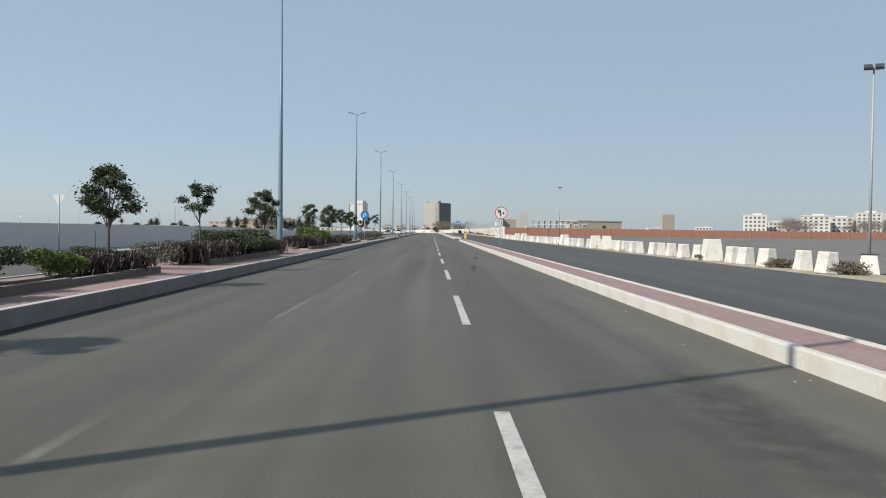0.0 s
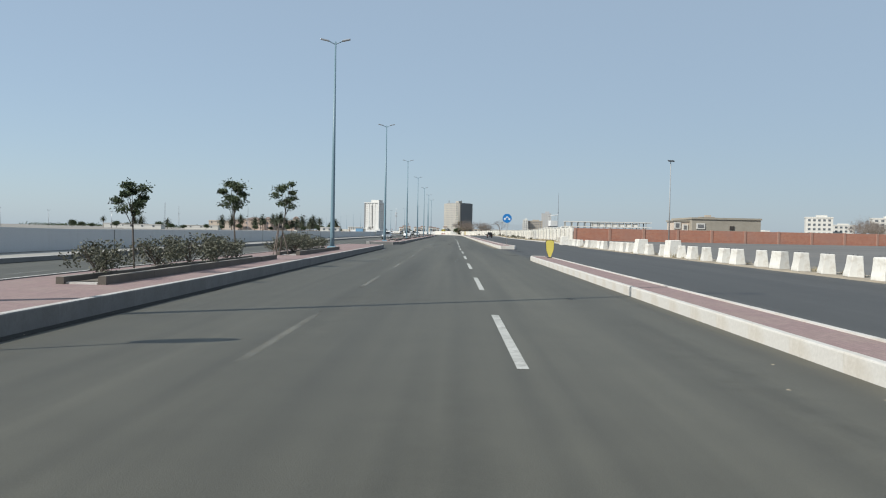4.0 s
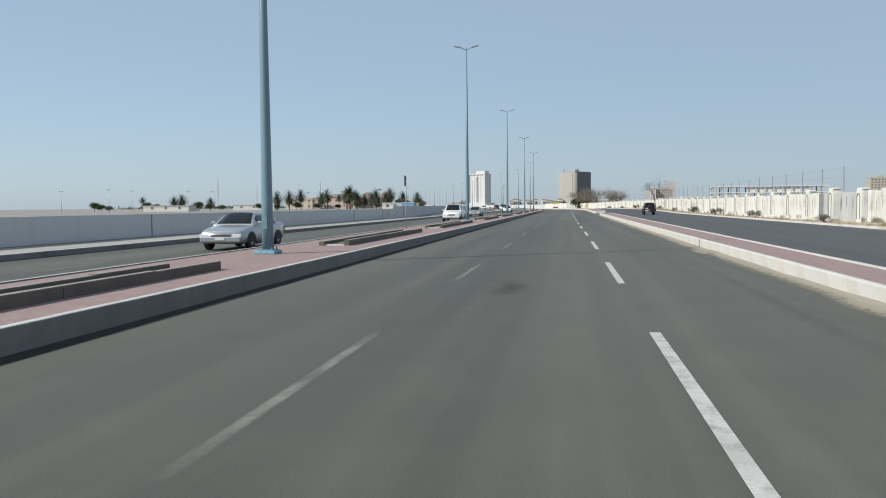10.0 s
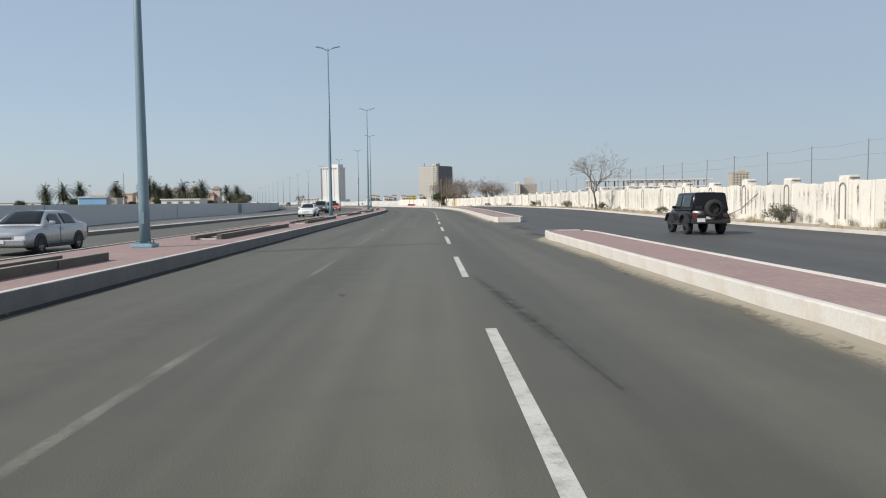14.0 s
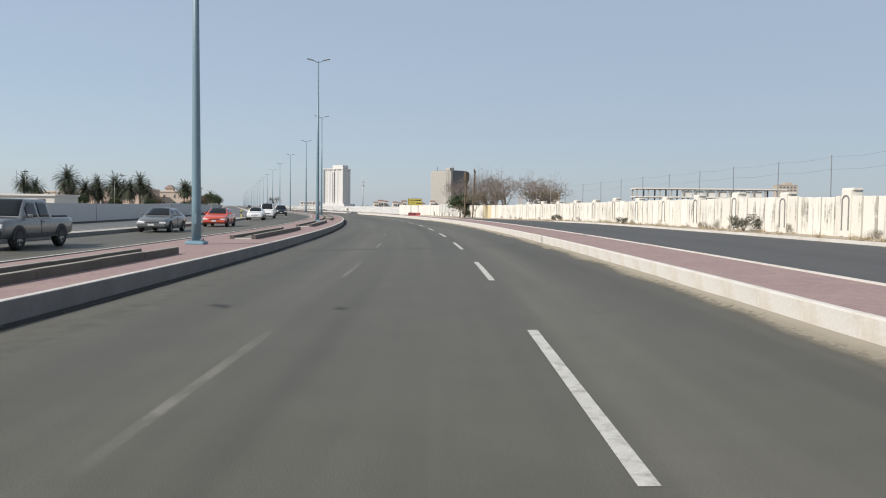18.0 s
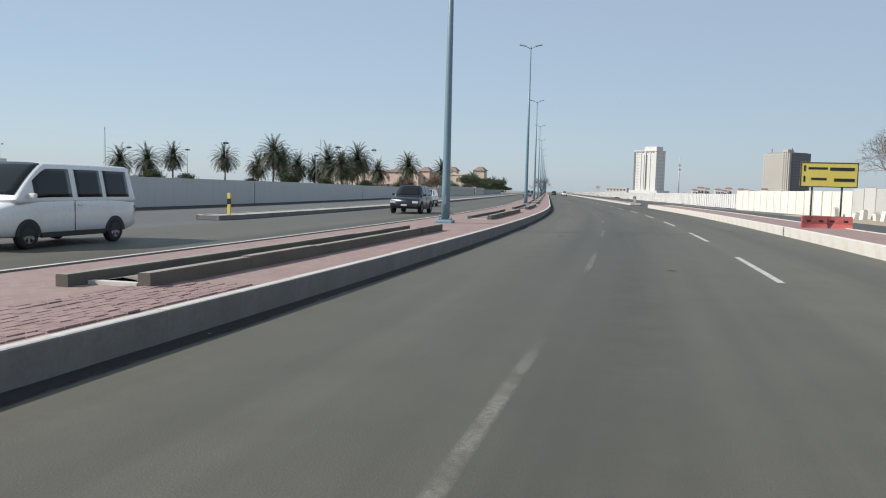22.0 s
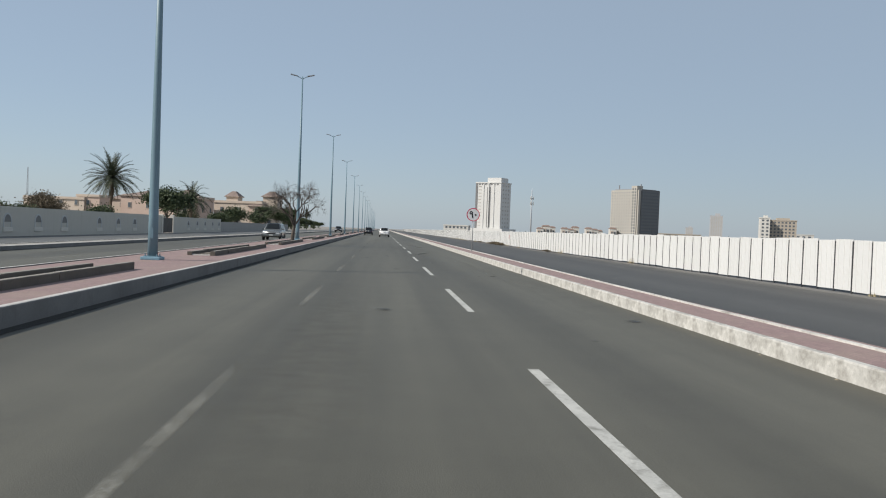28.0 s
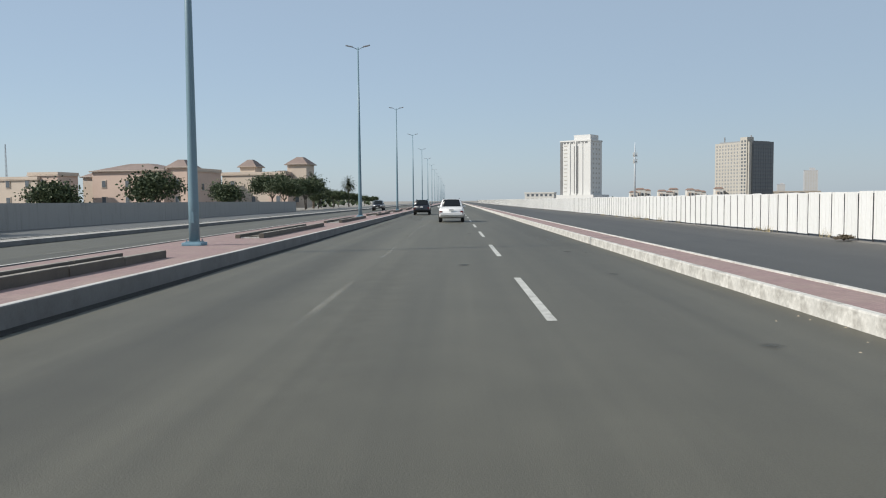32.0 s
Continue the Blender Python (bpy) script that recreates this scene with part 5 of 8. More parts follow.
def smooth_rows(rows, n):
    """Stations resampled along y with a soft curve between them."""
    ys = [r[0] for r in rows]
    fine = [ys[0] + (ys[-1] - ys[0]) * i / n for i in range(n + 1)]
    out = []
    for y in fine:
        row = [y]
        for k in range(1, len(rows[0])):
            v = 0.0
            for d, w in ((-0.16, 0.25), (0.0, 0.5), (0.16, 0.25)):
                v += w * float(np.interp(y + d, ys, [r[k] for r in rows]))
            row.append(v)
        out.append(row)
    return out


def lower(stn, tuck=0.07):
    """The lower body: stations (y, bottom, top, half width); rounded shoulders and a crease below the belt."""
    return loft([(y, [(w * 0.86, b), (w - 0.03, b + 0.05), (w - 0.005, b + (t - b) * 0.3), (w, b + (t - b) * 0.55), (w - 0.012, t - 0.16), (w - 0.035, t - 0.07), (w - tuck - 0.02, t - 0.02), (w * 0.8, t + 0.004), (w * 0.55, t + 0.018), (w * 0.25, t + 0.026)]) for y, b, t, w in smooth_rows(stn, 30)])


def wheel(parent, x, y, r, w, rim_mat, spokes=6):
    p = empty("wheel")
    p.parent = parent
    p.location = (x, y, r)
    out = 1 if x > 0 else -1
    bm = bmesh.new()
    prof = [(-w / 2, 0.62 * r), (-w / 2, 0.9 * r), (-w * 0.36, r), (w * 0.36, r), (w / 2, 0.9 * r), (w / 2, 0.62 * r)]
    rings = [[bm.verts.new((xx, rr * math.cos(a), rr * math.sin(a))) for a in (2 * math.pi * k / 20 for k in range(20))] for xx, rr in prof]
    for a, b in zip(rings, rings[1:]):
        for k in range(20):
            bm.faces.new((a[k], b[k], b[(k + 1) % 20], a[(k + 1) % 20]))
    bmesh.ops.recalc_face_normals(bm, faces=bm.faces[:])
    part("tyre", bm, M["tyre"], p, smooth=True)
    bm = bmesh.new()
    for k in range(spokes):
        b1 = box_bm(0.03, 0.07, 0.58 * r, out * w * 0.36, 0, 0.04, top=1.0)
        b1.transform(Matrix.Rotation(2 * math.pi * k / spokes, 4, "X"))
        me = bpy.data.meshes.new("tmp")
        b1.to_mesh(me)
        b1.free()
        bm.from_mesh(me)
        bpy.data.meshes.remove(me)
    tube_bm([(out * w * 0.2, 0, 0), (out * w * 0.42, 0, 0)], 0.08, 10, bm)
    ringp = [(out * w * 0.30, 0.63 * r), (out * w * 0.45, 0.63 * r), (out * w * 0.45, 0.56 * r), (out * w * 0.30, 0.56 * r)]
    rr = [[bm.verts.new((xx, q * math.cos(a), q * math.sin(a))) for a in (2 * math.pi * k / 20 for k in range(20))] for xx, q in ringp]
    for i in range(4):
        for k in range(20):
            bm.faces.new((rr[i][k], rr[(i + 1) % 4][k], rr[(i + 1) % 4][(k + 1) % 20], rr[i][(k + 1) % 20]))
    part("rim", bm, rim_mat, p)
    bm = tube_bm([(out * w * 0.05, 0, 0), (out * w * 0.2, 0, 0)], 0.6 * r, 20)
    part("brake_disc", bm, M["trim"], p)
    return p


def pane(quad, u0, u1, v0, v1, out=0.012, rnd=True):
    """A glass plate on a face given by four corners (bottom left, bottom right, top right, top left)."""
    a, b, c, d = (Vector(q) for q in quad)
    n = (b - a).cross(d - a).normalized() * out
    f = lambda u, v: (a * (1 - u) + b * u) * (1 - v) + (d * (1 - u) + c * u) * v + n
    bm = bmesh.new()
    k = 0.06
    uv = [(u0 + k * (u1 - u0), v0), (u1 - k * (u1 - u0), v0), (u1, v0 + k), (u1, v1 - k), (u1 - k * (u1 - u0), v1), (u0 + k * (u1 - u0), v1), (u0, v1 - k), (u0, v0 + k)]
    top = [bm.verts.new(f(*q)) for q in uv]
    bot = [bm.verts.new(f(*q) - n * 1.6) for q in uv]
    bm.faces.new(top)
    for i in range(8):
        bm.faces.new((top[(i + 1) % 8], top[i], bot[i], bot[(i + 1) % 8]))
    return bm


def vehicle(name, label, pmat, stn, cab, wheels, rim_mat, side_panes=((0.06, 0.48), (0.53, 0.93)), trim_low=0.0, roof_mat=None, rear_glass=True, extras=()):
    """stn: lower body; cab: (rear y, front y at the belt, rear y, front y at the roof, belt z, roof z, half width at belt, at roof)."""
    ob = empty(name)
    part("body", lower(stn), pmat, ob, smooth=True)
    yb0, yb1, yt0, yt1, zb, zr, wb, wt = cab
    dz = zr - zb

    def rise(y):
        f = min((yb1 - y) / max(0.02, yb1 - yt1), 1.0)
        r = min((y - yb0) / max(0.02, yt0 - yb0), 1.0)
        k = 1 - (1 - max(min(f, r), 0.0)) ** 1.25
        return k * (1.0 - 0.035 * ((y - (yt0 + yt1) / 2) / max(0.3, yt1 - yt0)) ** 2)

    def side(y, u):
        """Point on the side of the cabin, u from belt (0) to the roof edge (1)."""
        h = rise(y)
        return Vector((wb + (wt - wb) * h * u - 0.02 * u * u, y, zb + (dz - 0.07) * h * u))

    def top(y, x):
        """Point on the roof or on a screen, x from -1 to 1."""
        h = rise(y)
        e = side(y, 1.0)
        k = 0.9 * (e.x - 0.02)
        return Vector((x * k, y, e.z + 0.07 * h * (1 - 0.35 * x * x)))

    ys = sorted({yb0 + (yb1 - yb0) * i / 28 for i in range(29)} | {yt0, yt1})
    secs = []
    for y in ys:
        sd = [side(y, u) for u in (0, 0.35, 0.7, 1.0)]
        tp = [top(y, x) for x in (1.0, 0.7, 0.3)]
        secs.append((y, [(wb * 0.5, zb - 0.08), (wb, zb - 0.08)] + [(q.x, q.z) for q in sd] + [(q.x, q.z) for q in tp]))
    part("cabin", loft(secs), roof_mat or pmat, ob, smooth=True)

    def sheet(fn, u0, u1, v0, v1, out, nu=8, nv=6):
        bm = bmesh.new()
        g = [[bm.verts.new(fn(u0 + (u1 - u0) * i / nu, v0 + (v1 - v0) * j / nv) + Vector(out)) for j in range(nv + 1)] for i in range(nu + 1)]
        for i in range(nu):
            for j in range(nv):
                bm.faces.new((g[i][j], g[i + 1][j], g[i + 1][j + 1], g[i][j + 1]))
        bmesh.ops.recalc_face_normals(bm, faces=bm.faces[:])
        bmesh.ops.solidify(bm, geom=bm.faces[:], thickness=0.008)
        return bm

    part("windscreen", sheet(lambda y, x: top(y, x), yt1 + 0.04, yb1 - (yb1 - yt1) * 0.1, -0.98, 0.98, (0, 0.014, 0.012)), M["car_glass"], ob, smooth=True)
    if rear_glass:
        part("rear_window", sheet(lambda y, x: top(y, x), yb0 + (yt0 - yb0) * 0.16, yt0 - 0.02, -0.95, 0.95, (0, -0.014, 0.012)), M["car_glass"], ob, smooth=True)
    for sx in (1, -1):
        span = (yt0 - (yt0 - yb0) * 0.62, yb1 - (yb1 - yt1) * 0.35)
        for u0, u1 in side_panes:
            a, b = span[0] + (span[1] - span[0]) * u0, span[0] + (span[1] - span[0]) * u1
            part("side_window", sheet(lambda y, u: Vector((sx * side(y, u).x, y, side(y, u).z)), a, b, 0.07, 0.9, (sx * 0.01, 0, 0)), M["car_glass"], ob, smooth=True)
        mirror = box_bm(0.19, 0.1, 0.13, sx * (wb + 0.11), yb1 - 0.35, zb + 0.02, bevel=0.04)
        part("wing_mirror", mirror, pmat, ob)
    y0, y1 = stn[0][0], stn[-1][0]
    half = stn[len(stn) // 2][3]
    zf, zq = stn[-1][2], stn[0][2]
    for sx in (1, -1):
        part("headlight", box_bm(0.36, 0.12, 0.15, sx * (half - 0.27), y1 - 0.05, zf - 0.22, bevel=0.03), M["lens"], ob)
        part("tail_light", box_bm(0.22, 0.08, 0.24, sx * (half - 0.17), y0 + 0.02, zq - 0.36, bevel=0.03), M["tail"], ob)
    part("grille", box_bm(half * 0.85, 0.05, 0.16, 0, y1 - 0.005, zf - 0.26, bevel=0.02), M["trim"], ob)
    part("front_bumper", box_bm(half * 1.75, 0.16, 0.2, 0, y1 - 0.03, stn[-1][1] + 0.03, bevel=0.04), M["trim"] if trim_low else pmat, ob)
    part("rear_bumper", box_bm(half * 1.75, 0.14, 0.22, 0, y0 + 0.02, stn[0][1] + 0.02, bevel=0.04), M["trim"] if trim_low else pmat, ob)
    part("number_plate", box_bm(0.36, 0.02, 0.1, 0, y1 + 0.06, stn[-1][1] + 0.1), M["plate"], ob)
    part("number_plate", box_bm(0.34, 0.02, 0.16, 0, y0 - 0.055, stn[0][1] + (0.34 if not trim_low else 0.1)), M["plate"], ob)
    yr, yf, r, w = wheels
    for sx in (1, -1):
        for y in (yr, yf):
            wheel(ob, sx * (half - w / 2 + 0.02), y, r, w, rim_mat)
            arch = bmesh.new()
            pts = [(r * 1.22 * math.cos(a), r * 1.2 * math.sin(a)) for a in (math.pi * i / 12 for i in range(13))]
            poly_bm(pts, 0.03, arch)
            arch.transform(Matrix.Translation((sx * (half + 0.0), y, r * 0.95)) @ Matrix.Rotation(math.pi / 2, 4, "Z"))
            part("wheel_arch", arch, M["trim"], ob)
        part("sill", box_bm(0.06, yf - yr - 2.6 * r, 0.12, sx * (half - 0.02), (yf + yr) / 2, stn[2][1] - 0.01, bevel=0.015), M["trim"], ob)
        for yy in (yr + (yf - yr) * 0.5,):
            part("door_handle", box_bm(0.03, 0.18, 0.03, sx * (half + 0.005), yy - 0.2, zb - 0.14, bevel=0.008), pmat, ob)
            part("door_gap", box_bm(0.012, 0.015, zb - stn[2][1] - 0.12, sx * (half + 0.0), yy, stn[2][1] + 0.1), M["trim"], ob)
    for f in extras:
        f(ob)
    return tagged(ob, label, "car")


def sedan(pmat, label, rim="rim"):
    stn = [(-2.32, 0.42, 0.92, 0.80), (-2.15, 0.28, 1.00, 0.88), (-1.3, 0.22, 0.98, 0.91), (0.0, 0.2, 0.95, 0.91), (1.0, 0.22, 0.93, 0.91), (1.9, 0.24, 0.80, 0.89), (2.25, 0.3, 0.70, 0.80)]
    return vehicle("sedan", label, pmat, stn, (-1.75, 1.05, -1.05, 0.25, 0.93, 1.43, 0.84, 0.62), (-1.35, 1.42, 0.325, 0.22), M[rim])


def suv(pmat, label, rim="rim"):
    stn = [(-2.35, 0.5, 0.98, 0.86), (-2.2, 0.36, 1.10, 0.93), (-1.3, 0.28, 1.10, 0.95), (0.0, 0.27, 1.08, 0.95), (1.05, 0.28, 1.06, 0.95), (1.95, 0.3, 0.98, 0.93), (2.3, 0.38, 0.85, 0.84)]
    def rails(ob):
        for sx in (1, -1):
            part("roof_rail", tube_bm([(sx * 0.6, -1.6, 1.74), (sx * 0.6, -1.5, 1.79), (sx * 0.6, 0.1, 1.79), (sx * 0.6, 0.2, 1.74)], 0.02, 6), M["trim"], ob)
    return vehicle("suv", label, pmat, stn, (-2.2, 1.15, -1.95, 0.45, 1.06, 1.74, 0.88, 0.70), (-1.4, 1.42, 0.37, 0.24), M[rim], ((0.05, 0.28), (0.32, 0.61), (0.65, 0.94)), extras=(rails,))


def pickup(pmat, label):
    stn = [(-2.65, 0.5, 1.08, 0.88), (-2.6, 0.45, 1.1, 0.93), (-1.3, 0.4, 1.1, 0.94), (0.0, 0.38, 1.1, 0.94), (1.2, 0.38, 1.12, 0.94), (2.2, 0.4, 1.08, 0.92), (2.6, 0.45, 0.98, 0.86)]
    def bed(ob):
        part("cargo_bed", box_bm(1.5, 1.55, 0.06, 0, -1.75, 1.1, bevel=0.01), M["trim"], ob)
    return vehicle("pickup_truck", label, pmat, stn, (-0.95, 1.35, -0.75, 0.65, 1.08, 1.78, 0.88, 0.72), (-1.6, 1.62, 0.4, 0.26), M["rim"], ((0.06, 0.46), (0.51, 0.93)), trim_low=1, extras=(bed,))


def van(pmat, label, big):
    l, h = (2.5, 1.95) if big else (2.1, 1.68)
    if big:
        stn = [(-l, 0.4, 1.05, 0.84), (-l + 0.1, 0.3, 1.12, 0.9), (-l * 0.5, 0.24, 1.12, 0.92), (0.0, 0.24, 1.12, 0.92), (l * 0.5, 0.24, 1.1, 0.92), (l * 0.88, 0.27, 0.95, 0.9), (l + 0.02, 0.36, 0.8, 0.8)]
        cab = (-l + 0.02, l * 0.72, -l + 0.14, l * 0.3, 1.09, h, 0.88, 0.74)
    else:   # short bonnet in front of a tall load box
        stn = [(-l, 0.38, 0.98, 0.80), (-l + 0.1, 0.28, 1.03, 0.85), (-l * 0.5, 0.22, 1.03, 0.86), (0.0, 0.22, 1.02, 0.86), (l * 0.45, 0.22, 1.0, 0.86), (l * 0.8, 0.25, 0.86, 0.84), (l, 0.32, 0.70, 0.74)]
        cab = (-l + 0.02, l * 0.55, -l + 0.12, l * 0.12, 0.99, h, 0.82, 0.70)
    panes = ((0.06, 0.3), (0.34, 0.58), (0.63, 0.95)) if big else ((0.68, 0.95),)

    def strip_(ob):
        for sx in (1, -1):
            part("rubbing_strip", box_bm(0.03, l * 1.1, 0.09, sx * 0.865, -l * 0.02, 0.55, bevel=0.01), M["trim"], ob)
    return vehicle("van", label, pmat, stn, cab, (-l * 0.62, l * 0.6, 0.31, 0.2), M["rim"], panes, trim_low=0 if big else 1, extras=() if big else (strip_,))


def offroader():
    pmat = M["jeep_black"]
    stn = [(-1.95, 0.52, 1.06, 0.76), (-1.9, 0.48, 1.1, 0.80), (-0.9, 0.46, 1.1, 0.81), (0.0, 0.45, 1.1, 0.81), (0.6, 0.46, 1.12, 0.80), (1.75, 0.5, 1.08, 0.66), (1.85, 0.55, 1.04, 0.62)]
    def more(ob):
        sp = wheel(ob, 0.0, 0, 0.385, 0.25, M["rim_dark"])
        sp.name = "spare_wheel"
        sp.matrix_basis = Matrix.Translation((0.12, -2.1, 1.12)) @ Matrix.Rotation(math.pi / 2, 4, "Z") @ Matrix.Rotation(math.pi, 4, "Z")
        for sx in (1, -1):
            for y, dy in ((-1.18, 0.0), (1.22, 0.08)):
                fl = bmesh.new()
                outer = [(0.56 * math.cos(a), 0.50 * math.sin(a)) for a in (math.pi * (0.06 + 0.88 * i / 12) for i in range(13))]
                inner = [(0.49 * math.cos(a), 0.43 * math.sin(a)) for a in (math.pi * (0.06 + 0.88 * i / 12) for i in range(13))][::-1]
                poly_bm(outer + inner, 0.2, fl)
                fl.transform(Matrix.Translation((sx * (0.86 if y < 0 else 0.82), y, 0.42)) @ Matrix.Rotation(math.pi / 2, 4, "Z"))
                part("fender_flare", fl, M["jeep_trim"], ob)
            part("side_step", tube_bm([(sx * 0.86, -0.6, 0.42), (sx * 0.86, 0.6, 0.42)], 0.04, 8), M["trim"], ob)
        part("rear_bumper_bar", box_bm(1.6, 0.18, 0.2, 0, -2.02, 0.48, bevel=0.04), M["jeep_trim"], ob)
        part("number_plate", box_bm(0.34, 0.02, 0.16, -0.42, -2.12, 0.55), M["plate"], ob)
    return vehicle("off_road_car", "black two-door off-road car with spare wheel behind", pmat, stn, (-1.92, 0.62, -1.9, 0.42, 1.08, 1.82, 0.78, 0.68), (-1.18, 1.22, 0.39, 0.25), M["rim_dark"], ((0.05, 0.58), (0.63, 0.96)), trim_low=1, roof_mat=M["jeep_black"], extras=(more,))


M["jeep_black"] = mat("black_car_paint", (0.006, 0.0065, 0.008), 0.3, vary=0.03, big=0.5, fine=20, bump=0, spec=0.3)
M["jeep_trim"] = mat("dark_grey_plastic", (0.022, 0.022, 0.023), 0.65, vary=0.06, fine=30, bump=0.05)
M["car_white"] = paint("white_car_paint", (0.78, 0.78, 0.77))
M["car_silver"] = paint("silver_car_paint", (0.42, 0.44, 0.45), 0.5)
M["car_grey"] = paint("grey_car_paint", (0.17, 0.18, 0.18), 0.4)
M["car_red"] = paint("orange_red_car_paint", (0.60, 0.085, 0.05))
M["car_dark"] = paint("dark_blue_car_paint", (0.012, 0.015, 0.024), coat=0.3)

offroader().matrix_basis = stand(287.6, 20.5, -0.004, -1.5)
suv(M["car_white"], "white estate car driving ahead in the middle lane").matrix_basis = stand(722.6, 7.93, 0.0)
suv(M["car_dark"], "black car driving ahead in the inner lane", "rim_dark").matrix_basis = stand(755.0, 4.4, 0.0)
for f, pm, lab, s, o in ((sedan, "car_silver", "silver saloon coming the other way", 193.5, -4.4), (suv, "car_white", "white sport utility car coming the other way", 245.0, -3.2),
                         (sedan, "car_silver", "pale silver saloon coming along the opposite carriageway", 279.3, -4.9), (sedan, "car_white", "white hatchback saloon on the opposite carriageway", 341.0, -4.8),
                         (pickup, "car_grey", "grey pickup truck on the opposite carriageway", 369.8, -7.0), (sedan, "car_red", "orange-red coupe on the opposite carriageway", 403.4, -6.9),
                         (sedan, "car_grey", "dark silver saloon on the opposite carriageway", 389.6, -7.6), (sedan, "car_white", "white saloon on the opposite carriageway", 433.5, -7.6),
                         (suv, "car_dark", "dark blue sport utility car on the opposite carriageway", 479.6, -5.9), (suv, "car_grey", "grey sport utility car on the opposite carriageway", 652.0, -3.6),
                         (pickup, "car_dark", "dark pickup truck on the opposite carriageway", 800.0, -5.0)):
    f(M[pm], lab).matrix_basis = stand(s, o, -0.005, 180)
van(M["car_white"], "white minibus coming along the opposite carriageway", True).matrix_basis = stand(447.0, -7.2, -0.005, 180)
van(M["car_white"], "small white delivery van on the opposite carriageway", False).matrix_basis = stand(500.0, -8.6, -0.01, 180) @ Matrix.Diagonal((0.94, 0.94, 0.88, 1))

# ---- plants ----
def leafy(name, col, col2, trans=0.15):
    m, nt, b = nodes_of(name, 0.6, 0)
    isl = nt.nodes.new("ShaderNodeNewGeometry").outputs["Random Per Island"]
    c = mixc(nt, isl, tuple(col), tuple(col2))
    nt.links.new(c, b.inputs["Base Color"])
    b.inputs["Specular IOR Level"].default_value = 0.3
    return m


M["leaf_dark"] = leafy("dark_green_leaf", (0.028, 0.045, 0.020), (0.075, 0.095, 0.045))
M["leaf_green"] = leafy("fresh_green_leaf", (0.05, 0.088, 0.018), (0.15, 0.19, 0.055))
M["leaf_bronze"] = leafy("dark_bronze_leaf", (0.032, 0.026, 0.022), (0.088, 0.066, 0.052))
M["leaf_dry"] = leafy("dry_brown_leaf", (0.085, 0.068, 0.046), (0.19, 0.155, 0.105))
M["leaf_palm"] = leafy("palm_leaflet", (0.022, 0.030, 0.017), (0.078, 0.088, 0.052))
M["leaf_dusty"] = leafy("dusty_grey_leaf", (0.055, 0.060, 0.040), (0.125, 0.125, 0.09))
M["grass_dry"] = leafy("dry_grass", (0.22, 0.18, 0.10), (0.38, 0.32, 0.19))
M["bark"] = mat("grey_brown_bark", (0.095, 0.078, 0.064), 0.95, vary=0.25, big=3, fine=18, bump=0.7)
M["bark_pale"] = mat("pale_branch_bark", (0.21, 0.172, 0.145), 0.95, vary=0.2, big=3, fine=18, bump=0.5)
M["palm_bark"] = mat("palm_trunk_bark", (0.15, 0.115, 0.08), 0.95, vary=0.3, big=2, fine=9, bump=0.8)
rng = random.Random(7)


def leaf(bm, p, d, size, wide=0.42):
    """One pointed leaf, folded a little along its middle."""
    d = d.normalized()
    side = d.cross(Vector((rng.uniform(-1, 1), rng.uniform(-1, 1), rng.uniform(-0.3, 1)))).normalized()
    up = side.cross(d) * size * 0.12
    a, t = bm.verts.new(p), bm.verts.new(p + d * size)
    l, r = bm.verts.new(p + d * size * 0.45 + side * size * wide + up), bm.verts.new(p + d * size * 0.45 - side * size * wide + up)
    bm.faces.new((a, l, t))
    bm.faces.new((a, t, r))


def branches(bm, p, d, length, rad, depth, tips, spread=0.7, sides=6, bend=0.25, keep=1.0, droop=0.0):
    """Limbs that fork again and again; tips collects the ends."""
    pts, r = [p.copy()], [rad]
    steps = 3
    for i in range(steps):
        d = (d + Vector((rng.uniform(-bend, bend), rng.uniform(-bend, bend), rng.uniform(-bend, bend) * 0.6 - droop * (1 if depth < 2 else 0)))).normalized()
        p = p + d * length / steps
        pts.append(p.copy())
        r.append(rad * (1 - 0.35 * (i + 1) / steps))
    tube_bm(pts, r, max(3, sides), bm, close=False)
    if depth == 0:
        tips.append((p, d))
        return
    for k in range(rng.choice((2, 3, 3)) if depth > 1 else rng.choice((2, 3))):
        if rng.random() > keep:
            continue
        side = d.cross(Vector((rng.uniform(-1, 1), rng.uniform(-1, 1), rng.uniform(-1, 1)))).normalized()
        branches(bm, pts[rng.choice((2, 3, 3))], (d + side * rng.uniform(spread * 0.6, spread * 1.3) + Vector((0, 0, 0.08))).normalized(), length * rng.uniform(0.62, 0.85), rad * 0.6, depth - 1, tips, spread, sides - 1, bend, keep, droop)


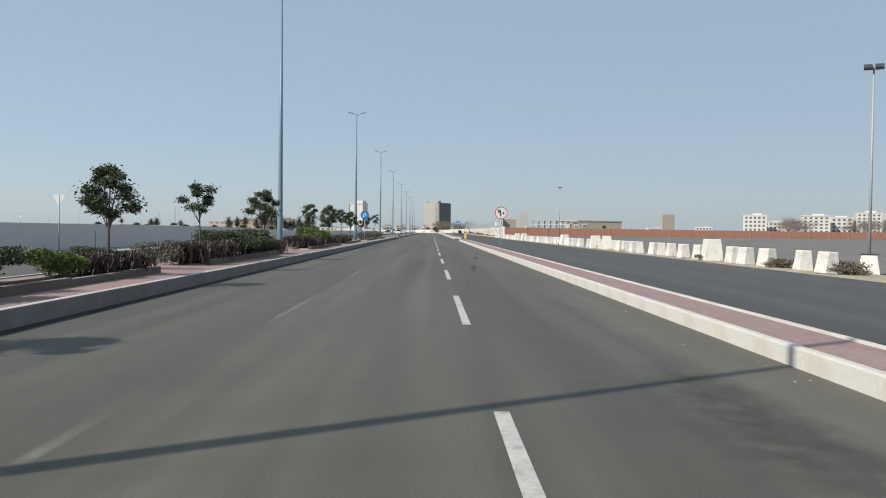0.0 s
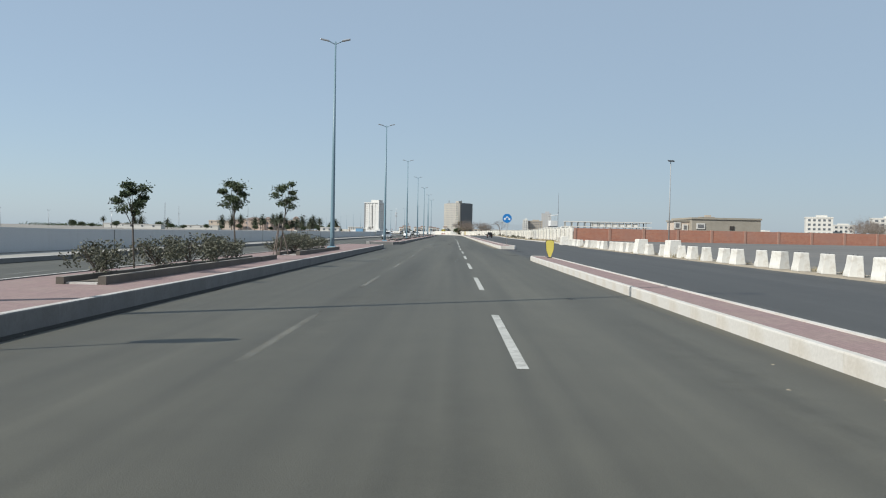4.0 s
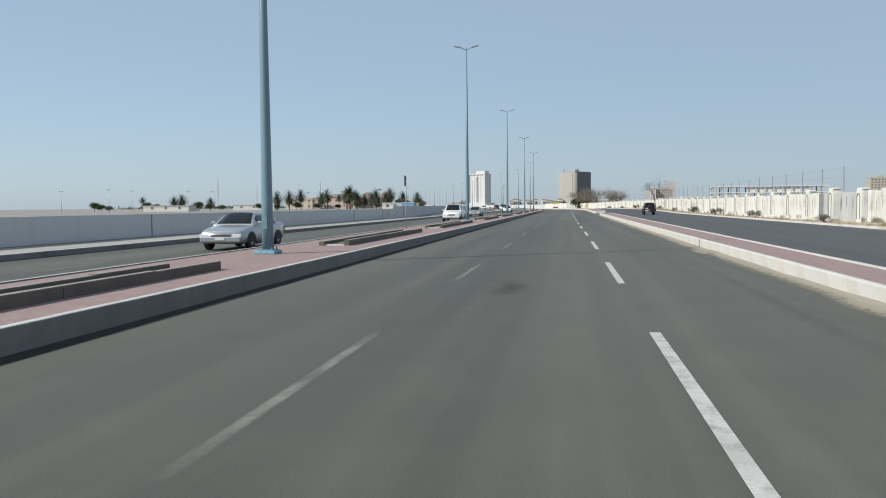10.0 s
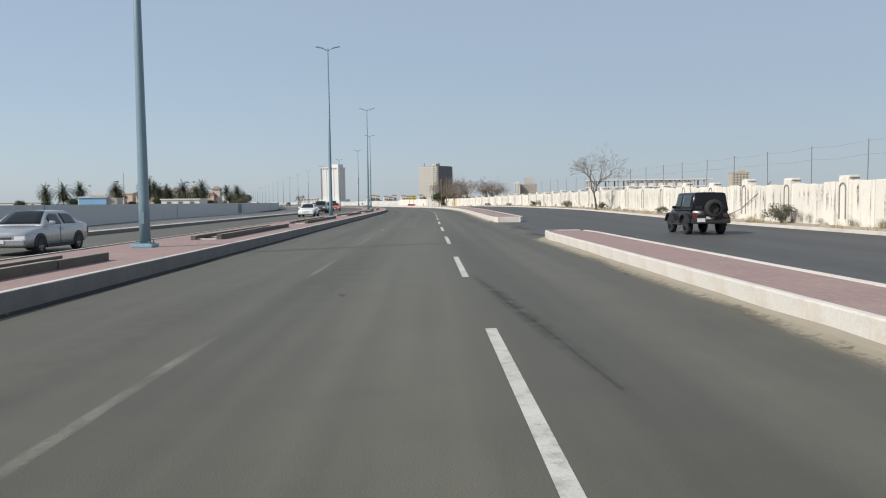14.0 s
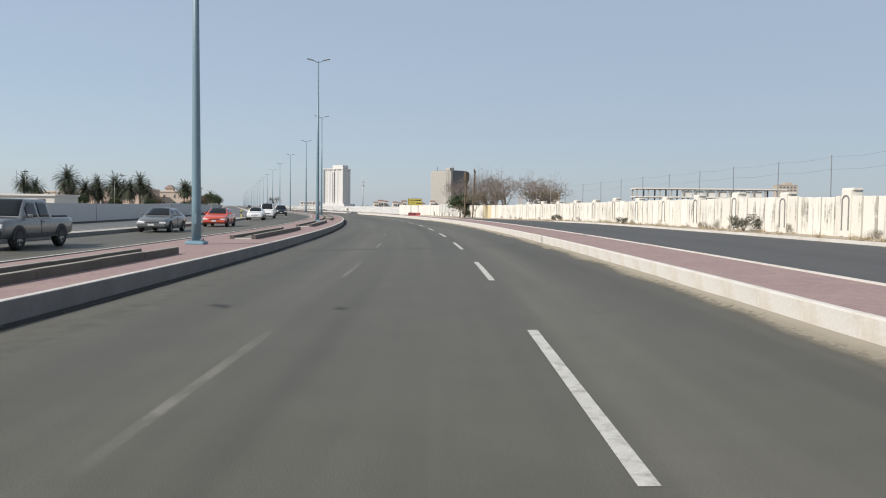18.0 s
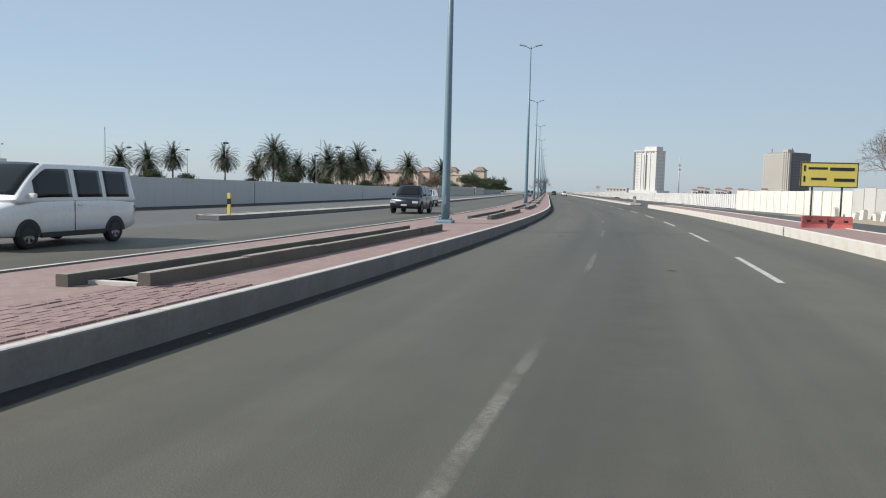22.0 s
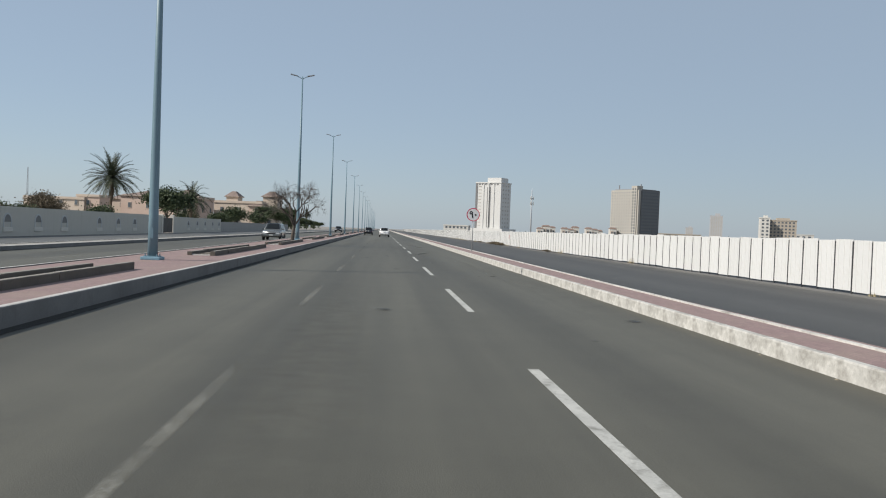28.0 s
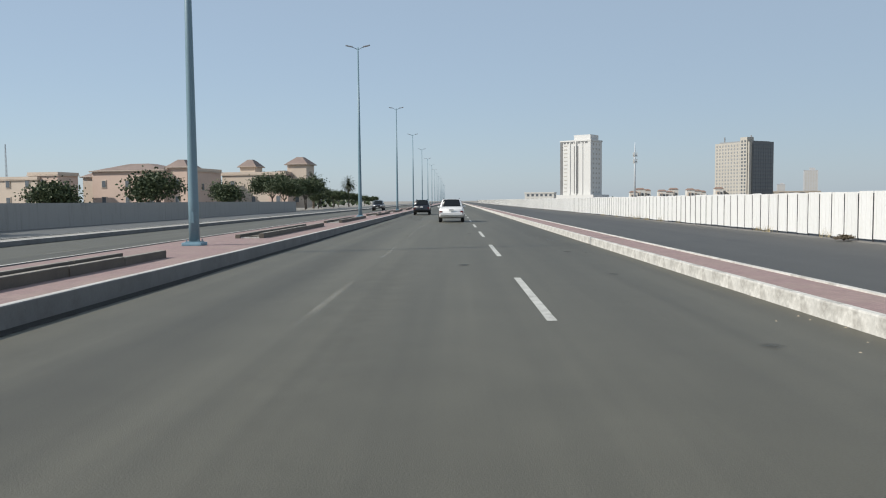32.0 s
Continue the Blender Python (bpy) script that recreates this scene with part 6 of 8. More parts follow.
def broadleaf(name, label, h, crown, leafmat, n, size, trunk_r=0.06, stem=0.5, staked=False, lean=0.0, category="tree", group="", depth=3, tight=0.13, up=0.9, out=0.7):
    ob = empty(name)
    bm, tips = bmesh.new(), []
    branches(bm, Vector((0, 0, 0)), Vector((lean, 0, 1)), h * stem, trunk_r, 0, tips, bend=0.05, sides=9)
    top = tips[0][0]
    tips = []
    for k in range(4):
        a = 2 * math.pi * k / 4 + rng.uniform(-0.5, 0.5)
        branches(bm, top, Vector((math.cos(a) * out, math.sin(a) * out, up)), crown * 0.55, trunk_r * 0.6, depth - 1, tips, 0.8, 6, 0.3)
    part("trunk", bm, M["bark"], ob, smooth=True)
    bm = bmesh.new()
    for i in range(n):
        p, d = rng.choice(tips)
        q = p + Vector((rng.gauss(0, 1), rng.gauss(0, 1), rng.gauss(0, 0.7))) * crown * tight
        leaf(bm, q, (d + Vector((rng.uniform(-1, 1), rng.uniform(-1, 1), rng.uniform(-1, 0.5)))), size * rng.uniform(0.6, 1.3))
    part("crown", bm, leafmat, ob)
    if staked:
        for k in range(3):
            a = 2 * math.pi * k / 3 + 0.4
            part("stake", tube_bm([(math.cos(a) * 0.45, math.sin(a) * 0.45, 0), (math.cos(a) * 0.05, math.sin(a) * 0.05, h * 0.42)], 0.028, 6), M["bark_pale"], ob)
        part("tie", tube_bm([(0, 0, h * 0.36), (0, 0, h * 0.39)], 0.1, 8), M["tyre"], ob)
    return tagged(ob, label, category, group)


def near():
    return max(-1.6, min(1.6, rng.gauss(0, 1)))


def shrub(name, label, w, h, leafmat, n, size, blades=False, group="shrubs in the planting beds"):
    ob = empty(name)
    bm = bmesh.new()
    for i in range(14):
        a, t = rng.uniform(0, 6.28), rng.uniform(0.1, 0.45)
        tube_bm([(0, 0, 0), (math.cos(a) * w * t * 0.6, math.sin(a) * w * t * 0.6, h * 0.5), (math.cos(a) * w * t, math.sin(a) * w * t, h * rng.uniform(0.6, 0.9))], [0.016, 0.012, 0.006], 4, bm, close=False)
    part("stem_frame", bm, M["bark"], ob)
    bm = bmesh.new()
    heads = [(rng.uniform(-0.42, 0.42) * w, rng.uniform(-0.42, 0.42) * w, h * rng.uniform(0.3, 0.85)) for _ in range(16)]
    for i in range(n):
        x, y, z = rng.choice(heads)
        if blades:
            a, l = rng.uniform(0, 6.28), h * rng.uniform(0.4, 0.75)
            p, out = Vector((rng.gauss(0, 0.2) * w, rng.gauss(0, 0.2) * w, rng.uniform(0, 0.3) * h)), Vector((math.cos(a), math.sin(a), 0))
            side = out.cross(Vector((0, 0, 1))) * 0.018
            q, e = p + out * l * 0.3 + Vector((0, 0, l * 0.75)), p + out * l * 0.8 + Vector((0, 0, l * 0.7))
            v = [bm.verts.new(c) for c in (p - side, p + side, q + side, q - side, e)]
            bm.faces.new(v[:4])
            bm.faces.new((v[3], v[2], v[4]))
        else:
            q = Vector((x, y, z)) + Vector((near() * w * 0.1, near() * w * 0.1, near() * h * 0.12))
            q.z = max(0.02, q.z)
            leaf(bm, q, Vector((x, y, h * 0.3)) + Vector((rng.uniform(-1, 1), rng.uniform(-1, 1), rng.uniform(-0.5, 1))), size * rng.uniform(0.6, 1.3))
    part("foliage", bm, leafmat, ob)
    return tagged(ob, label, "shrub", group)


def palm(label, h, fronds, flen, dry=0.15, group="date palms behind the wall", sag=0.12, low=1.75):
    ob = empty("date_palm")
    pts, rad = [], []
    n = int(h / 0.28)
    for i in range(n + 1):
        pts.append((0.12 * math.sin(i * 0.35), 0.05 * math.cos(i * 0.5), h * i / n))
        rad.append((0.24 - 0.06 * i / n) * (1.1 if i % 2 else 0.92))
    part("trunk", tube_bm(pts, rad, 9), M["palm_bark"], ob)
    for kind, cnt in (("frond_crown", fronds), ("dry_skirt", int(fronds * dry) + 3)):
        bm = bmesh.new()
        for k in range(cnt):
            az = 2.399 * k + rng.uniform(-0.2, 0.2)
            el = (1.45 - low * (k / cnt) ** 0.9) if kind == "frond_crown" else rng.uniform(-1.3, -0.75)
            L = flen * rng.uniform(0.85, 1.1) * (1 if kind == "frond_crown" else 0.75)
            p, d = Vector((0, 0, h)), Vector((math.cos(az) * math.cos(el), math.sin(az) * math.cos(el), math.sin(el)))
            steps = 7
            line = [p.copy()]
            for s_ in range(steps):
                d = (d + Vector((0, 0, -sag - sag * 0.42 * s_))).normalized()
                p = p + d * L / steps
                line.append(p.copy())
            tube_bm(line, [0.03 - 0.003 * i for i in range(len(line))], 3, bm, close=False)
            for s_ in range(1, steps + 1):
                for f in (0.0, 0.33, 0.66):
                    q = line[s_ - 1].lerp(line[s_], f)
                    t = (line[s_] - line[s_ - 1]).normalized()
                    side = t.cross(Vector((0, 0, 1)))
                    side = side.normalized() if side.length > 0.05 else Vector((math.sin(az), -math.cos(az), 0))
                    ll = L * 0.2 * (0.55 + math.sin(math.pi * min(1, (s_ + f) / steps)) * 0.6)
                    for sg in (1, -1):
                        e = q + (side * sg * 0.8 + t * 0.75 + Vector((0, 0, 0.25))).normalized() * ll
                        w = t * 0.05 * L / 3
                        bm.faces.new((bm.verts.new(q - w), bm.verts.new(q + w), bm.verts.new(e)))
        part(kind, bm, M["leaf_palm"] if kind == "frond_crown" else M["leaf_dry"], ob)
    return tagged(ob, label, "palm tree", group)


def copies(ob, spots):
    """First spot takes the thing itself, the others get copies."""
    for i, (s, o, z, size) in enumerate(spots):
        m = stand(s, o, z, rng.uniform(0, 360)) @ Matrix.Diagonal((size, size, size * rng.uniform(0.95, 1.05), 1))
        if i == 0:
            ob.matrix_basis = m
        else:
            c = copy_thing(ob, Matrix())
            c.matrix_basis = m


# young trees and shrubs in the beds of the first stretch
def young_tree(label, h, crown, clumps, n, size, stem, trunk_r=0.04, staked=False, lean=0.0):
    """A slim trunk, thin limbs and an uneven crown of leaf clumps with gaps. crown: half width and half height."""
    ob = empty("young_tree")
    bm, tips = bmesh.new(), []
    branches(bm, Vector((0, 0, 0)), Vector((lean, 0, 1)), h * stem, trunk_r, 0, tips, bend=0.05, sides=8)
    top = tips[0][0]
    mid = Vector((top.x + lean * 0.3, top.y, h - crown[1]))
    leaves = bmesh.new()
    for k in range(clumps):
        a, e = 2.4 * k + rng.uniform(-0.3, 0.3), 1 - 2 * (k + 0.5) / clumps
        r = math.sqrt(1 - e * e) * rng.uniform(0.4, 1.0)
        c = mid + Vector((math.cos(a) * r * crown[0], math.sin(a) * r * crown[0], e * crown[1] * 0.86))
        start = top + Vector((0, 0, -h * 0.05 * (k % 3)))
        tube_bm([start, (start + c) / 2 + Vector((0, 0, 0.06)), c], [trunk_r * 0.45, trunk_r * 0.3, 0.006], 5, bm, close=False)
        q = crown[0] * rng.uniform(0.2, 0.36)
        for _ in range(int(n * rng.uniform(0.5, 1.4))):
            p = c + Vector((rng.gauss(0, 1), rng.gauss(0, 1), rng.gauss(0, 0.6))) * q * 0.54
            leaf(leaves, p, (p - c) * 3 + Vector((rng.uniform(-1, 1), rng.uniform(-1, 1), rng.uniform(-1.3, 0.3))), size * rng.uniform(0.6, 1.3), 0.3)
    part("trunk", bm, M["bark"], ob, smooth=True)
    part("crown", leaves, M["leaf_dark"], ob)
    if staked:
        for k in range(3):
            a = 2 * math.pi * k / 3 + 0.4
            part("stake", tube_bm([(math.cos(a) * 0.45, math.sin(a) * 0.45, 0), (math.cos(a) * 0.05, math.sin(a) * 0.05, h * 0.42)], 0.028, 6), M["bark_pale"], ob)
        part("tie", tube_bm([(0, 0, h * 0.36), (0, 0, h * 0.39)], 0.1, 8), M["tyre"], ob)
    return tagged(ob, label, "tree", "young trees on the central strip")


young = [young_tree("young street tree with a lacy uneven dark crown", 3.2, (0.78, 0.78), 13, 440, 0.085, 0.5, 0.045),
         young_tree("slim young tree with a small rounded dark crown", 3.0, (0.6, 0.57), 10, 330, 0.08, 0.6, 0.035),
         young_tree("leaning young tree with grey-green crown held by stakes", 3.6, (0.68, 0.7), 9, 280, 0.09, 0.65, 0.035, True, 0.1)]
copies(young[0], [(-4.7, 0.4, 0.3, 1.0), (-36, 0.3, 0.3, 1.05), (-24.0, 0.35, 0.3, 0.95), (21.1, 0.35, 0.3, 1.02), (38.0, 0.35, 0.3, 0.98)])
copies(young[1], [(-15.7, 0.35, 0.3, 1.0), (9.7, 0.3, 0.3, 0.98), (29.6, 0.35, 0.3, 1.05), (56.0, -0.1, 0.3, 0.8), (66.5, -0.2, 0.3, 1.08)])
young[2].matrix_basis = stand(73.2, 0.1, 0.3, -20)
green = shrub("green_shrub", "dense fresh green shrub in a planting bed", 1.9, 0.95, M["leaf_green"], 6500, 0.075)
dark = shrub("dark_shrub", "dense dark green shrub in a planting bed", 2.1, 1.08, M["leaf_dark"], 9000, 0.075)
bronze = shrub("bronze_shrub", "spiky dark bronze-brown shrub with strap leaves", 1.7, 0.85, M["leaf_bronze"], 1700, 0.2, True)
thin = shrub("sparse_shrub", "sparse dusty grey-green shrub in dry soil", 1.7, 1.0, M["leaf_dusty"], 1700, 0.075)
weed = shrub("dry_weed", "low dry grey-brown weed on a dusty verge", 1.5, 0.45, M["leaf_dry"], 1500, 0.08, False, "dry weeds on the verges")
copies(weed, [(-7.2, 25.2, 0.03, 1.0), (-12.6, 25.5, 0.03, 1.15), (-13.6, 25.2, 0.03, 0.8), (-9.9, 26.1, 0.03, 0.7), (2.0, 24.7, 0.03, 0.8), (-2.0, 25.9, 0.03, 0.6), (-17.5, 25.4, 0.03, 1.0), (14.3, 25.6, 0.03, 0.6), (33.0, 25.4, 0.03, 0.7)] + [(s, 22.55, 0.02, k) for s, k in ((678.2, 0.6), (675.4, 0.75), (673.6, 0.9), (671.2, 0.6), (669.6, 0.7), (667.8, 0.5), (690.5, 0.5), (640.2, 0.5))])
copies(green, [(-26.2, -0.1, 0.36, 0.7), (-6.2, -0.3, 0.36, 0.85), (17.0, -0.1, 0.36, 1.35), (15.0, -0.2, 0.36, 1.0), (30.5, 0.1, 0.36, 0.75), (39.0, -0.2, 0.36, 0.6), (-33, 0, 0.36, 0.9), (9.0, -0.5, 0.36, 0.7), (34.8, -0.3, 0.36, 0.7)])
copies(dark, [(-10.6, 0.1, 0.36, 0.95), (-12.0, 0.25, 0.36, 0.95), (-11.2, 0.4, 0.36, 0.9), (-9.6, 0.4, 0.36, 0.95), (-8.3, 0.45, 0.36, 0.9), (-9.2, -0.3, 0.36, 1.05), (-7.8, 0.2, 0.36, 1.0), (-29.6, -0.1, 0.36, 0.8), (-31.4, 0.1, 0.36, 0.9), (-36.5, -0.1, 0.36, 0.9), (-23.6, -0.2, 0.36, 0.62), (-5.0, -0.2, 0.36, 0.7), (33.5, -0.2, 0.36, 0.65), (28.5, 0.0, 0.36, 0.6), (12.6, -0.3, 0.36, 0.7), (20.6, -0.2, 0.36, 0.75), (37.6, -0.1, 0.36, 0.6)])
copies(bronze, [(-3.0, 0.2, 0.36, 0.95), (-4.4, 0.3, 0.36, 0.95), (7.4, 0.1, 0.36, 1.05), (8.9, 0.1, 0.36, 1.0), (10.6, 0.2, 0.36, 1.1), (12.0, 0.1, 0.36, 1.0), (19.4, 0, 0.36, 1.0), (21.4, 0.1, 0.36, 0.9), (27.8, 0.2, 0.36, 0.9), (29.6, 0.1, 0.36, 0.85), (31.6, 0.1, 0.36, 0.8), (35.6, 0, 0.36, 0.8), (-24.8, 0.2, 0.36, 0.8), (-23.2, 0.35, 0.36, 0.85), (-15.4, 0.2, 0.36, 1.0), (-13.8, 0.3, 0.36, 1.05), (-16.9, 0.2, 0.36, 1.0)])
copies(thin, [(228 + 23 * i, wall_o(228 + 23 * i) - 0.9 - 0.2 * (i % 3), 0.55 * wall_foot(228 + 23 * i) + 0.04, 0.6 + 0.15 * (i % 4)) for i in range(10)] + [(76.0, 0.2, 0.34, 1.0), (78.2, -0.1, 0.34, 1.0), (80.3, 0.1, 0.34, 0.9), (82.7, 0.0, 0.34, 0.8), (84.8, -0.1, 0.34, 0.7), (53.5, 0.1, 0.34, 0.8), (57.5, 0, 0.34, 0.9), (60.0, 0.1, 0.34, 1.0), (62.6, 0.1, 0.34, 0.9), (64.4, 0, 0.34, 0.8), (74.6, -0.3, 0.34, 0.7), (-20.0, 0.2, 0.34, 0.8)])

# palms behind the left wall
palms = [palm("tall date palm with a full grey-green crown", 8.1, 74, 4.65, 0.3, sag=0.082, low=2.35), palm("date palm with a dense rounded grey-green crown", 6.4, 74, 4.6, 0.35, sag=0.09, low=2.45), palm("slender date palm with a small crown", 8.2, 60, 3.7, 0.15, sag=0.085, low=2.2)]
copies(palm("tall date palm with stiff grey-green fronds above a garden wall", 7.9, 60, 4.5, 0.08, sag=0.062, low=2.0), [(689.7, -32.4, 0, 1.0)])
copies(palm("short bushy date palm leaning over the garden wall", 4.2, 44, 3.3, 0.1, sag=0.11, low=1.6), [(700.0, -23.2, 0, 1.1), (860, -27, 0, 1.3)])
copies(palms[0], [(622.3, -65.8, 0, 1.18), (618.2, -43.4, 0, 0.95), (622.8, -78.6, 0, 0.93), (624.7, -93.3, 0, 0.92), (700.0, -68.6, 0, 1.15), (606, -29, 0, 0.8)])
copies(palms[1], [(622.0, -106.2, 0, 1.0), (623.2, -99.5, 0, 1.02), (620.0, -51.2, 0, 1.12), (635.8, -67.9, 0, 1.1), (659.0, -83.3, 0, 1.05), (629.4, -61.7, 0, 0.95), (612.6, -45.9, 0, 0.92), (630.0, -57.5, 0, 0.9), (637.0, -161.0, 0, 0.95), (635.5, -165.0, 0, 0.85), (620.0, -142.0, 0, 0.75), (642, -43.5, 0, 0.9), (652, -53, 0, 1.0)])
copies(palms[2], [(711.6, -63.5, 0, 1.12), (645.0, -79.5, 0, 0.7), (665, -190, 0, 0.8), (905, -24, 0, 0.8), (730, -75, 0, 0.9)])
# trees about the villas and behind the wall
big = broadleaf("shade_tree", "rounded dark green tree leaning over the garden wall", 6.0, 3.0, M["leaf_dark"], 8000, 0.3, 0.16, 0.33, group="garden trees by the villas", depth=3, tight=0.24, up=1.1)
copies(big, [(684.5, -22.9, 0, 1.0), (812, -24, 0, 1.0), (820, -28, 0, 1.15), (828, -23, 0, 1.0), (840, -25, 0, 1.15), (850, -24, 0, 0.65), (866, -26, 0, 0.8), (880, -25, 0, 0.75), (897, -26, 0, 0.8), (915, -25, 0, 0.7), (938, -25, 0, 0.65), (965, -26, 0, 0.6), (990, -25, 0, 0.6)])
bush = broadleaf("garden_bush", "rounded dark green bush beside a wall", 3.2, 1.5, M["leaf_dark"], 4200, 0.22, 0.1, 0.3, category="bush", group="bushes in front of the villas", tight=0.34, up=1.1)
copies(bush, [(724, -24.0, 0, 1.05), (750, -25.0, 0, 1.5), (773, -24.2, 0, 1.3), (709, -26.0, 0, 1.05), (664, -25, 0, 0.9), (640, -26, 0, 0.8), (590, -28, 0, 0.8), (655, -30, 0, 0.8)] + [(612 + 4.5 * (i % 4), -40 - 11 * i, 0, 0.9 + 0.2 * (i % 3)) for i in range(8)] + [(575 + 17 * (i % 3), -128 - 9 * i, 0, 0.9 + 0.25 * (i % 3)) for i in range(9)] + [(479.6, 25.6, 0, 1.2), (484, 28.4, 0, 0.95), (478, 26.2, 0, 0.4)])
dry = broadleaf("dry_thicket", "wide brownish half-dry bush behind the wall", 4.6, 2.0, M["leaf_dry"], 7500, 0.2, 0.1, 0.25, category="bush", group="dry bushes behind the wall", tight=0.32)
copies(dry, [(625, -25.5, 0, 1.05), (630, -26.5, 0, 0.9), (636, -25, 0, 0.7), (700, -46, 0, 1.2)])


# bare trees
def bare(name, label, h, rad, depth, spread, droop=0.0, mat_="bark_pale", trunk=0.3, group=""):
    ob = empty(name)
    bm, tips = bmesh.new(), []
    branches(bm, Vector((0, 0, 0)), Vector((0.08, 0.02, 1)), h * trunk, rad, 0, tips, bend=0.12, sides=10)
    top = tips[0][0]
    part("trunk", bm, M["bark"], ob, smooth=True)
    bm, tips = bmesh.new(), []
    for k in range(5):
        a = 2 * math.pi * k / 5 + rng.uniform(-0.4, 0.4)
        branches(bm, top, Vector((math.cos(a) * spread, math.sin(a) * spread, 0.9)), h * 0.3, rad * 0.55, depth, tips, 0.75, 6, 0.32, 0.96, droop)
    for p, d in tips:
        for _ in range(3):
            e = p + (d + Vector((rng.uniform(-0.8, 0.8), rng.uniform(-0.8, 0.8), rng.uniform(-0.6, 0.5)))).normalized() * h * 0.09
            tube_bm([p, e], [0.008, 0.004], 3, bm, close=False)
    part("twig_crown", bm, M[mat_], ob)
    return tagged(ob, label, "tree", group)


copies(bare("bare_tree", "leafless tree with a thick leaning trunk on the central strip", 5.0, 0.2, 5, 0.55, 0.05, mat_="bark"), [(633.8, 0.3, 0.3, 0.8)])
b2 = bare("bare_tree", "grey leafless tree beside the side road", 6.0, 0.12, 4, 0.6, group="leafless trees by the wall")
copies(b2, [(340.8, 27.2, 0.1, 1.0)] + [(480, 34, 0, 1.2), (500, 32, 0, 1.15), (490, 32, 0, 1.35), (485, 30, 0, 1.3), (495, 35, 0, 1.2), (476, 30.5, 0, 1.1), (466, 28.5, 0.1, 1.0), (505, 33, 0, 1.1), (480, 40, 0, 1.15), (484, 44, 0, 1.2), (490, 46, 0, 1.1), (486, 41, 0, 1.2), (492, 43, 0, 1.1), (496, 30, 0, 1.2), (488, 36, 0, 1.25)] + [(470 + 13 * (i % 7), 288 + 11.5 * i, 0, 1.9 + 0.25 * (i % 4)) for i in range(14)] + [(520 + 9 * (i % 5), 326 + 15 * i, 0, 2.1 + 0.3 * (i % 3)) for i in range(13)])
twiggy = broadleaf("dry_tree", "half-dead tree with sparse dark leaves near the wall", 5.2, 3.0, M["leaf_dry"], 650, 0.17, 0.1, 0.3, group="leafless trees by the wall")
copies(twiggy, [(478, 27.2, 0, 0.8), (470, 25.8, 0, 0.75), (481, 31.5, 0, 1.0), (487, 33, 0, 1.1), (493, 36, 0, 1.1), (499, 34, 0, 1.0), (483, 41.5, 0, 1.05), (488, 45, 0, 1.15), (479, 41.5, 0, 1.1), (474, 29.2, 0, 0.8), (472, 23.6, 0, 0.45)] + [(512 + 11 * (i % 4), 330 + 13.5 * i, 0, 1.7 + 0.3 * (i % 3)) for i in range(15)])
# two dead palms
for s, o, h, skirt in ((468.5, 23.6, 7.5, True), (468.5, 25.0, 7.8, False)):
    ob = empty("dead_palm")
    n = int(h / 0.3)
    part("trunk", tube_bm([(0.025 * math.sin(i * 0.4) + 0.012 * i, 0, h * i / n) for i in range(n + 1)], [0.125 * (1.12 if i % 2 else 0.9) for i in range(n + 1)], 8), M["palm_bark"], ob)
    bm = bmesh.new()
    for k in range(110 if skirt else 16):
        a, l = rng.uniform(0, 6.28), rng.uniform(0.7, 2.1) if skirt else rng.uniform(0.3, 0.7)
        p = Vector((0.012 * n, 0, h - rng.uniform(0, 0.5)))
        out = Vector((math.cos(a), math.sin(a), 0))
        q, e = p + out * (rng.uniform(0.3, 0.5) if skirt else 0.3) + Vector((0, 0, 0.1 if skirt else 0.3)), p + out * (rng.uniform(0.25, 0.55) if skirt else 0.35) + Vector((0, 0, -l if skirt else l))
        w = out.cross(Vector((0, 0, 1))) * 0.045
        v = [bm.verts.new(c) for c in (p - w, p + w, q + w, q - w, e)]
        bm.faces.new(v[:4]), bm.faces.new((v[3], v[2], v[4]))
    part("frond_skirt" if skirt else "frond_stub_tuft", bm, M["leaf_dry"], ob)
    ob.matrix_basis = stand(s, o, 0.0)
    tagged(ob, "dead palm with a skirt of hanging brown fronds" if skirt else "bare dead palm trunk with broken frond stubs", "palm tree")

# tufts and rubble at the foot of the walls
bm = bmesh.new()
spots = [(rng.uniform(170, 450), None) for _ in range(260)] + [(rng.uniform(535, 740), "h") for _ in range(30)] + [(rng.uniform(-60, 135), "b") for _ in range(150)]
for s, kind in spots:
    o = wall_o(s) - rng.uniform(0.3, 2.2) if kind is None else PANEL_O(s) - rng.uniform(0.1, 0.5) if kind == "h" else rng.uniform(24.5, 26.5)
    c = at(s, o, 0.6 * wall_foot(s) if kind is None else 0.04)
    k = rng.uniform(0.12, 0.4)
    for _ in range(26):
        a = rng.uniform(0, 6.28)
        p = c + Vector((rng.gauss(0, k * 0.5), rng.gauss(0, k * 0.5), 0))
        e = p + Vector((math.cos(a) * k * 0.5, math.sin(a) * k * 0.5, k * rng.uniform(0.5, 1.3)))
        w = Vector((-math.sin(a), math.cos(a), 0)) * 0.012
        bm.faces.new((bm.verts.new(p - w), bm.verts.new(p + w), bm.verts.new(e)))
tagged(link("dry_grass", bm, M["grass_dry"]), "tufts of dry yellow grass along the walls", "grass", kind="stuff")
bm = bmesh.new()
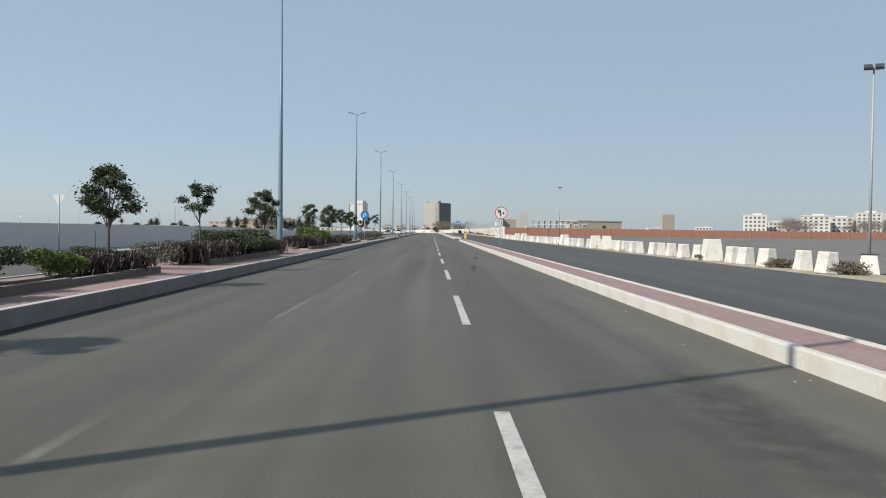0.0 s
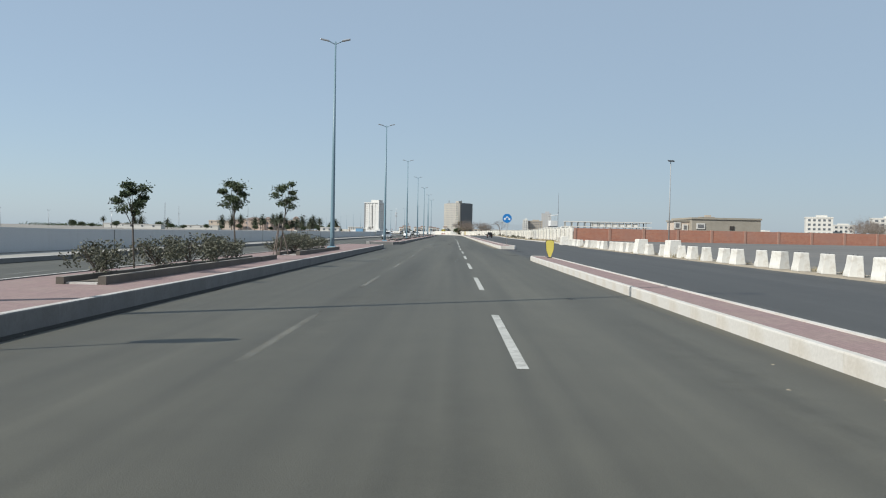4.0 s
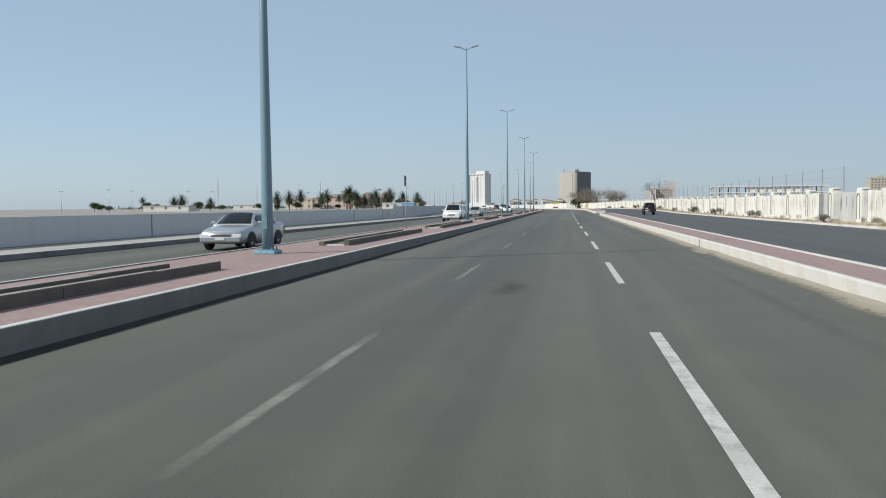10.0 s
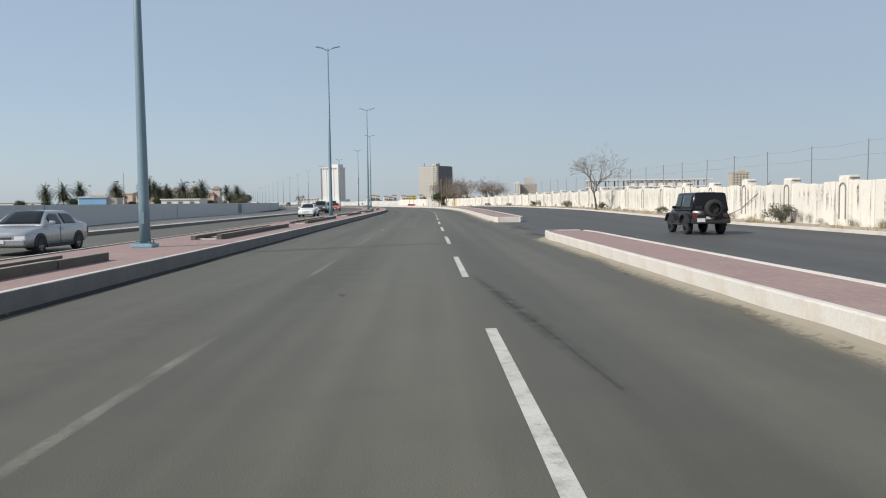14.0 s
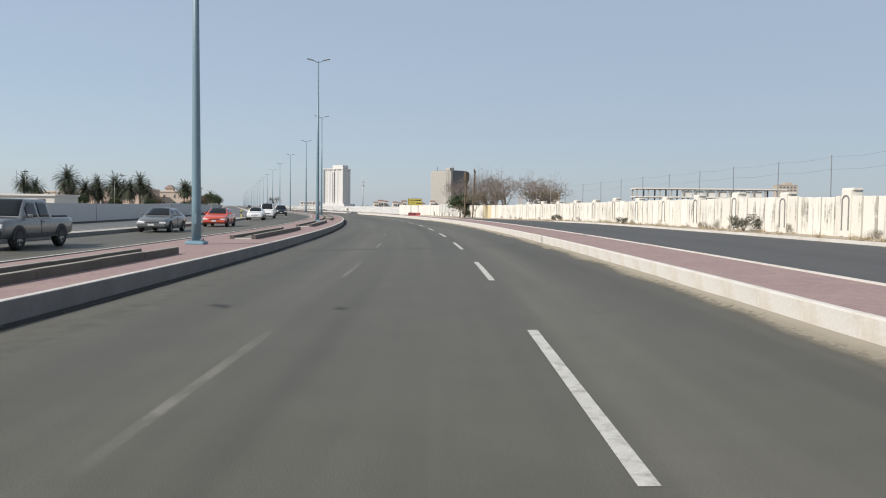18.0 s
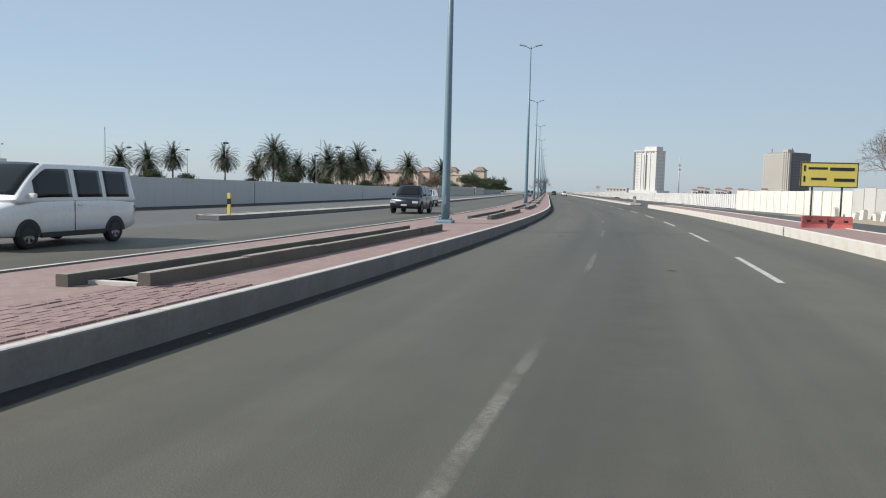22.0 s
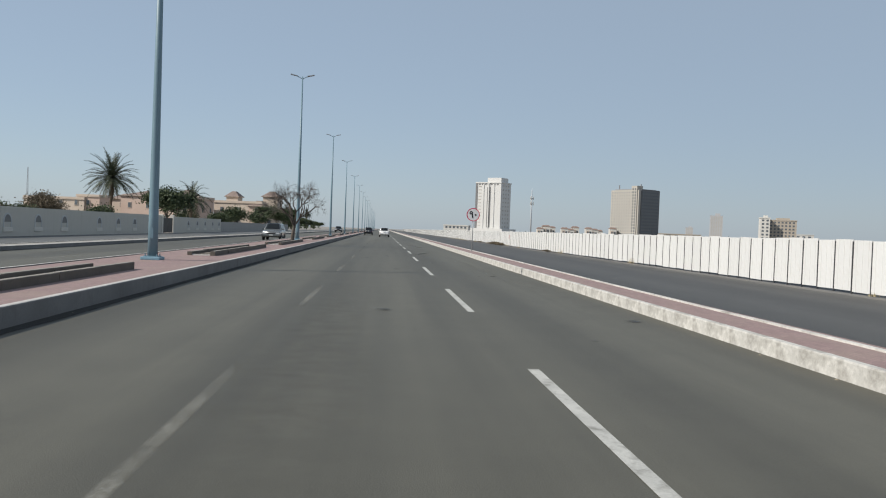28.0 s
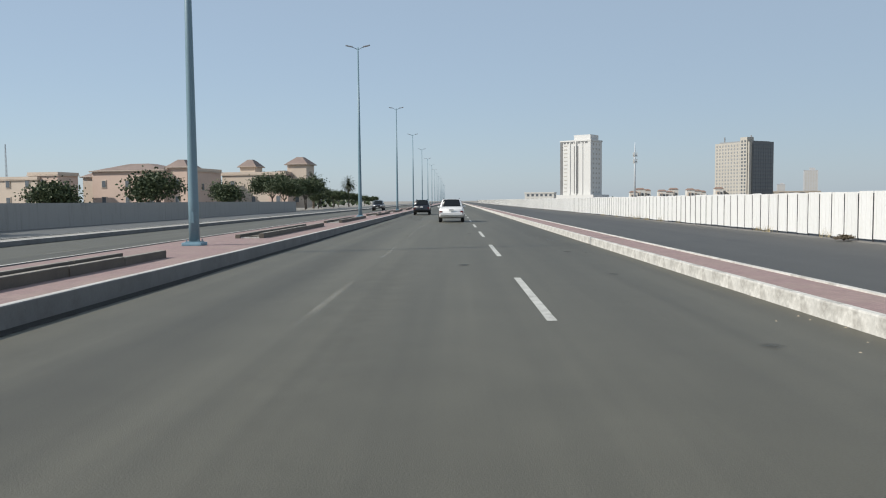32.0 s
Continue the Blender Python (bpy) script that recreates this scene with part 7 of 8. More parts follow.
for _ in range(420):
    s = rng.uniform(165, 450)
    c, r = at(s, wall_o(s) - rng.uniform(0.1, 0.6), 0.9 * wall_foot(s)), rng.uniform(0.04, 0.18)
    v = [bm.verts.new(c + Vector((x * r * rng.uniform(0.6, 1.2), y * r * rng.uniform(0.6, 1.2), z * r * rng.uniform(0.4, 1.0)))) for x, y, z in ((-1, -1, -0.6), (1, -1, -0.6), (1, 1, -0.6), (-1, 1, -0.6), (-0.6, -0.5, 0.7), (0.6, -0.6, 0.7), (0.5, 0.6, 0.7), (-0.6, 0.5, 0.7))]
    for q in ((4, 5, 6, 7), (0, 1, 5, 4), (1, 2, 6, 5), (2, 3, 7, 6), (3, 0, 4, 7)):
        bm.faces.new([v[i] for i in q])
tagged(link("rubble", bm, M["dust"]), "small stones and lumps of rubble below the wall", "rubble", kind="stuff")

# ---- buildings and far things ----
M["tower_white"] = mat("tower_white_cladding", (0.64, 0.635, 0.61), 0.8, vary=0.03, big=0.05, fine=0.6, bump=0)
M["tower_beige"] = mat("tower_beige_cladding", (0.44, 0.415, 0.365), 0.8, vary=0.04, big=0.05, fine=0.6, bump=0)
M["store_wall"] = mat("store_render", (0.36, 0.325, 0.265), 0.9, vary=0.08, big=0.3, fine=4, bump=0.1, stain=(0.27, 0.24, 0.2), amount=0.5)
M["tower_pale"] = mat("mast_white", (0.62, 0.65, 0.68), 0.6, vary=0.03, big=0.05, fine=0.6, bump=0)
M["tower_glass"] = mat("tower_dark_glass", (0.105, 0.11, 0.118), 0.35, vary=0.06, big=0.05, fine=0.6, bump=0)
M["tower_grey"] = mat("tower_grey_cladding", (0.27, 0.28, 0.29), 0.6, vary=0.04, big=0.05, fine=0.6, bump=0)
M["far_pane"] = mat("far_window_glass", (0.13, 0.145, 0.16), 0.25, vary=0.1, big=0.2, fine=1.0, bump=0)
M["far_band"] = mat("far_dark_band", (0.17, 0.17, 0.17), 0.6, vary=0.1, big=0.2, fine=1.0, bump=0)
M["stone_sand"] = mat("sand_render", (0.45, 0.395, 0.325), 0.9, vary=0.05, big=0.1, fine=2, bump=0.1)
M["stone_brown"] = mat("brown_render", (0.42, 0.335, 0.265), 0.9, vary=0.06, big=0.1, fine=2, bump=0.1)
M["flat_white"] = mat("far_white_render", (0.66, 0.64, 0.59), 0.9, vary=0.04, big=0.1, fine=2, bump=0.1)
# grey with distance haze mixed into the base colour
M["haze_tint"] = mat("haze_tinted_render", (0.46, 0.46, 0.46), 0.9, vary=0.03, big=0.1, fine=2, bump=0)
M["villa_pink"] = mat("peach_render", (0.59, 0.45, 0.37), 0.9, vary=0.05, big=0.2, fine=3, bump=0.1)
M["villa_cream"] = mat("cream_render", (0.59, 0.495, 0.405), 0.9, vary=0.05, big=0.2, fine=3, bump=0.1)
M["roof_tile"] = mat("brown_roof_tile", (0.235, 0.18, 0.155), 0.85, vary=0.12, big=0.4, fine=4, bump=0.3)
M["roof_red"] = mat("red_roof_tile", (0.25, 0.17, 0.135), 0.85, vary=0.12, big=0.2, fine=3, bump=0.2)
M["concrete"] = mat("raw_concrete", (0.36, 0.345, 0.31), 0.9, vary=0.08, big=0.3, fine=4, bump=0.2)
M["blue_sheet"] = mat("pale_blue_sheet", (0.22, 0.42, 0.62), 0.5, vary=0.05, big=0.5, fine=6, bump=0.05)


def block(parent, name, w, d, h, x, y, z, m, bevel=0.0):
    return part(name, box_bm(w, d, h, x, y, z, bevel=bevel), m, parent)


def windows(parent, w, face_y, z0, z1, cols, rows, ww, wh, pane_mat, x0=0.0, axis_="x", sill=False):
    """Rows of panes on the front (axis x) or on the right side (axis y)."""
    first_ = None
    for r in range(rows):
        for c in range(cols):
            u = x0 - w / 2 + w * (c + 0.5) / cols
            z = z0 + (z1 - z0) * (r + 0.5) / rows - wh / 2
            pos = (u, face_y, z) if axis_ == "x" else (face_y, u, z)
            mm = Matrix.Translation(pos)
            if first_ is None:
                b = box_bm(ww, 0.3, wh) if axis_ == "x" else box_bm(0.3, ww, wh)
                first_ = part("window", b, pane_mat, parent)
                first_.matrix_basis = mm
            else:
                again("window", first_, mm, parent)


# white hotel tower; local front faces -y
tw = empty("white_tower")
block(tw, "main_block", 24, 17, 44, 0, 0, 0, M["tower_white"])
block(tw, "podium", 36, 24, 5, -2, 0, 0, M["tower_white"])
block(tw, "crown", 13, 12, 4.2, 4, 0, 44, M["tower_white"])
block(tw, "parapet", 24.8, 17.8, 1.0, 0, 0, 43.4, M["tower_white"])
block(tw, "dark_strip", 3.2, 0.5, 34, 0.6, -8.5, 6, M["far_band"])
block(tw, "centre_fin", 1.0, 1.0, 38, 0.6, -8.8, 5.5, M["tower_white"])
for x in (-4.5, 5.5):
    block(tw, "pilaster", 0.9, 0.7, 37, x, -8.6, 5.5, M["tower_white"])
block(tw, "corner_glass", 2.0, 0.6, 40, -11.2, -8.4, 4, M["far_band"])
windows(tw, 3.4, -8.5, 6, 42, 1, 13, 2.6, 0.55, M["tower_beige"], -8.0)
windows(tw, 20, -8.52, 41, 44, 7, 1, 1.8, 1.0, M["far_band"], 0)
windows(tw, 13, 12.02, 5, 43, 3, 11, 1.2, 1.2, M["tower_beige"], 0, "y")
tw.matrix_basis = stand(1250, 101.5) @ Matrix.Rotation(radians(-37.6), 4, "Z") @ Matrix.Diagonal((1.02, 1.02, 1.0, 1))
tagged(tw, "tall white hotel tower with a dark central strip", "tower")
tg = empty("beige_tower")
block(tg, "main_block", 36, 30, 50, 0, 0, 0, M["tower_beige"])
block(tg, "stair_shaft", 7, 8, 54, 13, -12, 0, M["tower_beige"])
block(tg, "glass_side", 1.2, 26, 50.5, 18, 1, 0, M["tower_glass"])
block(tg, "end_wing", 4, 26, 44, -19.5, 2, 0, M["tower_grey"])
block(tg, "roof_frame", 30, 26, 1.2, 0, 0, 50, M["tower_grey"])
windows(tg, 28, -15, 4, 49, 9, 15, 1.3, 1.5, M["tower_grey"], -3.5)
windows(tg, 6, -16, 4, 52, 2, 16, 1.6, 1.7, M["far_pane"], 13)
windows(tg, 24, 18.65, 3, 49, 8, 14, 2.2, 1.9, M["far_pane"], 1, "y")
for x in (-14, 14):
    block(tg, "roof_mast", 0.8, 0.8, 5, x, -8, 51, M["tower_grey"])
tg.matrix_basis = stand(1400, 274) @ Matrix.Rotation(radians(-60.0), 4, "Z") @ Matrix.Diagonal((1.07, 1.07, 1.03, 1))
tagged(tg, "broad beige office tower with a dark glass side", "tower")

ms = empty("telecom_mast")
part("pole", tube_bm([(0, 0, 0), (0, 0, 22), (0, 0, 30), (0, 0, 32.5)], [0.6, 0.42, 0.25, 0.1], 10), M["tower_pale"], ms, smooth=True)
for z in (21, 24.5):
    for k in range(3):
        a = 2.1 * k
        block(ms, "antenna", 0.4, 0.4, 2.4, math.cos(a) * 1.1, math.sin(a) * 1.1, z, M["tower_white"])
    part("collar", tube_bm([(0, 0, z + 0.8), (0, 0, z + 1.2)], 1.1, 12), M["tower_grey"], ms)
ms.matrix_basis = stand(1100.4, 107.0)
tagged(ms, "slender white telephone mast", "mast")


def tower_far(label, s, o, w, d, h, m, cols, rows, spin=-20, cap=True):
    # farthest blocks get pale panes, a low contrast painted in for haze
    pane_mat = M["tower_beige"] if h > 40 and s > 2000 else M["far_pane"]
    ob = empty("apartment_block")
    block(ob, "wall", w, d, h, 0, 0, 0, m)
    if cap:
        block(ob, "roof_house", w * 0.4, d * 0.5, h * 0.09, w * 0.1, 0, h, m)
    windows(ob, w * 0.92, -d / 2, h * 0.05, h * 0.97, cols, rows, w * 0.92 / cols * 0.5, h / rows * 0.45, pane_mat)
    windows(ob, d * 0.9, w / 2, h * 0.05, h * 0.97, max(2, cols // 2), rows, d * 0.9 / max(2, cols // 2) * 0.5, h / rows * 0.45, pane_mat, 0, "y")
    block(ob, "parapet", w + 0.6, d + 0.6, 0.9, 0, 0, h - 0.6, m)
    ob.matrix_basis = stand(s, o, 0, spin)
    return tagged(ob, label, "building")


tower_far("far tower block with haze put into its pale colour", 3437, 1236, 44, 30, 95, M["haze_tint"], 5, 18)
tower_far("low far tower block with haze put into its pale colour", 3450, 1140, 26, 24, 48, M["haze_tint"], 4, 10)
tower_far("brown apartment building with white corner", 1268, 366, 27, 17, 22.5, M["stone_sand"], 8, 7)
tower_far("white stair wing of the brown building", 1262, 349, 8, 13, 24.0, M["flat_white"], 2, 7)
tower_far("sand coloured apartment building", 1076, 558.6, 20, 16, 31, M["stone_sand"], 5, 9)
for i, (s, o, w, h) in enumerate(((600, 361, 20, 19.5), (612, 392, 20, 14), (596, 424, 24, 20), (602, 455, 24, 19), (590, 478, 22, 23.5), (585, 512, 28, 25.5), (642, 336, 16, 8), (570, 548, 30, 24))):
    tower_far("white apartment block with rows of balconies", s, o, w, 16, h, M["flat_white"], 5, max(3, int(h / 3.3)), -35)
tower_far("low white building beside the white tower", 1215, 68, 20, 12, 6.5, M["flat_white"], 6, 2, -15, cap=False)
for i in (3, 5, 7, 8):
    tower_far("low white building on the horizon", 1480 + 40 * (i % 3), 60 + 95 * i, 36 + 9 * (i % 4), 20, 8 + 3 * (i % 3), M["flat_white"] if i % 3 else M["stone_sand"], 6, 2, -15, cap=i % 2 == 0)
for s, o, w, h in ((1700, -120, 40, 6), (1500, -90, 26, 5)):
    tower_far("low pale shop building near the horizon", s, o, w, 14, h, M["flat_white"], 6, 1, 0, cap=False)


# red-roofed terrace of houses
def row_house(s, o, w, h, spin=0):
    ob = empty("far_house")
    block(ob, "wall", w, 10, h, 0, 0, 0, M["flat_white"])
    block(ob, "gable", w * 0.4, 2, h * 0.8, -w * 0.2, -5.6, 0, M["villa_cream"])
    part("roof", box_bm(w + 0.8, 10.8, 1.5, 0, 0, h, top=0.6, topy=0.3), M["roof_red"], ob)
    for x in (-0.22, 0.25):
        block(ob, "window", w * 0.16, 0.3, h * 0.25, x * w, -6.7 if x < 0 else -5.1, h * 0.45, M["far_pane"])
    ob.matrix_basis = stand(s, o, 0, spin)
    return tagged(ob, "small cream house with a brown tiled roof", "house", "far houses beyond the hoarding")


for i in range(11):
    row_house(1395 + 12 * (i % 3), 172 + 8.6 * i, 7.0 + (i * 5) % 3, 7.6 + 1.8 * ((i * 7) % 4) / 2, -8)

# peach villas on the left
def villa(s, o, spin, blocks, label):
    ob = empty("villa")
    for x, y, w, d, h, roof, m in blocks:
        b = block(ob, "wall", w, d, h, x, y, 0, M[m])
        if roof == "hip":
            part("roof", box_bm(w + 1.4, d + 1.4, 2.0, x, y, h, top=0.25, topy=0.25), M["roof_tile"], ob)
            block(ob, "eaves", w + 1.2, d + 1.2, 0.3, x, y, h - 0.15, M["villa_cream"])
        else:
            block(ob, "parapet", w + 0.4, d + 0.4, 0.6, x, y, h - 0.3, M["villa_cream"])
            block(ob, "cornice", w + 0.7, d + 0.7, 0.2, x, y, h - 0.55, M["villa_cream"])
        for k in range(max(1, int(w / 6))):
            for z in ((1.2, 5.2) if h > 6 else (1.2,)):
                u = x - w / 2 + w * (k + 0.5) / max(1, int(w / 6))
                fr = block(ob, "window", 1.5, 0.3, 2.0, u, y - d / 2, z, M["villa_cream"])
                part("pane", box_bm(1.1, 0.1, 1.6, u, y - d / 2 - 0.17, z + 0.2), M["far_pane"], fr)
        for k in range(max(1, int(d / 6))):
            u = y - d / 2 + d * (k + 0.5) / max(1, int(d / 6))
            fr = block(ob, "window", 0.3, 1.5, 2.0, x + w / 2, u, h * 0.45, M["villa_cream"])
            part("pane", box_bm(0.1, 1.1, 1.6, x + w / 2 + 0.17, u, h * 0.45 + 0.2), M["far_pane"], fr)
    ob.matrix_basis = stand(s, o, 0, spin) @ Matrix.Diagonal((1, 1, 1.13, 1))
    return tagged(ob, label, "house", "villas behind the garden wall")


villa(888, -80, -12, ((0, 0, 22, 16, 9.3, "hip", "villa_pink"), (14, 3, 9, 14, 9.6, "flat", "villa_pink"), (14, -3, 6, 6, 10.0, "hip", "villa_pink"), (-14, 4, 9, 12, 8.2, "hip", "villa_cream")), "large peach villa with brown tiled roofs")
villa(903, -49, -12, ((0, 0, 20, 16, 9.0, "flat", "villa_cream"), (8, -5, 6, 7, 7.6, "hip", "villa_pink"), (12, -1, 6, 6, 11.2, "hip", "villa_cream"), (-6, 3, 5, 5, 11.0, "hip", "villa_cream")), "cream villa with small tiled turrets")
villa(880, -112, -12, ((0, 0, 24, 14, 7.6, "flat", "villa_cream"), (13, -2, 9, 8, 8.6, "flat", "villa_pink")), "cream flat-roofed villa with a peach wing")

# unfinished concrete frame on the right
cf = empty("concrete_frame_building")
for lv in (4.4, 8.8, 13.2):
    block(cf, "slab", 78, 18, 0.7, 0, 0, lv, M["flat_white"])
for x in range(-38, 39, 6):
    for y in (-8, 8):
        block(cf, "column", 0.7, 0.7, 13.2, x, y, 0, M["concrete"])
for x in range(-12, 30, 6):
    block(cf, "infill", 5.2, 0.4, 3.6, x, -7.5, 8.9, M["flat_white"])
cf.matrix_basis = stand(720, 232, 0, -20)
tagged(cf, "unfinished building of bare concrete floors and columns", "building")

# flat-roofed store behind the red wall
wh = empty("warehouse")
block(wh, "wall", 11.2, 12, 4.55, 5.6, 6, 0, M["store_wall"])
block(wh, "parapet", 11.5, 12.3, 0.3, 5.6, 6, 4.5, M["store_wall"])
block(wh, "annexe", 2.6, 4, 4.1, -1.28, 3.5, 0, M["villa_cream"])
block(wh, "annexe_roof", 2.8, 4.3, 0.22, -1.4, 3.5, 4.1, M["store_wall"])
for x, z, w, h in ((-2.0, 3.0, 0.85, 0.9), (-0.7, 2.7, 0.7, 0.85), (1.4, 3.0, 1.2, 0.75)):
    f = block(wh, "window_frame", w + 0.2, 0.24, h + 0.2, x, 1.5 if x < 0 else 0, z - 0.1, M["flat_white"])
    part("window", box_bm(w - 0.25, 0.3, h - 0.2, x, 1.5 if x < 0 else 0, z + 0.1), M["far_band"], f)
block(wh, "vent_hole", 0.75, 0.2, 0.62, 6.5, 0, 2.85, M["bed_wall_dark"])
wh.matrix_basis = stand(166, 47.8, 0)
tagged(wh, "low sand coloured store with small square openings", "building")

# guard cabin on a steel platform, with a whip aerial
gt = empty("guard_platform")
for x in (-1.5, 1.5):
    for y in (-1.2, 1.2):
        part("leg", tube_bm([(x, y, 0), (x, y, 5.1)], 0.055, 6), M["panel"] if x < 0 else M["post_grey"], gt)
for y in (-1.2, 1.2):
    part("brace", tube_bm([(-1.5, y, 0.4), (1.5, y, 2.7)], 0.03, 5), M["dark_steel"], gt)
    part("brace", tube_bm([(1.5, y, 0.4), (-1.5, y, 2.7)], 0.03, 5), M["dark_steel"], gt)
block(gt, "platform", 3.4, 2.8, 0.14, 0, 0, 2.95, M["dark_steel"])
for x, y, w, d in ((0, -1.25, 3.1, 0.08), (0, 1.25, 3.1, 0.08), (-1.55, 0, 0.08, 2.5), (1.55, 0, 0.08, 2.5)):
    block(gt, "parapet_panel", w, d, 1.1, x, y, 3.09, M["panel"])
for y in (-1.25, 1.25):
    part("roof_beam", tube_bm([(-1.7, y, 5.1), (1.7, y, 5.35)], 0.07, 6), M["panel"], gt)
for x in (-1.6, 0, 1.6):
    part("roof_beam", tube_bm([(x, -1.4, 5.2 + 0.07 * x), (x, 1.4, 5.2 + 0.07 * x)], 0.06, 6), M["dark_steel"] if x < 0 else M["panel"], gt)
gt.matrix_basis = stand(194.3, 28.6, 0.1, 8) @ Matrix.Diagonal((0.44, 0.7, 1, 1))
tagged(gt, "small white guard platform on steel legs behind the wall", "platform")
ar = empty("aerial_mast")
part("pole", tube_bm([(0, 0, 0), (0, 0, 6), (0, 0, 9.6)], [0.06, 0.045, 0.02], 6), M["steel"], ar)
part("guy_collar", tube_bm([(0, 0, 5.6), (0, 0, 5.75)], 0.09, 6), M["dark_steel"], ar)
ar.matrix_basis = stand(191.2, 29.2, 0.1)
tagged(ar, "thin steel aerial mast", "mast")


# flood-light masts
def flood(h, heads, label, group, half=0.8, r=0.11, m="steel"):
    ob = empty("floodlight_mast")
    part("pole", tube_bm([(0, 0, 0), (0, 0, h)], [r, r * 0.55], 10), M[m], ob, smooth=True)
    part("crossbar", tube_bm([(-half, 0, h - 0.1), (half, 0, h - 0.1)], 0.03, 6), M["steel"], ob)
    for k in range(heads):
        x = (2.0 * k / max(1, heads - 1) - 1) * half * 0.9
        b = box_bm(min(0.5, half * 1.4), 0.3 if half < 0.5 else 0.22, 0.14 if half < 0.5 else 0.3, 0, 0, 0, bevel=0.03)
        b.transform(Matrix.Translation((x, -0.05, h - 0.08)) @ Matrix.Rotation(radians(35), 4, "X"))
        part("floodlight", b, M["dark_steel"], ob)
    return tagged(ob, label, "floodlight", group)


fm = flood(13.0, 2, "grey floodlight mast on the vacant lot", "floodlight masts on the lot", 0.32, 0.1, "post_grey")
copies(fm, [(151.8, 40.2, 0, 1.0)])
fm.rotation_euler = (0, 0, 0.3)
f2 = flood(8.15, 2, "short grey lamp post behind the barriers", "floodlight masts on the lot", 0.22, 0.062, "post_grey")
part("footing", box_bm(0.78, 0.78, 0.82, 0, 0, -0.06, bevel=0.04, top=0.7), M["barrier"], f2)
part("base_plate", box_bm(0.62, 0.62, 0.04, 0, 0, 0.757, bevel=0.01), M["dark_steel"], f2)
copies(f2, [(-11.2, 27.2, 0, 1.09)])
f2.rotation_euler = (0, 0, -0.5)
def ring_mast(h):
    """A thin mast whose head is a ring of round floodlights on short arms."""
    ob = empty("floodlight_mast")
    part("pole", tube_bm([(0, 0, 0), (0, 0, h)], [0.11, 0.06], 10), M["steel"], ob, smooth=True)
    part("ring", tube_bm([(0.42 * math.cos(a), 0.42 * math.sin(a), h - 0.35) for a in (2 * math.pi * i / 16 for i in range(17))], 0.03, 6), M["steel"], ob)
    for k in range(6):
        a = 2 * math.pi * k / 6
        c, n = math.cos(a), math.sin(a)
        part("arm", tube_bm([(0, 0, h - 0.2), (0.42 * c, 0.42 * n, h - 0.35)], 0.025, 5), M["steel"], ob)
        part("floodlight", tube_bm([(0.42 * c, 0.42 * n, h - 0.3), (0.5 * c, 0.5 * n, h - 0.45), (0.64 * c, 0.64 * n, h - 0.6)], [0.1, 0.15, 0.2], 10), M["dark_steel"], ob)
    part("finial", tube_bm([(0, 0, h), (0, 0, h + 0.5)], 0.03, 5), M["steel"], ob)
    return tagged(ob, "thin floodlight mast with a ring of lamps among the palms", "floodlight", "floodlight masts among the palms")


copies(ring_mast(11.6), [(622.2, -49.4, 0, 1.0), (625.2, -105.5, 0, 0.95), (624.3, -89.2, 0, 0.86), (622.1, -78.1, 0, 1.03), (655.0, -47.6, 0, 1.04), (603.2, -49.2, 0, 0.76)])
fp = flood(11.5, 2, "thin far floodlight mast beyond the wall", "floodlight masts beyond the wall")
copies(fp, [(650, -160, 0, 1.0), (560, -130, 0, 0.8), (570, -170, 0, 0.85), (590, -210, 0, 0.9), (600, -250, 0, 0.9), (618, -300, 0, 0.95), (500, -160, 0, 0.8), (480, -210, 0, 0.8)])
# lattice mast near the palms
lm = empty("lattice_mast")
for x, y in ((-0.5, -0.3), (0.5, -0.3), (0, 0.55)):
    part("leg", tube_bm([(x, y, 0), (x * 0.25, y * 0.25, 22)], 0.06, 5), M["steel"], lm)
for k in range(14):
    z, t = k * 1.55, 1 - 0.75 * k / 14
    part("lattice_bar", tube_bm([(-0.5 * t, -0.3 * t, z), (0.5 * t, -0.3 * t, z + 1.5), (0, 0.55 * t, z + 1.5), (-0.5 * t, -0.3 * t, z)], 0.035, 4), M["steel"], lm)
copies(tagged(lm, "thin steel lattice mast in the distance", "mast", "lattice masts in the distance"), [(740, -88, 0, 0.9), (690, -150, 0, 0.9), (960, -160, 0, 1.1)])

# blue container and a low house behind the left wall
bc = empty("blue_cabin")
block(bc, "body", 2.7, 2.6, 2.35, -0.9, 0, 0, M["blue_sheet"])
block(bc, "side_panel", 0.06, 2.4, 2.1, -2.32, 0, 0.1, M["panel"])
block(bc, "roof", 2.9, 2.8, 0.1, -0.9, 0, 2.35, M["panel"])
block(bc, "annexe", 1.0, 2.4, 2.3, 0.98, 0.1, 0, M["concrete"])
bc.matrix_basis = stand(337, -25.6, 0, 8)
tagged(bc, "pale blue sheet cabin behind the wall", "cabin")
for s, o, w, h, m in ((481.5, -45, 10, 2.7, "flat_white"), (640, -120, 24, 2.9, "flat_white"), (700, -180, 30, 3.4, "flat_white"), (560, -150, 22, 2.5, "flat_white")):
    hb = empty("low_house")
    block(hb, "wall", w, 9, h, 0, 0, 0, M[m])
    block(hb, "roof_edge", w + 0.5, 9.5, 0.3, 0, 0, h, M["flat_white"])
    for k in range(3):
        block(hb, "window", 1.1, 0.2, 0.9, -w * 0.3 + k * w * 0.3, -4.5, h * 0.5, M["far_pane"])
    hb.matrix_basis = stand(s, o, 0, -10)
    tagged(hb, "low flat-roofed house behind the wall", "house")
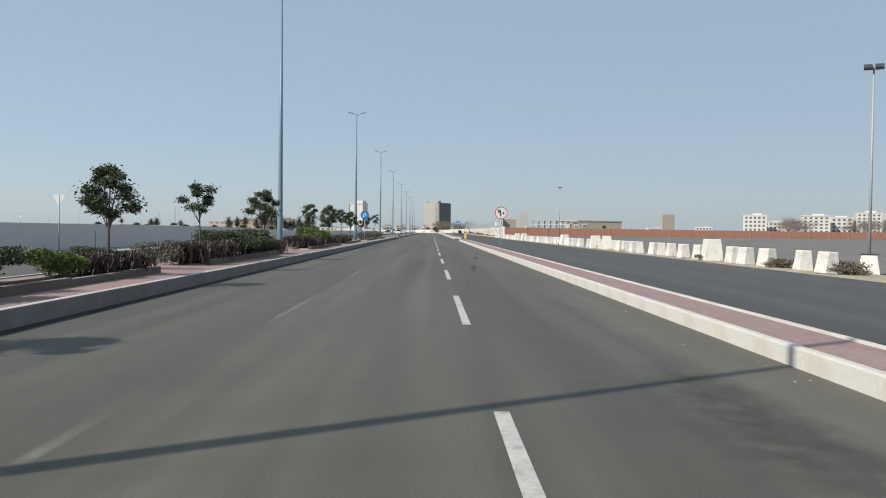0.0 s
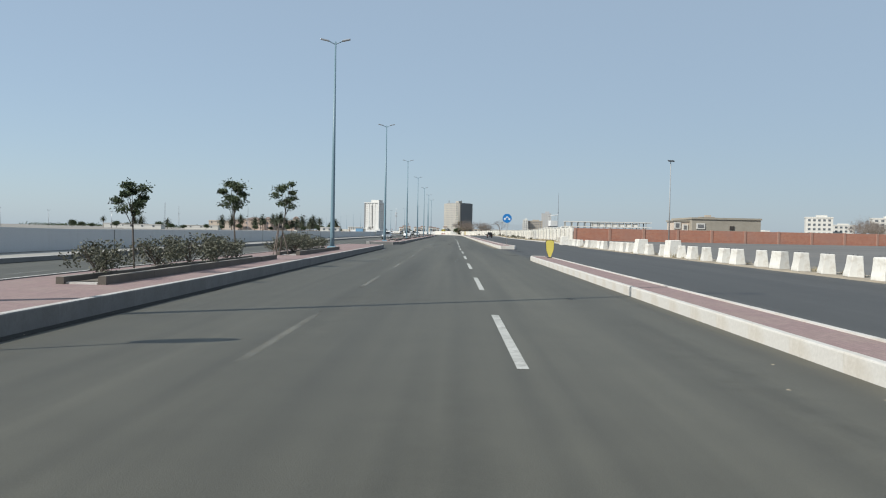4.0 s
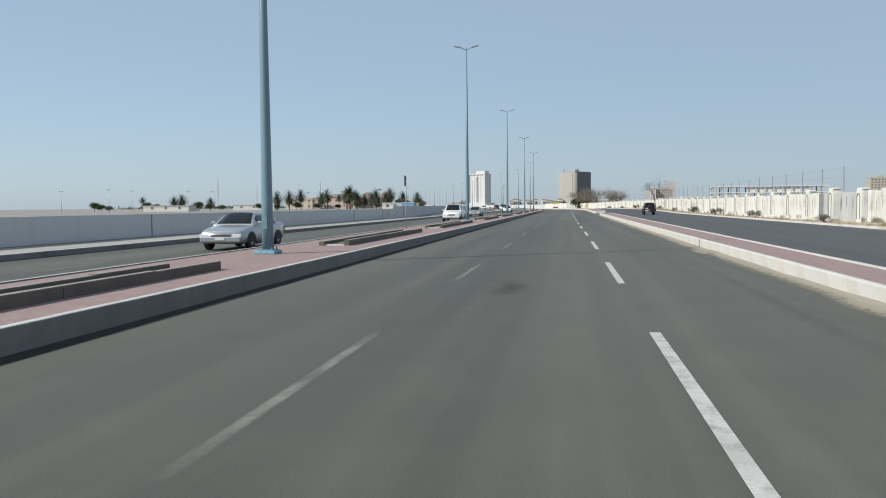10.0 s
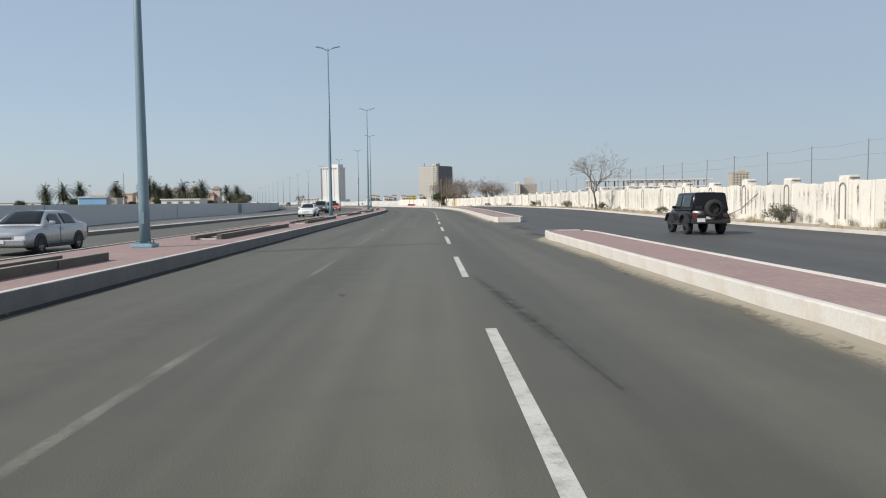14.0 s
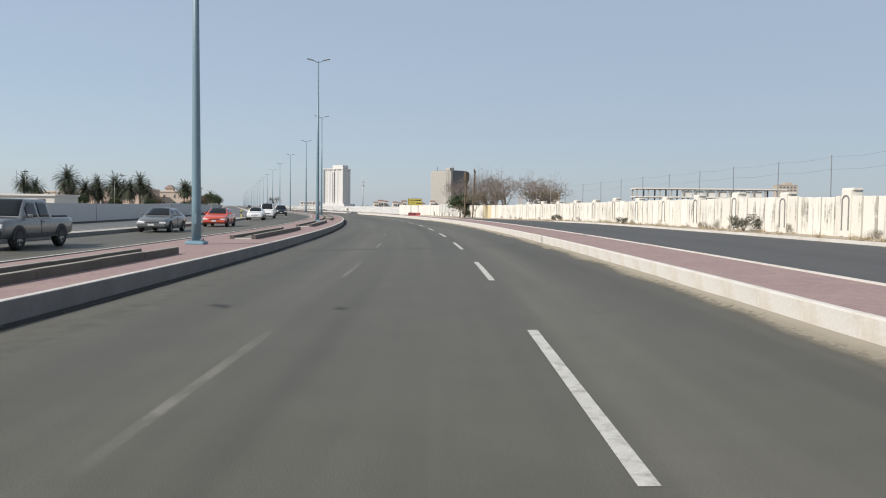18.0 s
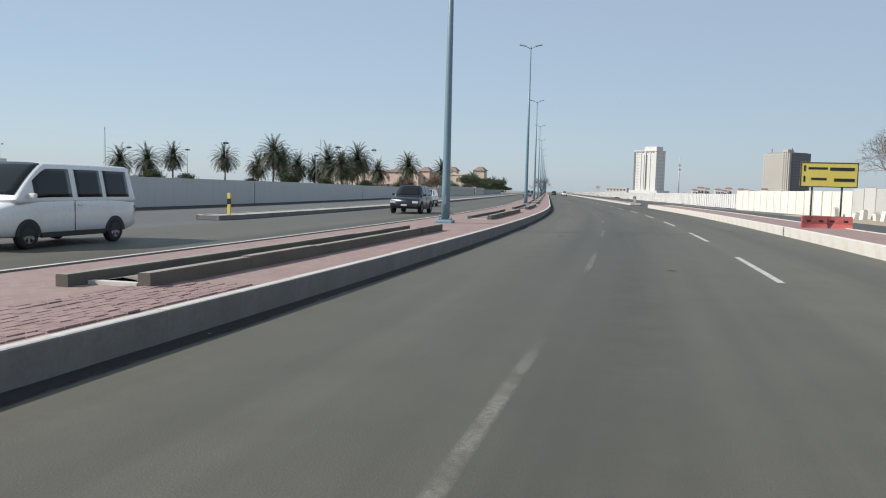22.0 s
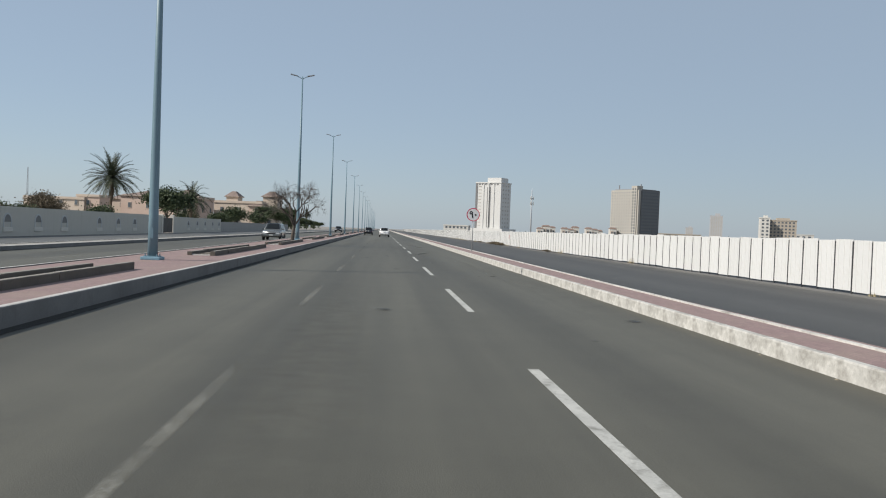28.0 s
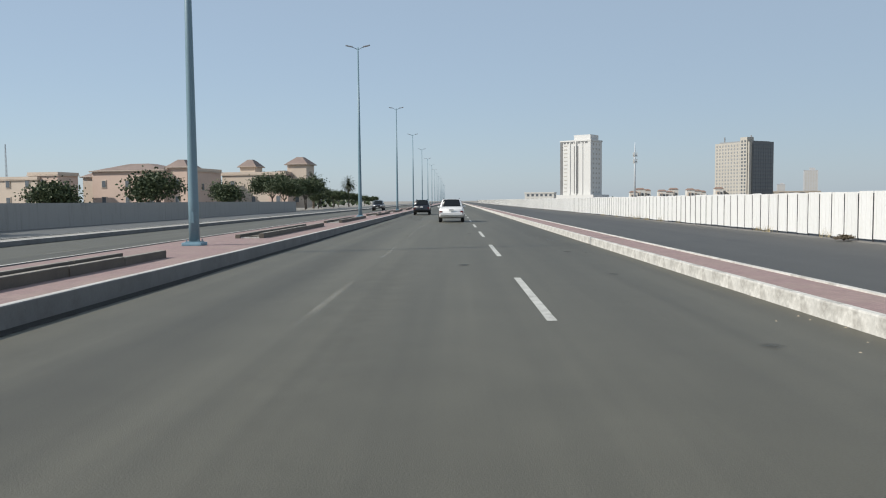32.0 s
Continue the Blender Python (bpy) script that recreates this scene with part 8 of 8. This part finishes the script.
# gate post and shed between the two left walls
gp = empty("gate_shed")
block(gp, "wall", 0.9, 1.2, 2.0, 0, 0, 0, M["stone_brown"], bevel=0.04)
block(gp, "roof", 1.1, 1.4, 0.12, 0, 0, 2.0, M["roof_tile"], bevel=0.02)
block(gp, "door", 0.06, 0.6, 1.5, 0.46, 0, 0, M["far_band"])
gp.matrix_basis = stand(592.6, -21.0, 0)
tagged(gp, "small brown shed beside the wall gap", "shed")
# far tree line
bm = bmesh.new()
for i in range(5200):
    k = rng.random()
    s, o = (rng.uniform(1350, 1600), rng.uniform(-420, -120)) if k < 0.45 else (rng.uniform(1350, 1650), rng.uniform(180, 900)) if k < 0.75 else (rng.uniform(900, 1050), rng.uniform(-120, -30))
    c = at(s, o, abs(rng.gauss(0, 1.6)) + 0.4)
    leaf(bm, c, Vector((rng.uniform(-1, 1), rng.uniform(-1, 1), rng.uniform(-0.5, 1))), rng.uniform(1.2, 2.6))
tagged(link("far_trees", bm, M["leaf_dark"]), "low line of dark trees on the horizon", "trees", kind="stuff")

# broken masonry in the gap of the left wall
for i, (s, o, w, d, h, lean) in enumerate(((588.6, -20.4, 0.9, 0.35, 1.5, 6), (589.8, -20.7, 0.7, 0.4, 1.1, -9), (590.7, -20.3, 0.6, 0.3, 0.7, 14), (594.2, -20.5, 0.7, 0.35, 1.7, -4))):
    rk = empty("broken_wall_stub")
    b = box_bm(w, d, h, bevel=0.05, top=0.72)
    part("masonry", b, M["dark_plaster"] if i % 2 else M["stone_brown"], rk)
    part("loose_cap", box_bm(w * 0.6, d * 0.9, 0.12, 0.05, 0, h - 0.005, bevel=0.03), M["concrete"], rk)
    rk.matrix_basis = stand(s, o, -0.05, 90) @ Matrix.Rotation(radians(lean), 4, "Y")
    tagged(rk, "leaning stub of broken grey masonry in a wall gap", "wall stub", "broken masonry in the wall gap")

# row of concrete stubs on the verge before the end of the tall wall
for s, h, lean in ((486.9, 0.55, 8), (488.6, 0.7, -6), (490.0, 0.75, 10), (491.2, 0.6, -9), (493.4, 0.75, 5), (495.0, 0.5, 12), (498.4, 0.8, -4)):
    st = empty("concrete_stub")
    part("post", box_bm(0.42, 0.42, h, bevel=0.04, top=0.9), M["barrier"], st)
    part("cap", box_bm(0.3, 0.3, 0.06, 0, 0, h - 0.004, bevel=0.02), M["concrete"], st)
    st.matrix_basis = stand(s, o2(s) - 0.75 - 0.3 * h, 0.02, 20 * h) @ Matrix.Rotation(radians(lean), 4, "Y")
    tagged(st, "short leaning whitewashed concrete stub at the foot of a grey wall", "bollard", "concrete stubs near the wall end")

# ---- wear of the road surface: tar seams, oil spots, grime and debris ----
def blot(name, s, o, length, width, m, spin=0.0):
    bm = bmesh.new()
    uvl = bm.loops.layers.uv.verify()
    c, sn = math.cos(spin), math.sin(spin)
    vs = [bm.verts.new(at(s + (x * length * c - y * width * sn) / 2, o + (x * length * sn + y * width * c) / 2, 0.0)) for x, y in ((-1, -1), (1, -1), (1, 1), (-1, 1))]
    f = bm.faces.new(vs[::-1])
    if f.normal.z < 0:
        f.normal_flip()
    for lp in f.loops:
        k = vs.index(lp.vert)
        lp[uvl].uv = ((0, 0), (1, 0), (1, 1), (0, 1))[k]
    ob = part(name, bm, m, road)
    ob.location.z = {"grime": 0.0055, "tar_stain": 0.0102, "oil_spot": 0.0146}[name] + 0.0003 * (blot.count % (4 if name == "oil_spot" else 14))
    blot.count += 1
    return ob


blot.count = 0


def seam(points, width=0.05):
    """A hand-poured line of tar that wanders a little."""
    (s0, o0), (s1, o1) = points
    n = max(6, int(abs(s1 - s0) / 0.5))
    rows = []
    for i in range(n + 1):
        t = i / n
        rows.append((s0 + (s1 - s0) * t, o0 + (o1 - o0) * t + 0.04 * noise.noise((s0 + i * 0.2, 0, 0)) + 0.015 * noise.noise((s0 + i * 1.1, 5, 0)), width * (0.7 + 0.6 * abs(noise.noise((s0 + i * 0.7, 9, 0))))))
    bm = bmesh.new()
    ring = [(bm.verts.new(at(s, o - w, 0.0045)), bm.verts.new(at(s, o + w, 0.0045))) for s, o, w in rows]
    for (a, b), (c, d) in zip(ring, ring[1:]):
        bm.faces.new((a, b, d, c))
    bmesh.ops.recalc_face_normals(bm, faces=bm.faces[:])
    return part("tar_seam", bm, M["tar_seam"], road)


wear = random.Random(21)
for a, b in (((-14.4, 10.3), (-7.2, 10.7)), ((-0.6, 11.1), (5.8, 11.56)), ((258.4, 10.1), (268.3, 9.45)), ((505.9, 9.56), (518, 9.8)), ((131, 8.33), (141.8, 8.0)), ((619.3, 9.74), (624.2, 10.7)), ((532.6, 14.0), (542.7, 14.35))):
    seam((a, b), 0.022 if a[0] < 530 else 0.05)
    blot("tar_stain", (a[0] + b[0]) / 2, (a[1] + b[1]) / 2, abs(b[0] - a[0]) * 1.2, 0.36, M["tar"], math.atan2(b[1] - a[1], b[0] - a[0]))
for s, o, l, w in ((509.7, 8.1, 3.0, 0.9), (178.6, 7.24, 2.5, 0.6), (417.6, 7.6, 2.5, 0.6), (-38, 11.4, 5, 1.0), (646, 10.6, 3.2, 1.2), (640, 11.0, 1.6, 0.8)):
    blot("tar_stain", s, o, l * 1.3, w * 1.5, M["tar"], wear.uniform(-0.05, 0.05))
# oil spots along the outer lane and odd ones elsewhere
for i in range(110):
    s = wear.uniform(-50, 735)
    o = wear.choice((wear.gauss(11.6, 0.6), wear.gauss(11.2, 0.8), wear.gauss(7.6, 0.8), wear.gauss(4.2, 0.7)))
    k = wear.uniform(0.12, 0.38)
    blot("oil_spot", s, min(max(o, 2.9), 12.6), k * wear.uniform(1.0, 2.0), k, M["oil"], wear.uniform(-0.3, 0.3))
# darker rubbed bands in the wheel paths
for i in range(90):
    s = -55 + 9 * i + wear.uniform(-3, 3)
    blot("grime", s, wear.choice((3.3, 4.6, 6.9, 8.4, 10.4, 11.9)) + wear.gauss(0, 0.25), wear.uniform(14, 30), wear.uniform(0.8, 1.8), M["grime"], wear.uniform(-0.01, 0.01))
# broken edge and grit at the gaps of the outer strip
for s0, s1 in ((83, 113), (285, 308), (524.5, 541.5)):
    for i in range(14):
        blot("grime", wear.uniform(s0, s1), 13.4 + wear.gauss(0.2, 0.4), wear.uniform(2, 5), wear.uniform(0.5, 1.2), M["grime"] if i % 3 else M["tar"], wear.uniform(-0.2, 0.2))
# litter and grit along the kerbs
bm = bmesh.new()
for i in range(900):
    s = wear.uniform(-55, 735)
    o = wear.choice((2.36 + abs(wear.gauss(0, 0.12)), 13.0 - abs(wear.gauss(0, 0.2)), 13.0 - abs(wear.gauss(0, 0.5))))
    c, r = at(s, o, 0.0), wear.uniform(0.006, 0.022)
    v = [bm.verts.new(c + Vector((x * r * wear.uniform(0.6, 1.2), y * r * wear.uniform(0.6, 1.2), z * r * wear.uniform(0.4, 1.0)))) for x, y, z in ((-1, -1, 0), (1, -1, 0), (1, 1, 0), (-1, 1, 0), (0, 0, 0.9))]
    for q in ((0, 1, 4), (1, 2, 4), (2, 3, 4), (3, 0, 4)):
        bm.faces.new([v[i] for i in q])
tagged(link("kerb_grit", bm, M["dust"]), "scattered grit and small stones along the kerbs", "grit", kind="stuff")


# clay pavers beside the kerb of the central strip, laid loosely in courses
strip_ob = bpy.data.objects["median_north"]
pv = None
for i in range(24):
    for j in range(12):
        s = 434.6 + i * 0.212 + (0.106 if j % 2 else 0) + wear.gauss(0, 0.003)
        o = 0.82 + j * 0.106 + wear.gauss(0, 0.002)
        m = stand(s, o, 0.283 + max(-0.003, wear.gauss(0.004, 0.004)), 90) @ Matrix.Rotation(wear.gauss(0, 0.009), 4, "X") @ Matrix.Rotation(wear.gauss(0, 0.006), 4, "Y") @ Matrix.Rotation(wear.gauss(0, 0.012), 4, "Z")
        if pv is None:
            pv = part("paver", box_bm(0.204, 0.099, 0.018, top=0.96, topy=0.93), M["paver_one"], strip_ob)
            pv.matrix_basis = m
        else:
            again("paver", pv, m, strip_ob)

# kerb shadow of the central strip deepened by a dark sheet, with gutter dirt
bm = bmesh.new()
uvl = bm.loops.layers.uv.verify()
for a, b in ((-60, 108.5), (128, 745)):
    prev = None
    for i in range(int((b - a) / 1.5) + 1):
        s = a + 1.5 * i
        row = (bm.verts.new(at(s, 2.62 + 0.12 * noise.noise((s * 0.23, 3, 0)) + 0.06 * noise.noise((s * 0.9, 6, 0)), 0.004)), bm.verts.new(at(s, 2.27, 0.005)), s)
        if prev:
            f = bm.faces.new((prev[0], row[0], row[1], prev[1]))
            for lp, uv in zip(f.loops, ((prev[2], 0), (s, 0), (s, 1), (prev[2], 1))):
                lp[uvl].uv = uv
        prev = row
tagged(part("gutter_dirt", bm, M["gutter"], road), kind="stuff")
